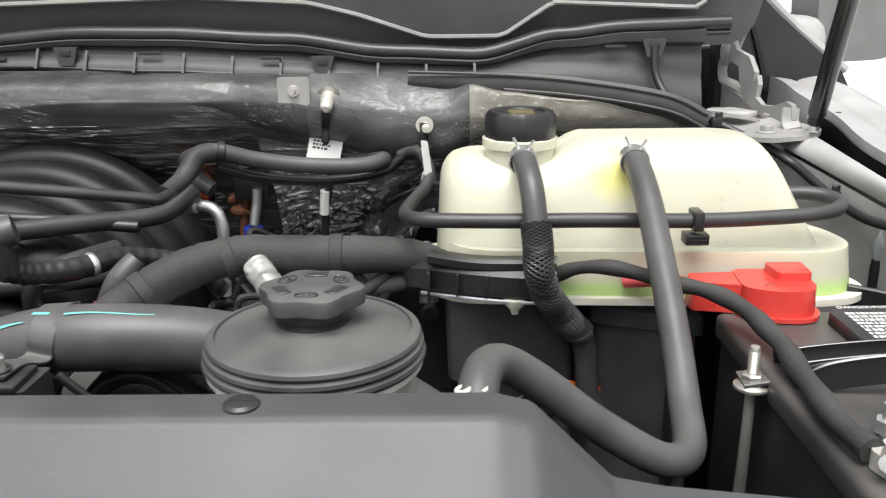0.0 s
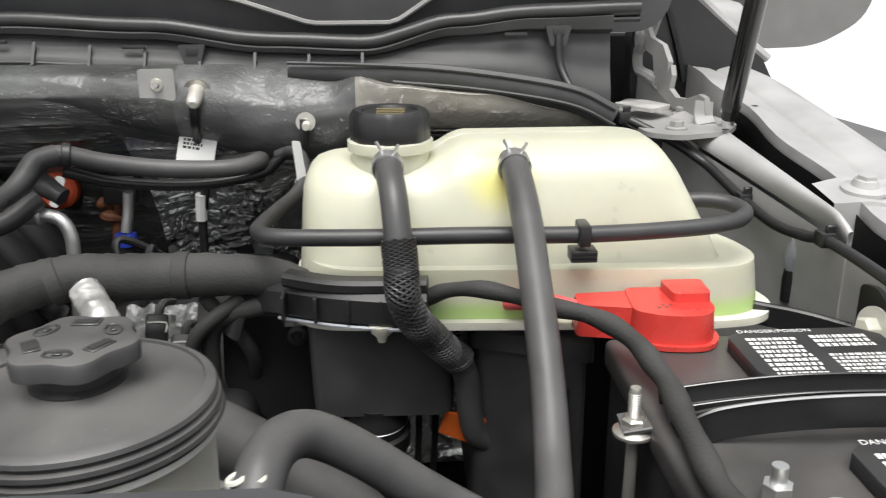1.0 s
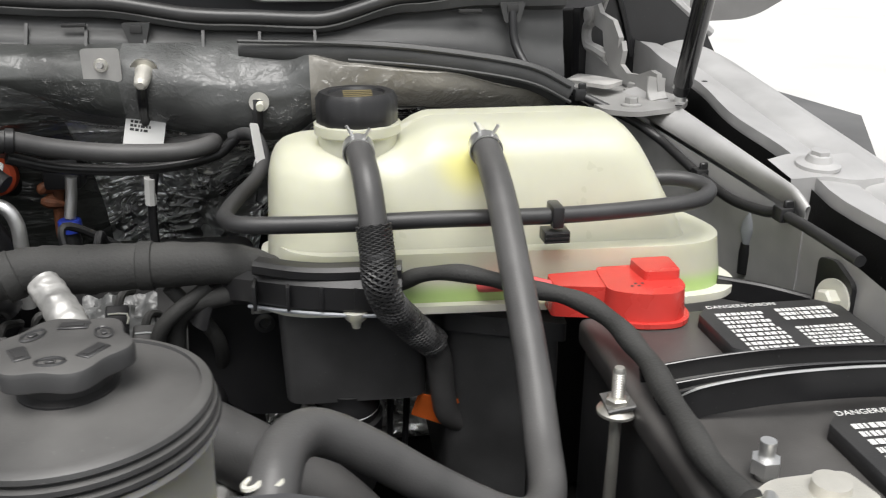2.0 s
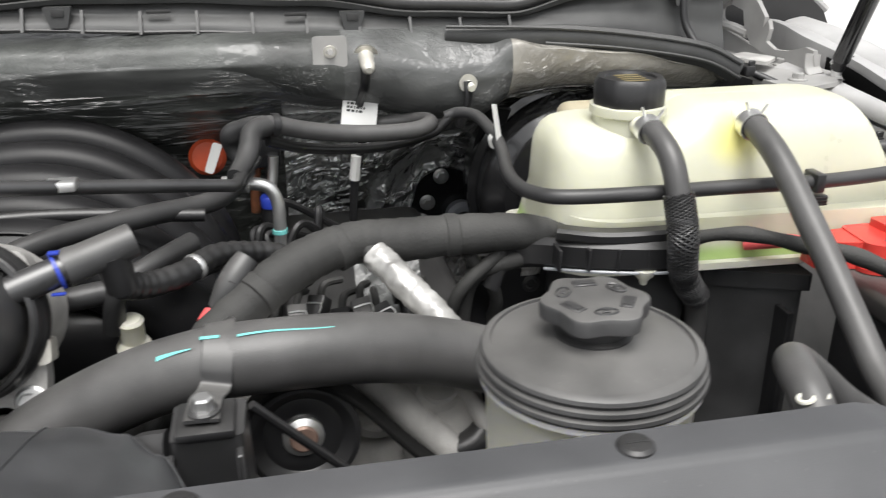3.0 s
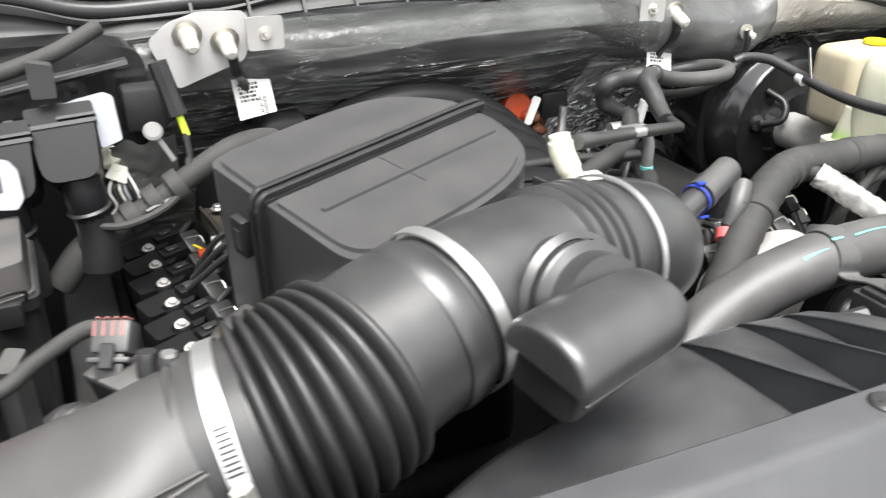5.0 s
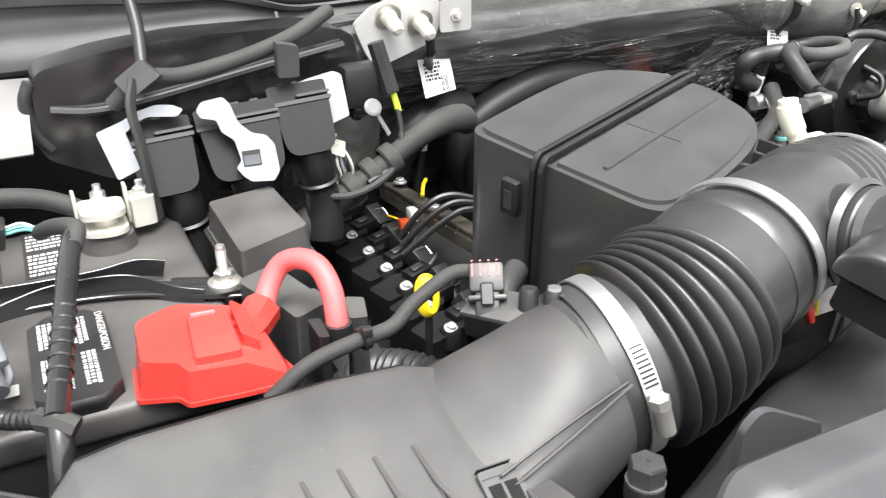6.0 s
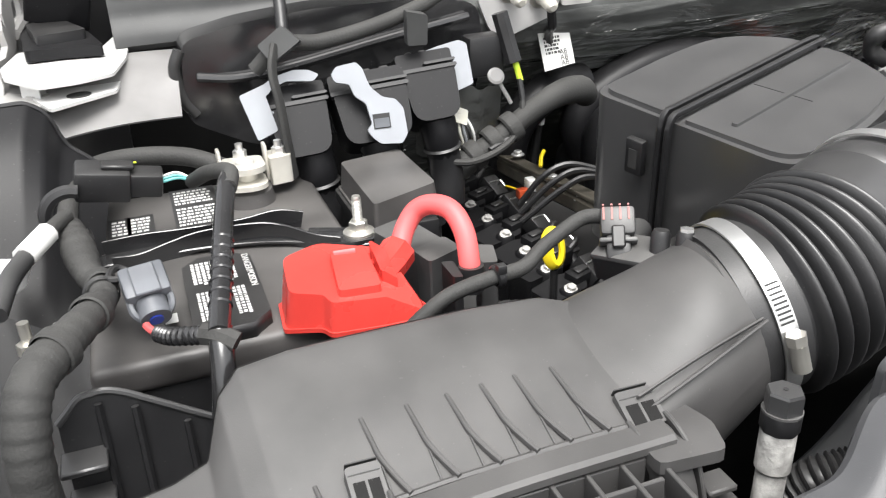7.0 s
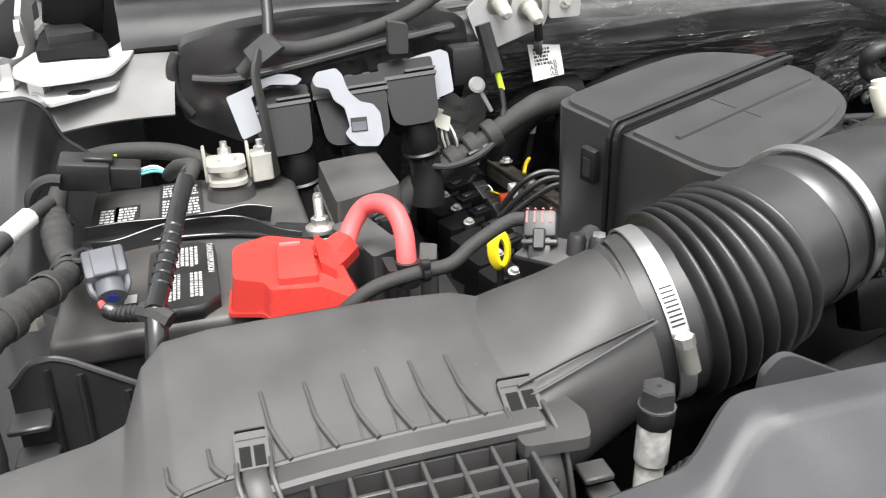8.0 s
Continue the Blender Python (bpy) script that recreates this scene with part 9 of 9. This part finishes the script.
# ---- engine computer with its lever connectors ----
def computer():
    ob = thing("engine_computer", (-0.9, 0.96, 1.24), "glossy black engine computer carrier on the firewall", "control unit")
    m = Matrix.Translation((0, 1.012, 0)) @ XZ
    part("carrier", prism(rounded([(-1.050, 1.272), (-0.99, 1.240), (-0.77, 1.240), (-0.752, 1.30), (-0.757, 1.350), (-0.80, 1.360), (-0.92, 1.362), (-0.99, 1.356), (-1.045, 1.345)], 0.014, 4), 0.0, 0.05, m, 0.008, 3), GLOSS, ob)
    part("ledge", tube([V(-1.035, 0.960, 1.312), V(-1.0, 0.957, 1.308), V(-0.95, 0.957, 1.312), V(-0.85, 0.957, 1.328), V(-0.77, 0.957, 1.340)], 0.004, n=8), GLOSS, ob)
    part("seal", tube([V(-1.046, 0.966, 1.337), V(-1.053, 0.966, 1.320), V(-1.050, 0.966, 1.294), V(-1.040, 0.966, 1.277)], 0.006, n=10), SEAL, ob, "black seal")
    outlines = ([(-55, 28), (-12, 42), (5, 52), (40, 60), (65, 57), (81, 48), (70, 38), (25, 43), (0, 34), (-6, 26), (-12, 24), (0, -36), (-35, -49)],
                [(-75, 65), (-65, 78), (-30, 82), (-20, 70), (-15, 50), (-10, 36), (8, 18), (30, 12), (42, -5), (44, -50), (32, -66), (-5, -62), (-18, -50), (-26, -36), (-16, -26), (-22, 10), (-40, 25), (-46, 46), (-70, 52)],
                [(-90, 12), (-70, 25), (-20, 38), (20, 45), (33, 38), (37, -30), (5, -40), (2, 20), (-10, 27), (-45, 15), (-75, 8)])
    places = ((V(-0.957, 0.912, 1.272), 0.027, V(-0.9785, 0.895, 1.2917), 1915), (V(-0.891, 0.905, 1.278), 0.034, V(-0.892, 0.868, 1.2875), 1985), (V(-0.832, 0.915, 1.286), 0.026, V(-0.808, 0.912, 1.3025), 1800))
    for i, ((c0, wide, at0, per), plan) in enumerate(zip(places, outlines)):
        c = thing("lever_connector", c0 - V(0, 0, 0.05), "black round-cornered computer connector with a grey locking lever", "connector", "computer connectors")
        f = frame_of(c0, (1, -0.05, 0.06), (0, 0.50, 0.87))
        w = wide
        body = prism(rounded([(-w + 0.004, -0.036), (w - 0.004, -0.036), (w, 0.014), (-w, 0.014)], [0.014, 0.014, 0.008, 0.008], 5), -0.024, 0.024, f, 0.010, 4)
        part("shell", body, RUNNER, c)
        part("shoulder", prism(rounded([(-w - 0.001, 0.008), (w + 0.001, 0.008), (w + 0.001, 0.030), (-w - 0.001, 0.030)], 0.003, 2), -0.022, 0.018, f, 0.003, 2), RUNNER, c)
        part("ledge", prism(rounded([(-w - 0.002, 0.010), (w + 0.002, 0.010), (w + 0.002, 0.0135), (-w - 0.002, 0.0135)], 0.001, 1), 0.010, 0.0255, f, 0.0008, 1), BLACK, c, "thin moulded ledge")
        part("ledge", prism(rounded([(-w * 0.1, 0.016), (w + 0.002, 0.016), (w + 0.002, 0.0185), (-w * 0.1, 0.0185)], 0.001, 1), 0.008, 0.0245, f, 0.0008, 1), BLACK, c, "thin moulded ledge")
        dx = (0.006, 0.0, 0.002)[i]
        part("neck", tube([f @ V(dx, -0.025, 0), f @ V(dx + 0.002, -0.045, -0.004), f @ V(dx + 0.003, -0.062, -0.014)], lambda t: 0.019 - 0.003 * t, n=18), RUNNER, c)
        part("ring", turned([(0.0170, -0.002), (0.0190, 0), (0.0170, 0.002)], f @ V(dx + 0.0025, -0.056, -0.010), f.to_3x3() @ V(0.1, -1, -0.6), n=20, cap=False), BLACK, c)
        part("boot", tube([f @ V(dx + 0.003, -0.060, -0.012), f @ V(dx + 0.004, -0.080, -0.024), f @ V(dx, -0.105, -0.036)], lambda t: 0.0155 + 0.004 * t, n=12), BLACK, c, "loose black boot")
        for k in range(3):
            part("tab", box((-w * 0.55 + w * 0.5 * k, 0.024, -0.004), (-w * 0.30 + w * 0.5 * k, 0.034, 0.010), 0.001, 1, f), BLACK, c)
        lm = frame_of(at0, (1, -0.12, 0.02), (0, 0.30, 0.95))
        a = part("lever", prism(rounded([(x / per, y / per) for x, y in plan], 0.0022, 3), -0.003, 0.003, lm, 0.0016, 2), LEVER, c, "pale grey locking lever")
        if i == 1:
            win = part("window", box((-14 / per, -36 / per, 0.0026), (16 / per, -10 / per, 0.0036), 0, 1, lm), INK, a, "dark window in the lever")
            part("window_face", box((-12 / per, -34 / per, 0.0034), (14 / per, -18 / per, 0.0041), 0, 1, lm), GREYCONN, win)
            part("dot", turned([(0.0024, 0), (0.0024, 0.0006)], f @ V(0.003, 0.004, 0.0242), f.to_3x3() @ V(0, 0, 1), n=12), YELLOW, c, "yellow dot")
        else:
            s0 = 1 if i == 0 else -1
            part("lever_arm", box((-10 * s0 / per - 0.004, -8 / per, -0.008), (-10 * s0 / per + 0.004, -3 / per, 0.0), 0.0008, 1, lm), LEVER, a)
            part("lever_arm", box((-10 * s0 / per - 0.004, -20 / per, -0.008), (-10 * s0 / per + 0.004, -15 / per, 0.0), 0.0008, 1, lm), LEVER, a)
    hs = thing("cowl_wiring", (-0.9, 0.93, 1.34), "black taped harness hung along the computer with grey cloth tape", "wiring loom")
    part("harness", tube([V(-0.99, 0.905, 1.325), V(-0.965, 0.900, 1.345), V(-0.93, 0.905, 1.343), V(-0.88, 0.91, 1.350), V(-0.83, 0.92, 1.362), V(-0.79, 0.935, 1.378)], 0.007, n=10), TAPE, hs)
    part("drop", tube([V(-0.972, 0.892, 1.347), V(-0.979, 0.879, 1.328), V(-0.977, 0.872, 1.302), V(-0.975, 0.870, 1.268), V(-0.972, 0.874, 1.235)], 0.006, n=8, flat=0.5), TAPE, hs)
    part("riser", tube([V(-0.962, 0.905, 1.350), V(-0.958, 0.93, 1.385), V(-0.962, 0.96, 1.43)], 0.0055, n=10), BLACK, hs)
    for p, q in (((-0.968, 0.894, 1.347), (0.6, -0.1, 0.5)), ((-0.842, 0.905, 1.345), (0.1, -0.1, 1))):
        f = frame_of(p, q, (0, 0.3, 1) if q[2] < 0.9 else (1, 0, 0))
        part("cloth_tape", prism(rounded([(-0.015, -0.008), (0.016, -0.011), (0.013, 0.009), (-0.014, 0.011)], 0.002, 2), -0.005, 0.005, f, 0.003), COWL, hs, "grey cloth tape")
    tg = thing("harness_clip", (-0.76, 0.92, 1.28), "black in-line connector with a yellow-green tape end", "connector")
    part("body", tube([V(-0.748, 0.93, 1.345), V(-0.742, 0.925, 1.318), V(-0.738, 0.92, 1.298)], 0.0085, n=8), BLACK, tg)
    part("shroud", box((-0.782, 0.925, 1.285), (-0.745, 0.95, 1.325), 0.004, 2), BLACK, tg)
    part("green_end", tube([V(-0.737, 0.918, 1.298), V(-0.733, 0.915, 1.280)], 0.0032, n=8, steps=2), GREEN, tg, "yellow-green tape")
    part("wire", tube([V(-0.734, 0.915, 1.282), V(-0.735, 0.905, 1.255), V(-0.748, 0.895, 1.235), V(-0.78, 0.885, 1.225)], 0.003, n=8), BLACK, tg)
    tie = thing("cable_tie", (-0.758, 0.91, 1.27), "pale grey cable tie button on a stalk", "cable tie")
    part("button", turned([(0.0085, 0), (0.0085, 0.002), (0.006, 0.003)], (-0.762, 0.910, 1.289), (0, -0.8, 0.5), n=20), MIRROR_GREY, tie)
    part("stalk", tube([V(-0.760, 0.909, 1.286), V(-0.748, 0.905, 1.262)], 0.003, n=8, steps=3, flat=0.5), MIRROR_GREY, tie)
    ml = thing("side_wiring_loom", (-0.77, 0.9, 1.2), "thick black loom curving from the computer to the engine", "wiring loom")
    part("trunk", tube([V(-0.862, 0.895, 1.165), V(-0.836, 0.900, 1.191), V(-0.81, 0.900, 1.205), V(-0.772, 0.900, 1.225), V(-0.729, 0.903, 1.250), V(-0.695, 0.91, 1.262), V(-0.66, 0.93, 1.258), V(-0.64, 0.95, 1.245)], lambda t: 0.0125 + 0.002 * math.sin(t * 9), n=16), TAPE, ml)
    part("wire_loop", tube([V(-0.735, 0.905, 1.262), V(-0.742, 0.895, 1.242), V(-0.765, 0.885, 1.226), V(-0.80, 0.880, 1.218), V(-0.83, 0.885, 1.222)], 0.0034, n=8), TAPE, ml, "thin taped lead")
    for q in (0.25, 0.5, 0.75):
        p = V(-0.81, 0.900, 1.205).lerp(V(-0.729, 0.903, 1.250), q)
        part("tape_turn", turned([(0.0140, -0.007), (0.0156, -0.005), (0.0154, 0.005), (0.0140, 0.007)], p, (0.88, 0.03, 0.47), n=18, cap=False), TAPE, ml, "extra turn of tape")
    fray = thing("frayed_wires", (-0.80, 0.93, 1.23), "beige masking tape and bare wires below the connector", "wire")
    part("tape", tube([V(-0.803, 0.936, 1.272), V(-0.800, 0.932, 1.258), V(-0.796, 0.928, 1.247)], lambda t: 0.0075 + 0.0025 * math.sin(t * 17), n=6), NATURAL, fray, "crumpled beige tape")
    part("tape_end", prism(rounded([(-0.010, -0.006), (0.009, -0.008), (0.007, 0.007), (-0.006, 0.008)], 0.001, 1), -0.0006, 0.0006, frame_of((-0.796, 0.921, 1.252), (0.9, -0.2, -0.3), (0.2, 0.3, 0.9)), 0), NATURAL, fray, "torn tape end")
    for k in range(6):
        part("wire", tube([V(-0.799 + 0.002 * k, 0.928, 1.250), V(-0.806 + 0.0045 * k, 0.920, 1.236), V(-0.802 + 0.004 * k, 0.922, 1.220), V(-0.812 + 0.003 * k, 0.925, 1.208)], 0.0014, n=6), (WHITE, TAPE, NATURAL, LEVER, BLACK, WHITE)[k], fray)
    fo = thing("foil_duct_wrap", (-0.78, 0.93, 1.2), "dark wrinkled foil wrap behind the connectors", "heat shield")
    part("foil", sheet(lambda u, v: V(-0.83 + 0.09 * u, 0.945 - 0.02 * math.sin(u * 3) + 0.02 * v, 1.275 - 0.07 * v + 0.012 * noise.noise(V(u * 5, v * 5, 7))), 18, 14), FOIL, fo)
    ar = whole("intake_pipe", tube([V(-0.70, 1.03, 1.15), V(-0.69, 1.02, 1.20), V(-0.65, 1.02, 1.233), V(-0.60, 1.03, 1.235)], 0.022, n=18), RUNNER, "black corrugated pipe arching behind the resonator box", "pipe")
    return ob


computer()


def valley():
    """Dark fittings between the far battery and the resonator box."""
    vc = thing("coil_cover", (-0.8, 0.75, 1.1), "black cylinder head deep beside the far battery", "engine")
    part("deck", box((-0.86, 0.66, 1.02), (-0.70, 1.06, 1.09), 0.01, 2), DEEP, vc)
    part("side_rail", box((-0.865, 0.66, 1.05), (-0.815, 1.06, 1.115), 0.008, 2), BLACK, vc)
    rng = random.Random(12)
    for k in range(7):
        y = 1.010 - 0.0425 * k
        x = -0.775 + 0.0015 * k
        c = thing("ignition_coil", (x, y, 1.09), "black ignition coil with a bright bolt on the engine", "coil", "ignition coils")
        f = frame_of((x, y, 1.120), (1, 0.35, 0.05), (-0.35, 1, 0.1))
        part("body", prism(rounded([(-0.030, -0.014), (0.012, -0.016), (0.020, -0.006), (0.018, 0.010), (0.004, 0.016), (-0.030, 0.014)], 0.004, 3), -0.03, 0.018 + rng.uniform(0, 0.004), f, 0.003), RUNNER, c)
        part("ear", turned([(0.0095, 0), (0.0095, 0.016), (0.0080, 0.018)], f @ V(-0.006, -0.012, 0.004), (0, 0, 1), n=18), RUNNER, c)
        hexbolt(f @ V(-0.006, -0.012, 0.022), 0.0042, 0.005, (0.1, -0.3, 1), ALLOY, c, label="small bright bolt")
        part("plug", box((0.006, -0.008, 0.010), (0.034, 0.008, 0.026), 0.002, 2, f), RUNNER, c, "black coil plug")
        part("lock", box((0.012, -0.004, 0.026), (0.026, 0.004, 0.0285), 0.001, 1, f), BLACK, c)
        part("lead", tube([f @ V(0.034, 0, 0.018), f @ V(0.050, 0.004, 0.024), f @ V(0.060, 0.018, 0.014), f @ V(0.066, 0.040, -0.004)], 0.0030, n=8), BLACK, c, "thin taped lead")
    for k in range(5):
        y = 0.985 - 0.055 * k
        c = thing("injector_plug", (-0.735, y, 1.12), "small black injector plug with a bright clip", "connector", "engine plugs")
        f = frame_of((-0.735, y, 1.140), (0.9, 0.4, -0.1), (-0.35, 0.75, 0.55))
        part("shell", box((-0.010, -0.014, -0.009), (0.010, 0.014, 0.009), 0.002, 2, f), BLACK, c)
        part("stem", tube([f @ V(0, -0.012, 0), f @ V(0, -0.050, -0.004)], 0.0075, n=12, steps=2), RUNNER, c)
        part("clip", tube([f @ V(-0.0085, 0.004, 0.0095), f @ V(0.0085, 0.004, 0.0095), f @ V(0.0085, -0.006, 0.0095)], 0.0009, n=5, steps=2), STEEL, c, "bright wire clip")
    rl = thing("fuel_rail", (-0.70, 0.90, 1.15), "dull brown metal fuel rail with yellow-taped wires", "fuel rail")
    part("rail", ribbon([V(-0.706, 1.01, 1.158), V(-0.703, 0.93, 1.164), V(-0.699, 0.86, 1.170), V(-0.697, 0.80, 1.175)], 0.026, 0.022), RAIL, rl, smooth=30)
    part("lip", ribbon([V(-0.718, 1.01, 1.170), V(-0.714, 0.93, 1.176), V(-0.710, 0.86, 1.182), V(-0.708, 0.80, 1.187)], 0.0030, 0.004), RAIL, rl, "worn upper lip", smooth=30)
    for y in (0.985, 0.90, 0.84):
        hexbolt((-0.704, y, 1.176), 0.0050, 0.005, (0, 0, 1), STEEL, rl, label="small bright bolt")
    for k in range(3):
        part("wire", tube([V(-0.742 - 0.008 * k, 0.90 - 0.02 * k, 1.155), V(-0.722, 0.885 - 0.02 * k, 1.188), V(-0.695, 0.88 - 0.02 * k, 1.198), V(-0.655, 0.87 - 0.02 * k, 1.185)], 0.0032, n=8), BLACK, rl)
    part("yellow_wire", tube([V(-0.703, 0.930, 1.180), V(-0.697, 0.940, 1.187), V(-0.690, 0.948, 1.190)], 0.0022, n=6), YELLOW, rl, "yellow wire")
    part("yellow_wire", tube([V(-0.738, 0.942, 1.160), V(-0.733, 0.932, 1.160), V(-0.728, 0.922, 1.158)], 0.0012, n=6), YELLOW, rl, "yellow wire")
    part("brown_plug", box((-0.738, 0.908, 1.156), (-0.726, 0.918, 1.166), 0.001), RUST, rl)
    part("white_plug", box((-0.723, 0.916, 1.158), (-0.711, 0.930, 1.172), 0.002), WHITE, rl, "white plug")
    whole("corrugated_harness", tube([V(-0.885, 0.70, 1.13), V(-0.865, 0.68, 1.160), V(-0.845, 0.65, 1.172), V(-0.82, 0.62, 1.162), V(-0.80, 0.60, 1.13)], lambda t: 0.017 + 0.0013 * math.sin(t * 170), n=14, steps=30), BLACK, "black corrugated harness tube beside the sensor", "conduit")
    whole("corner_hose", tube([V(-0.765, 0.645, 1.14), V(-0.772, 0.65, 1.185), V(-0.760, 0.668, 1.208), V(-0.735, 0.69, 1.212)], 0.010, n=12), HOSE, "short black hose beside the resonator box", "hose")
    dp = thing("dipstick", (-0.83, 0.64, 1.2), "yellow plastic dipstick handle", "dipstick")
    part("handle", tube([V(-0.825, 0.662, 1.223) + V(0.0060 * math.sin(a), -0.003 * math.cos(a), 0.003 - 0.0125 * math.cos(a)) for a in np.linspace(0, 2 * math.pi, 14)[:-1]], 0.0026, n=8, steps=4, closed=True, flat=2.0), YELLOW, dp)
    part("stem", tube([V(-0.825, 0.662, 1.209), V(-0.825, 0.664, 1.17), V(-0.826, 0.67, 1.12)], 0.003, n=8), BLACK, dp)


valley()
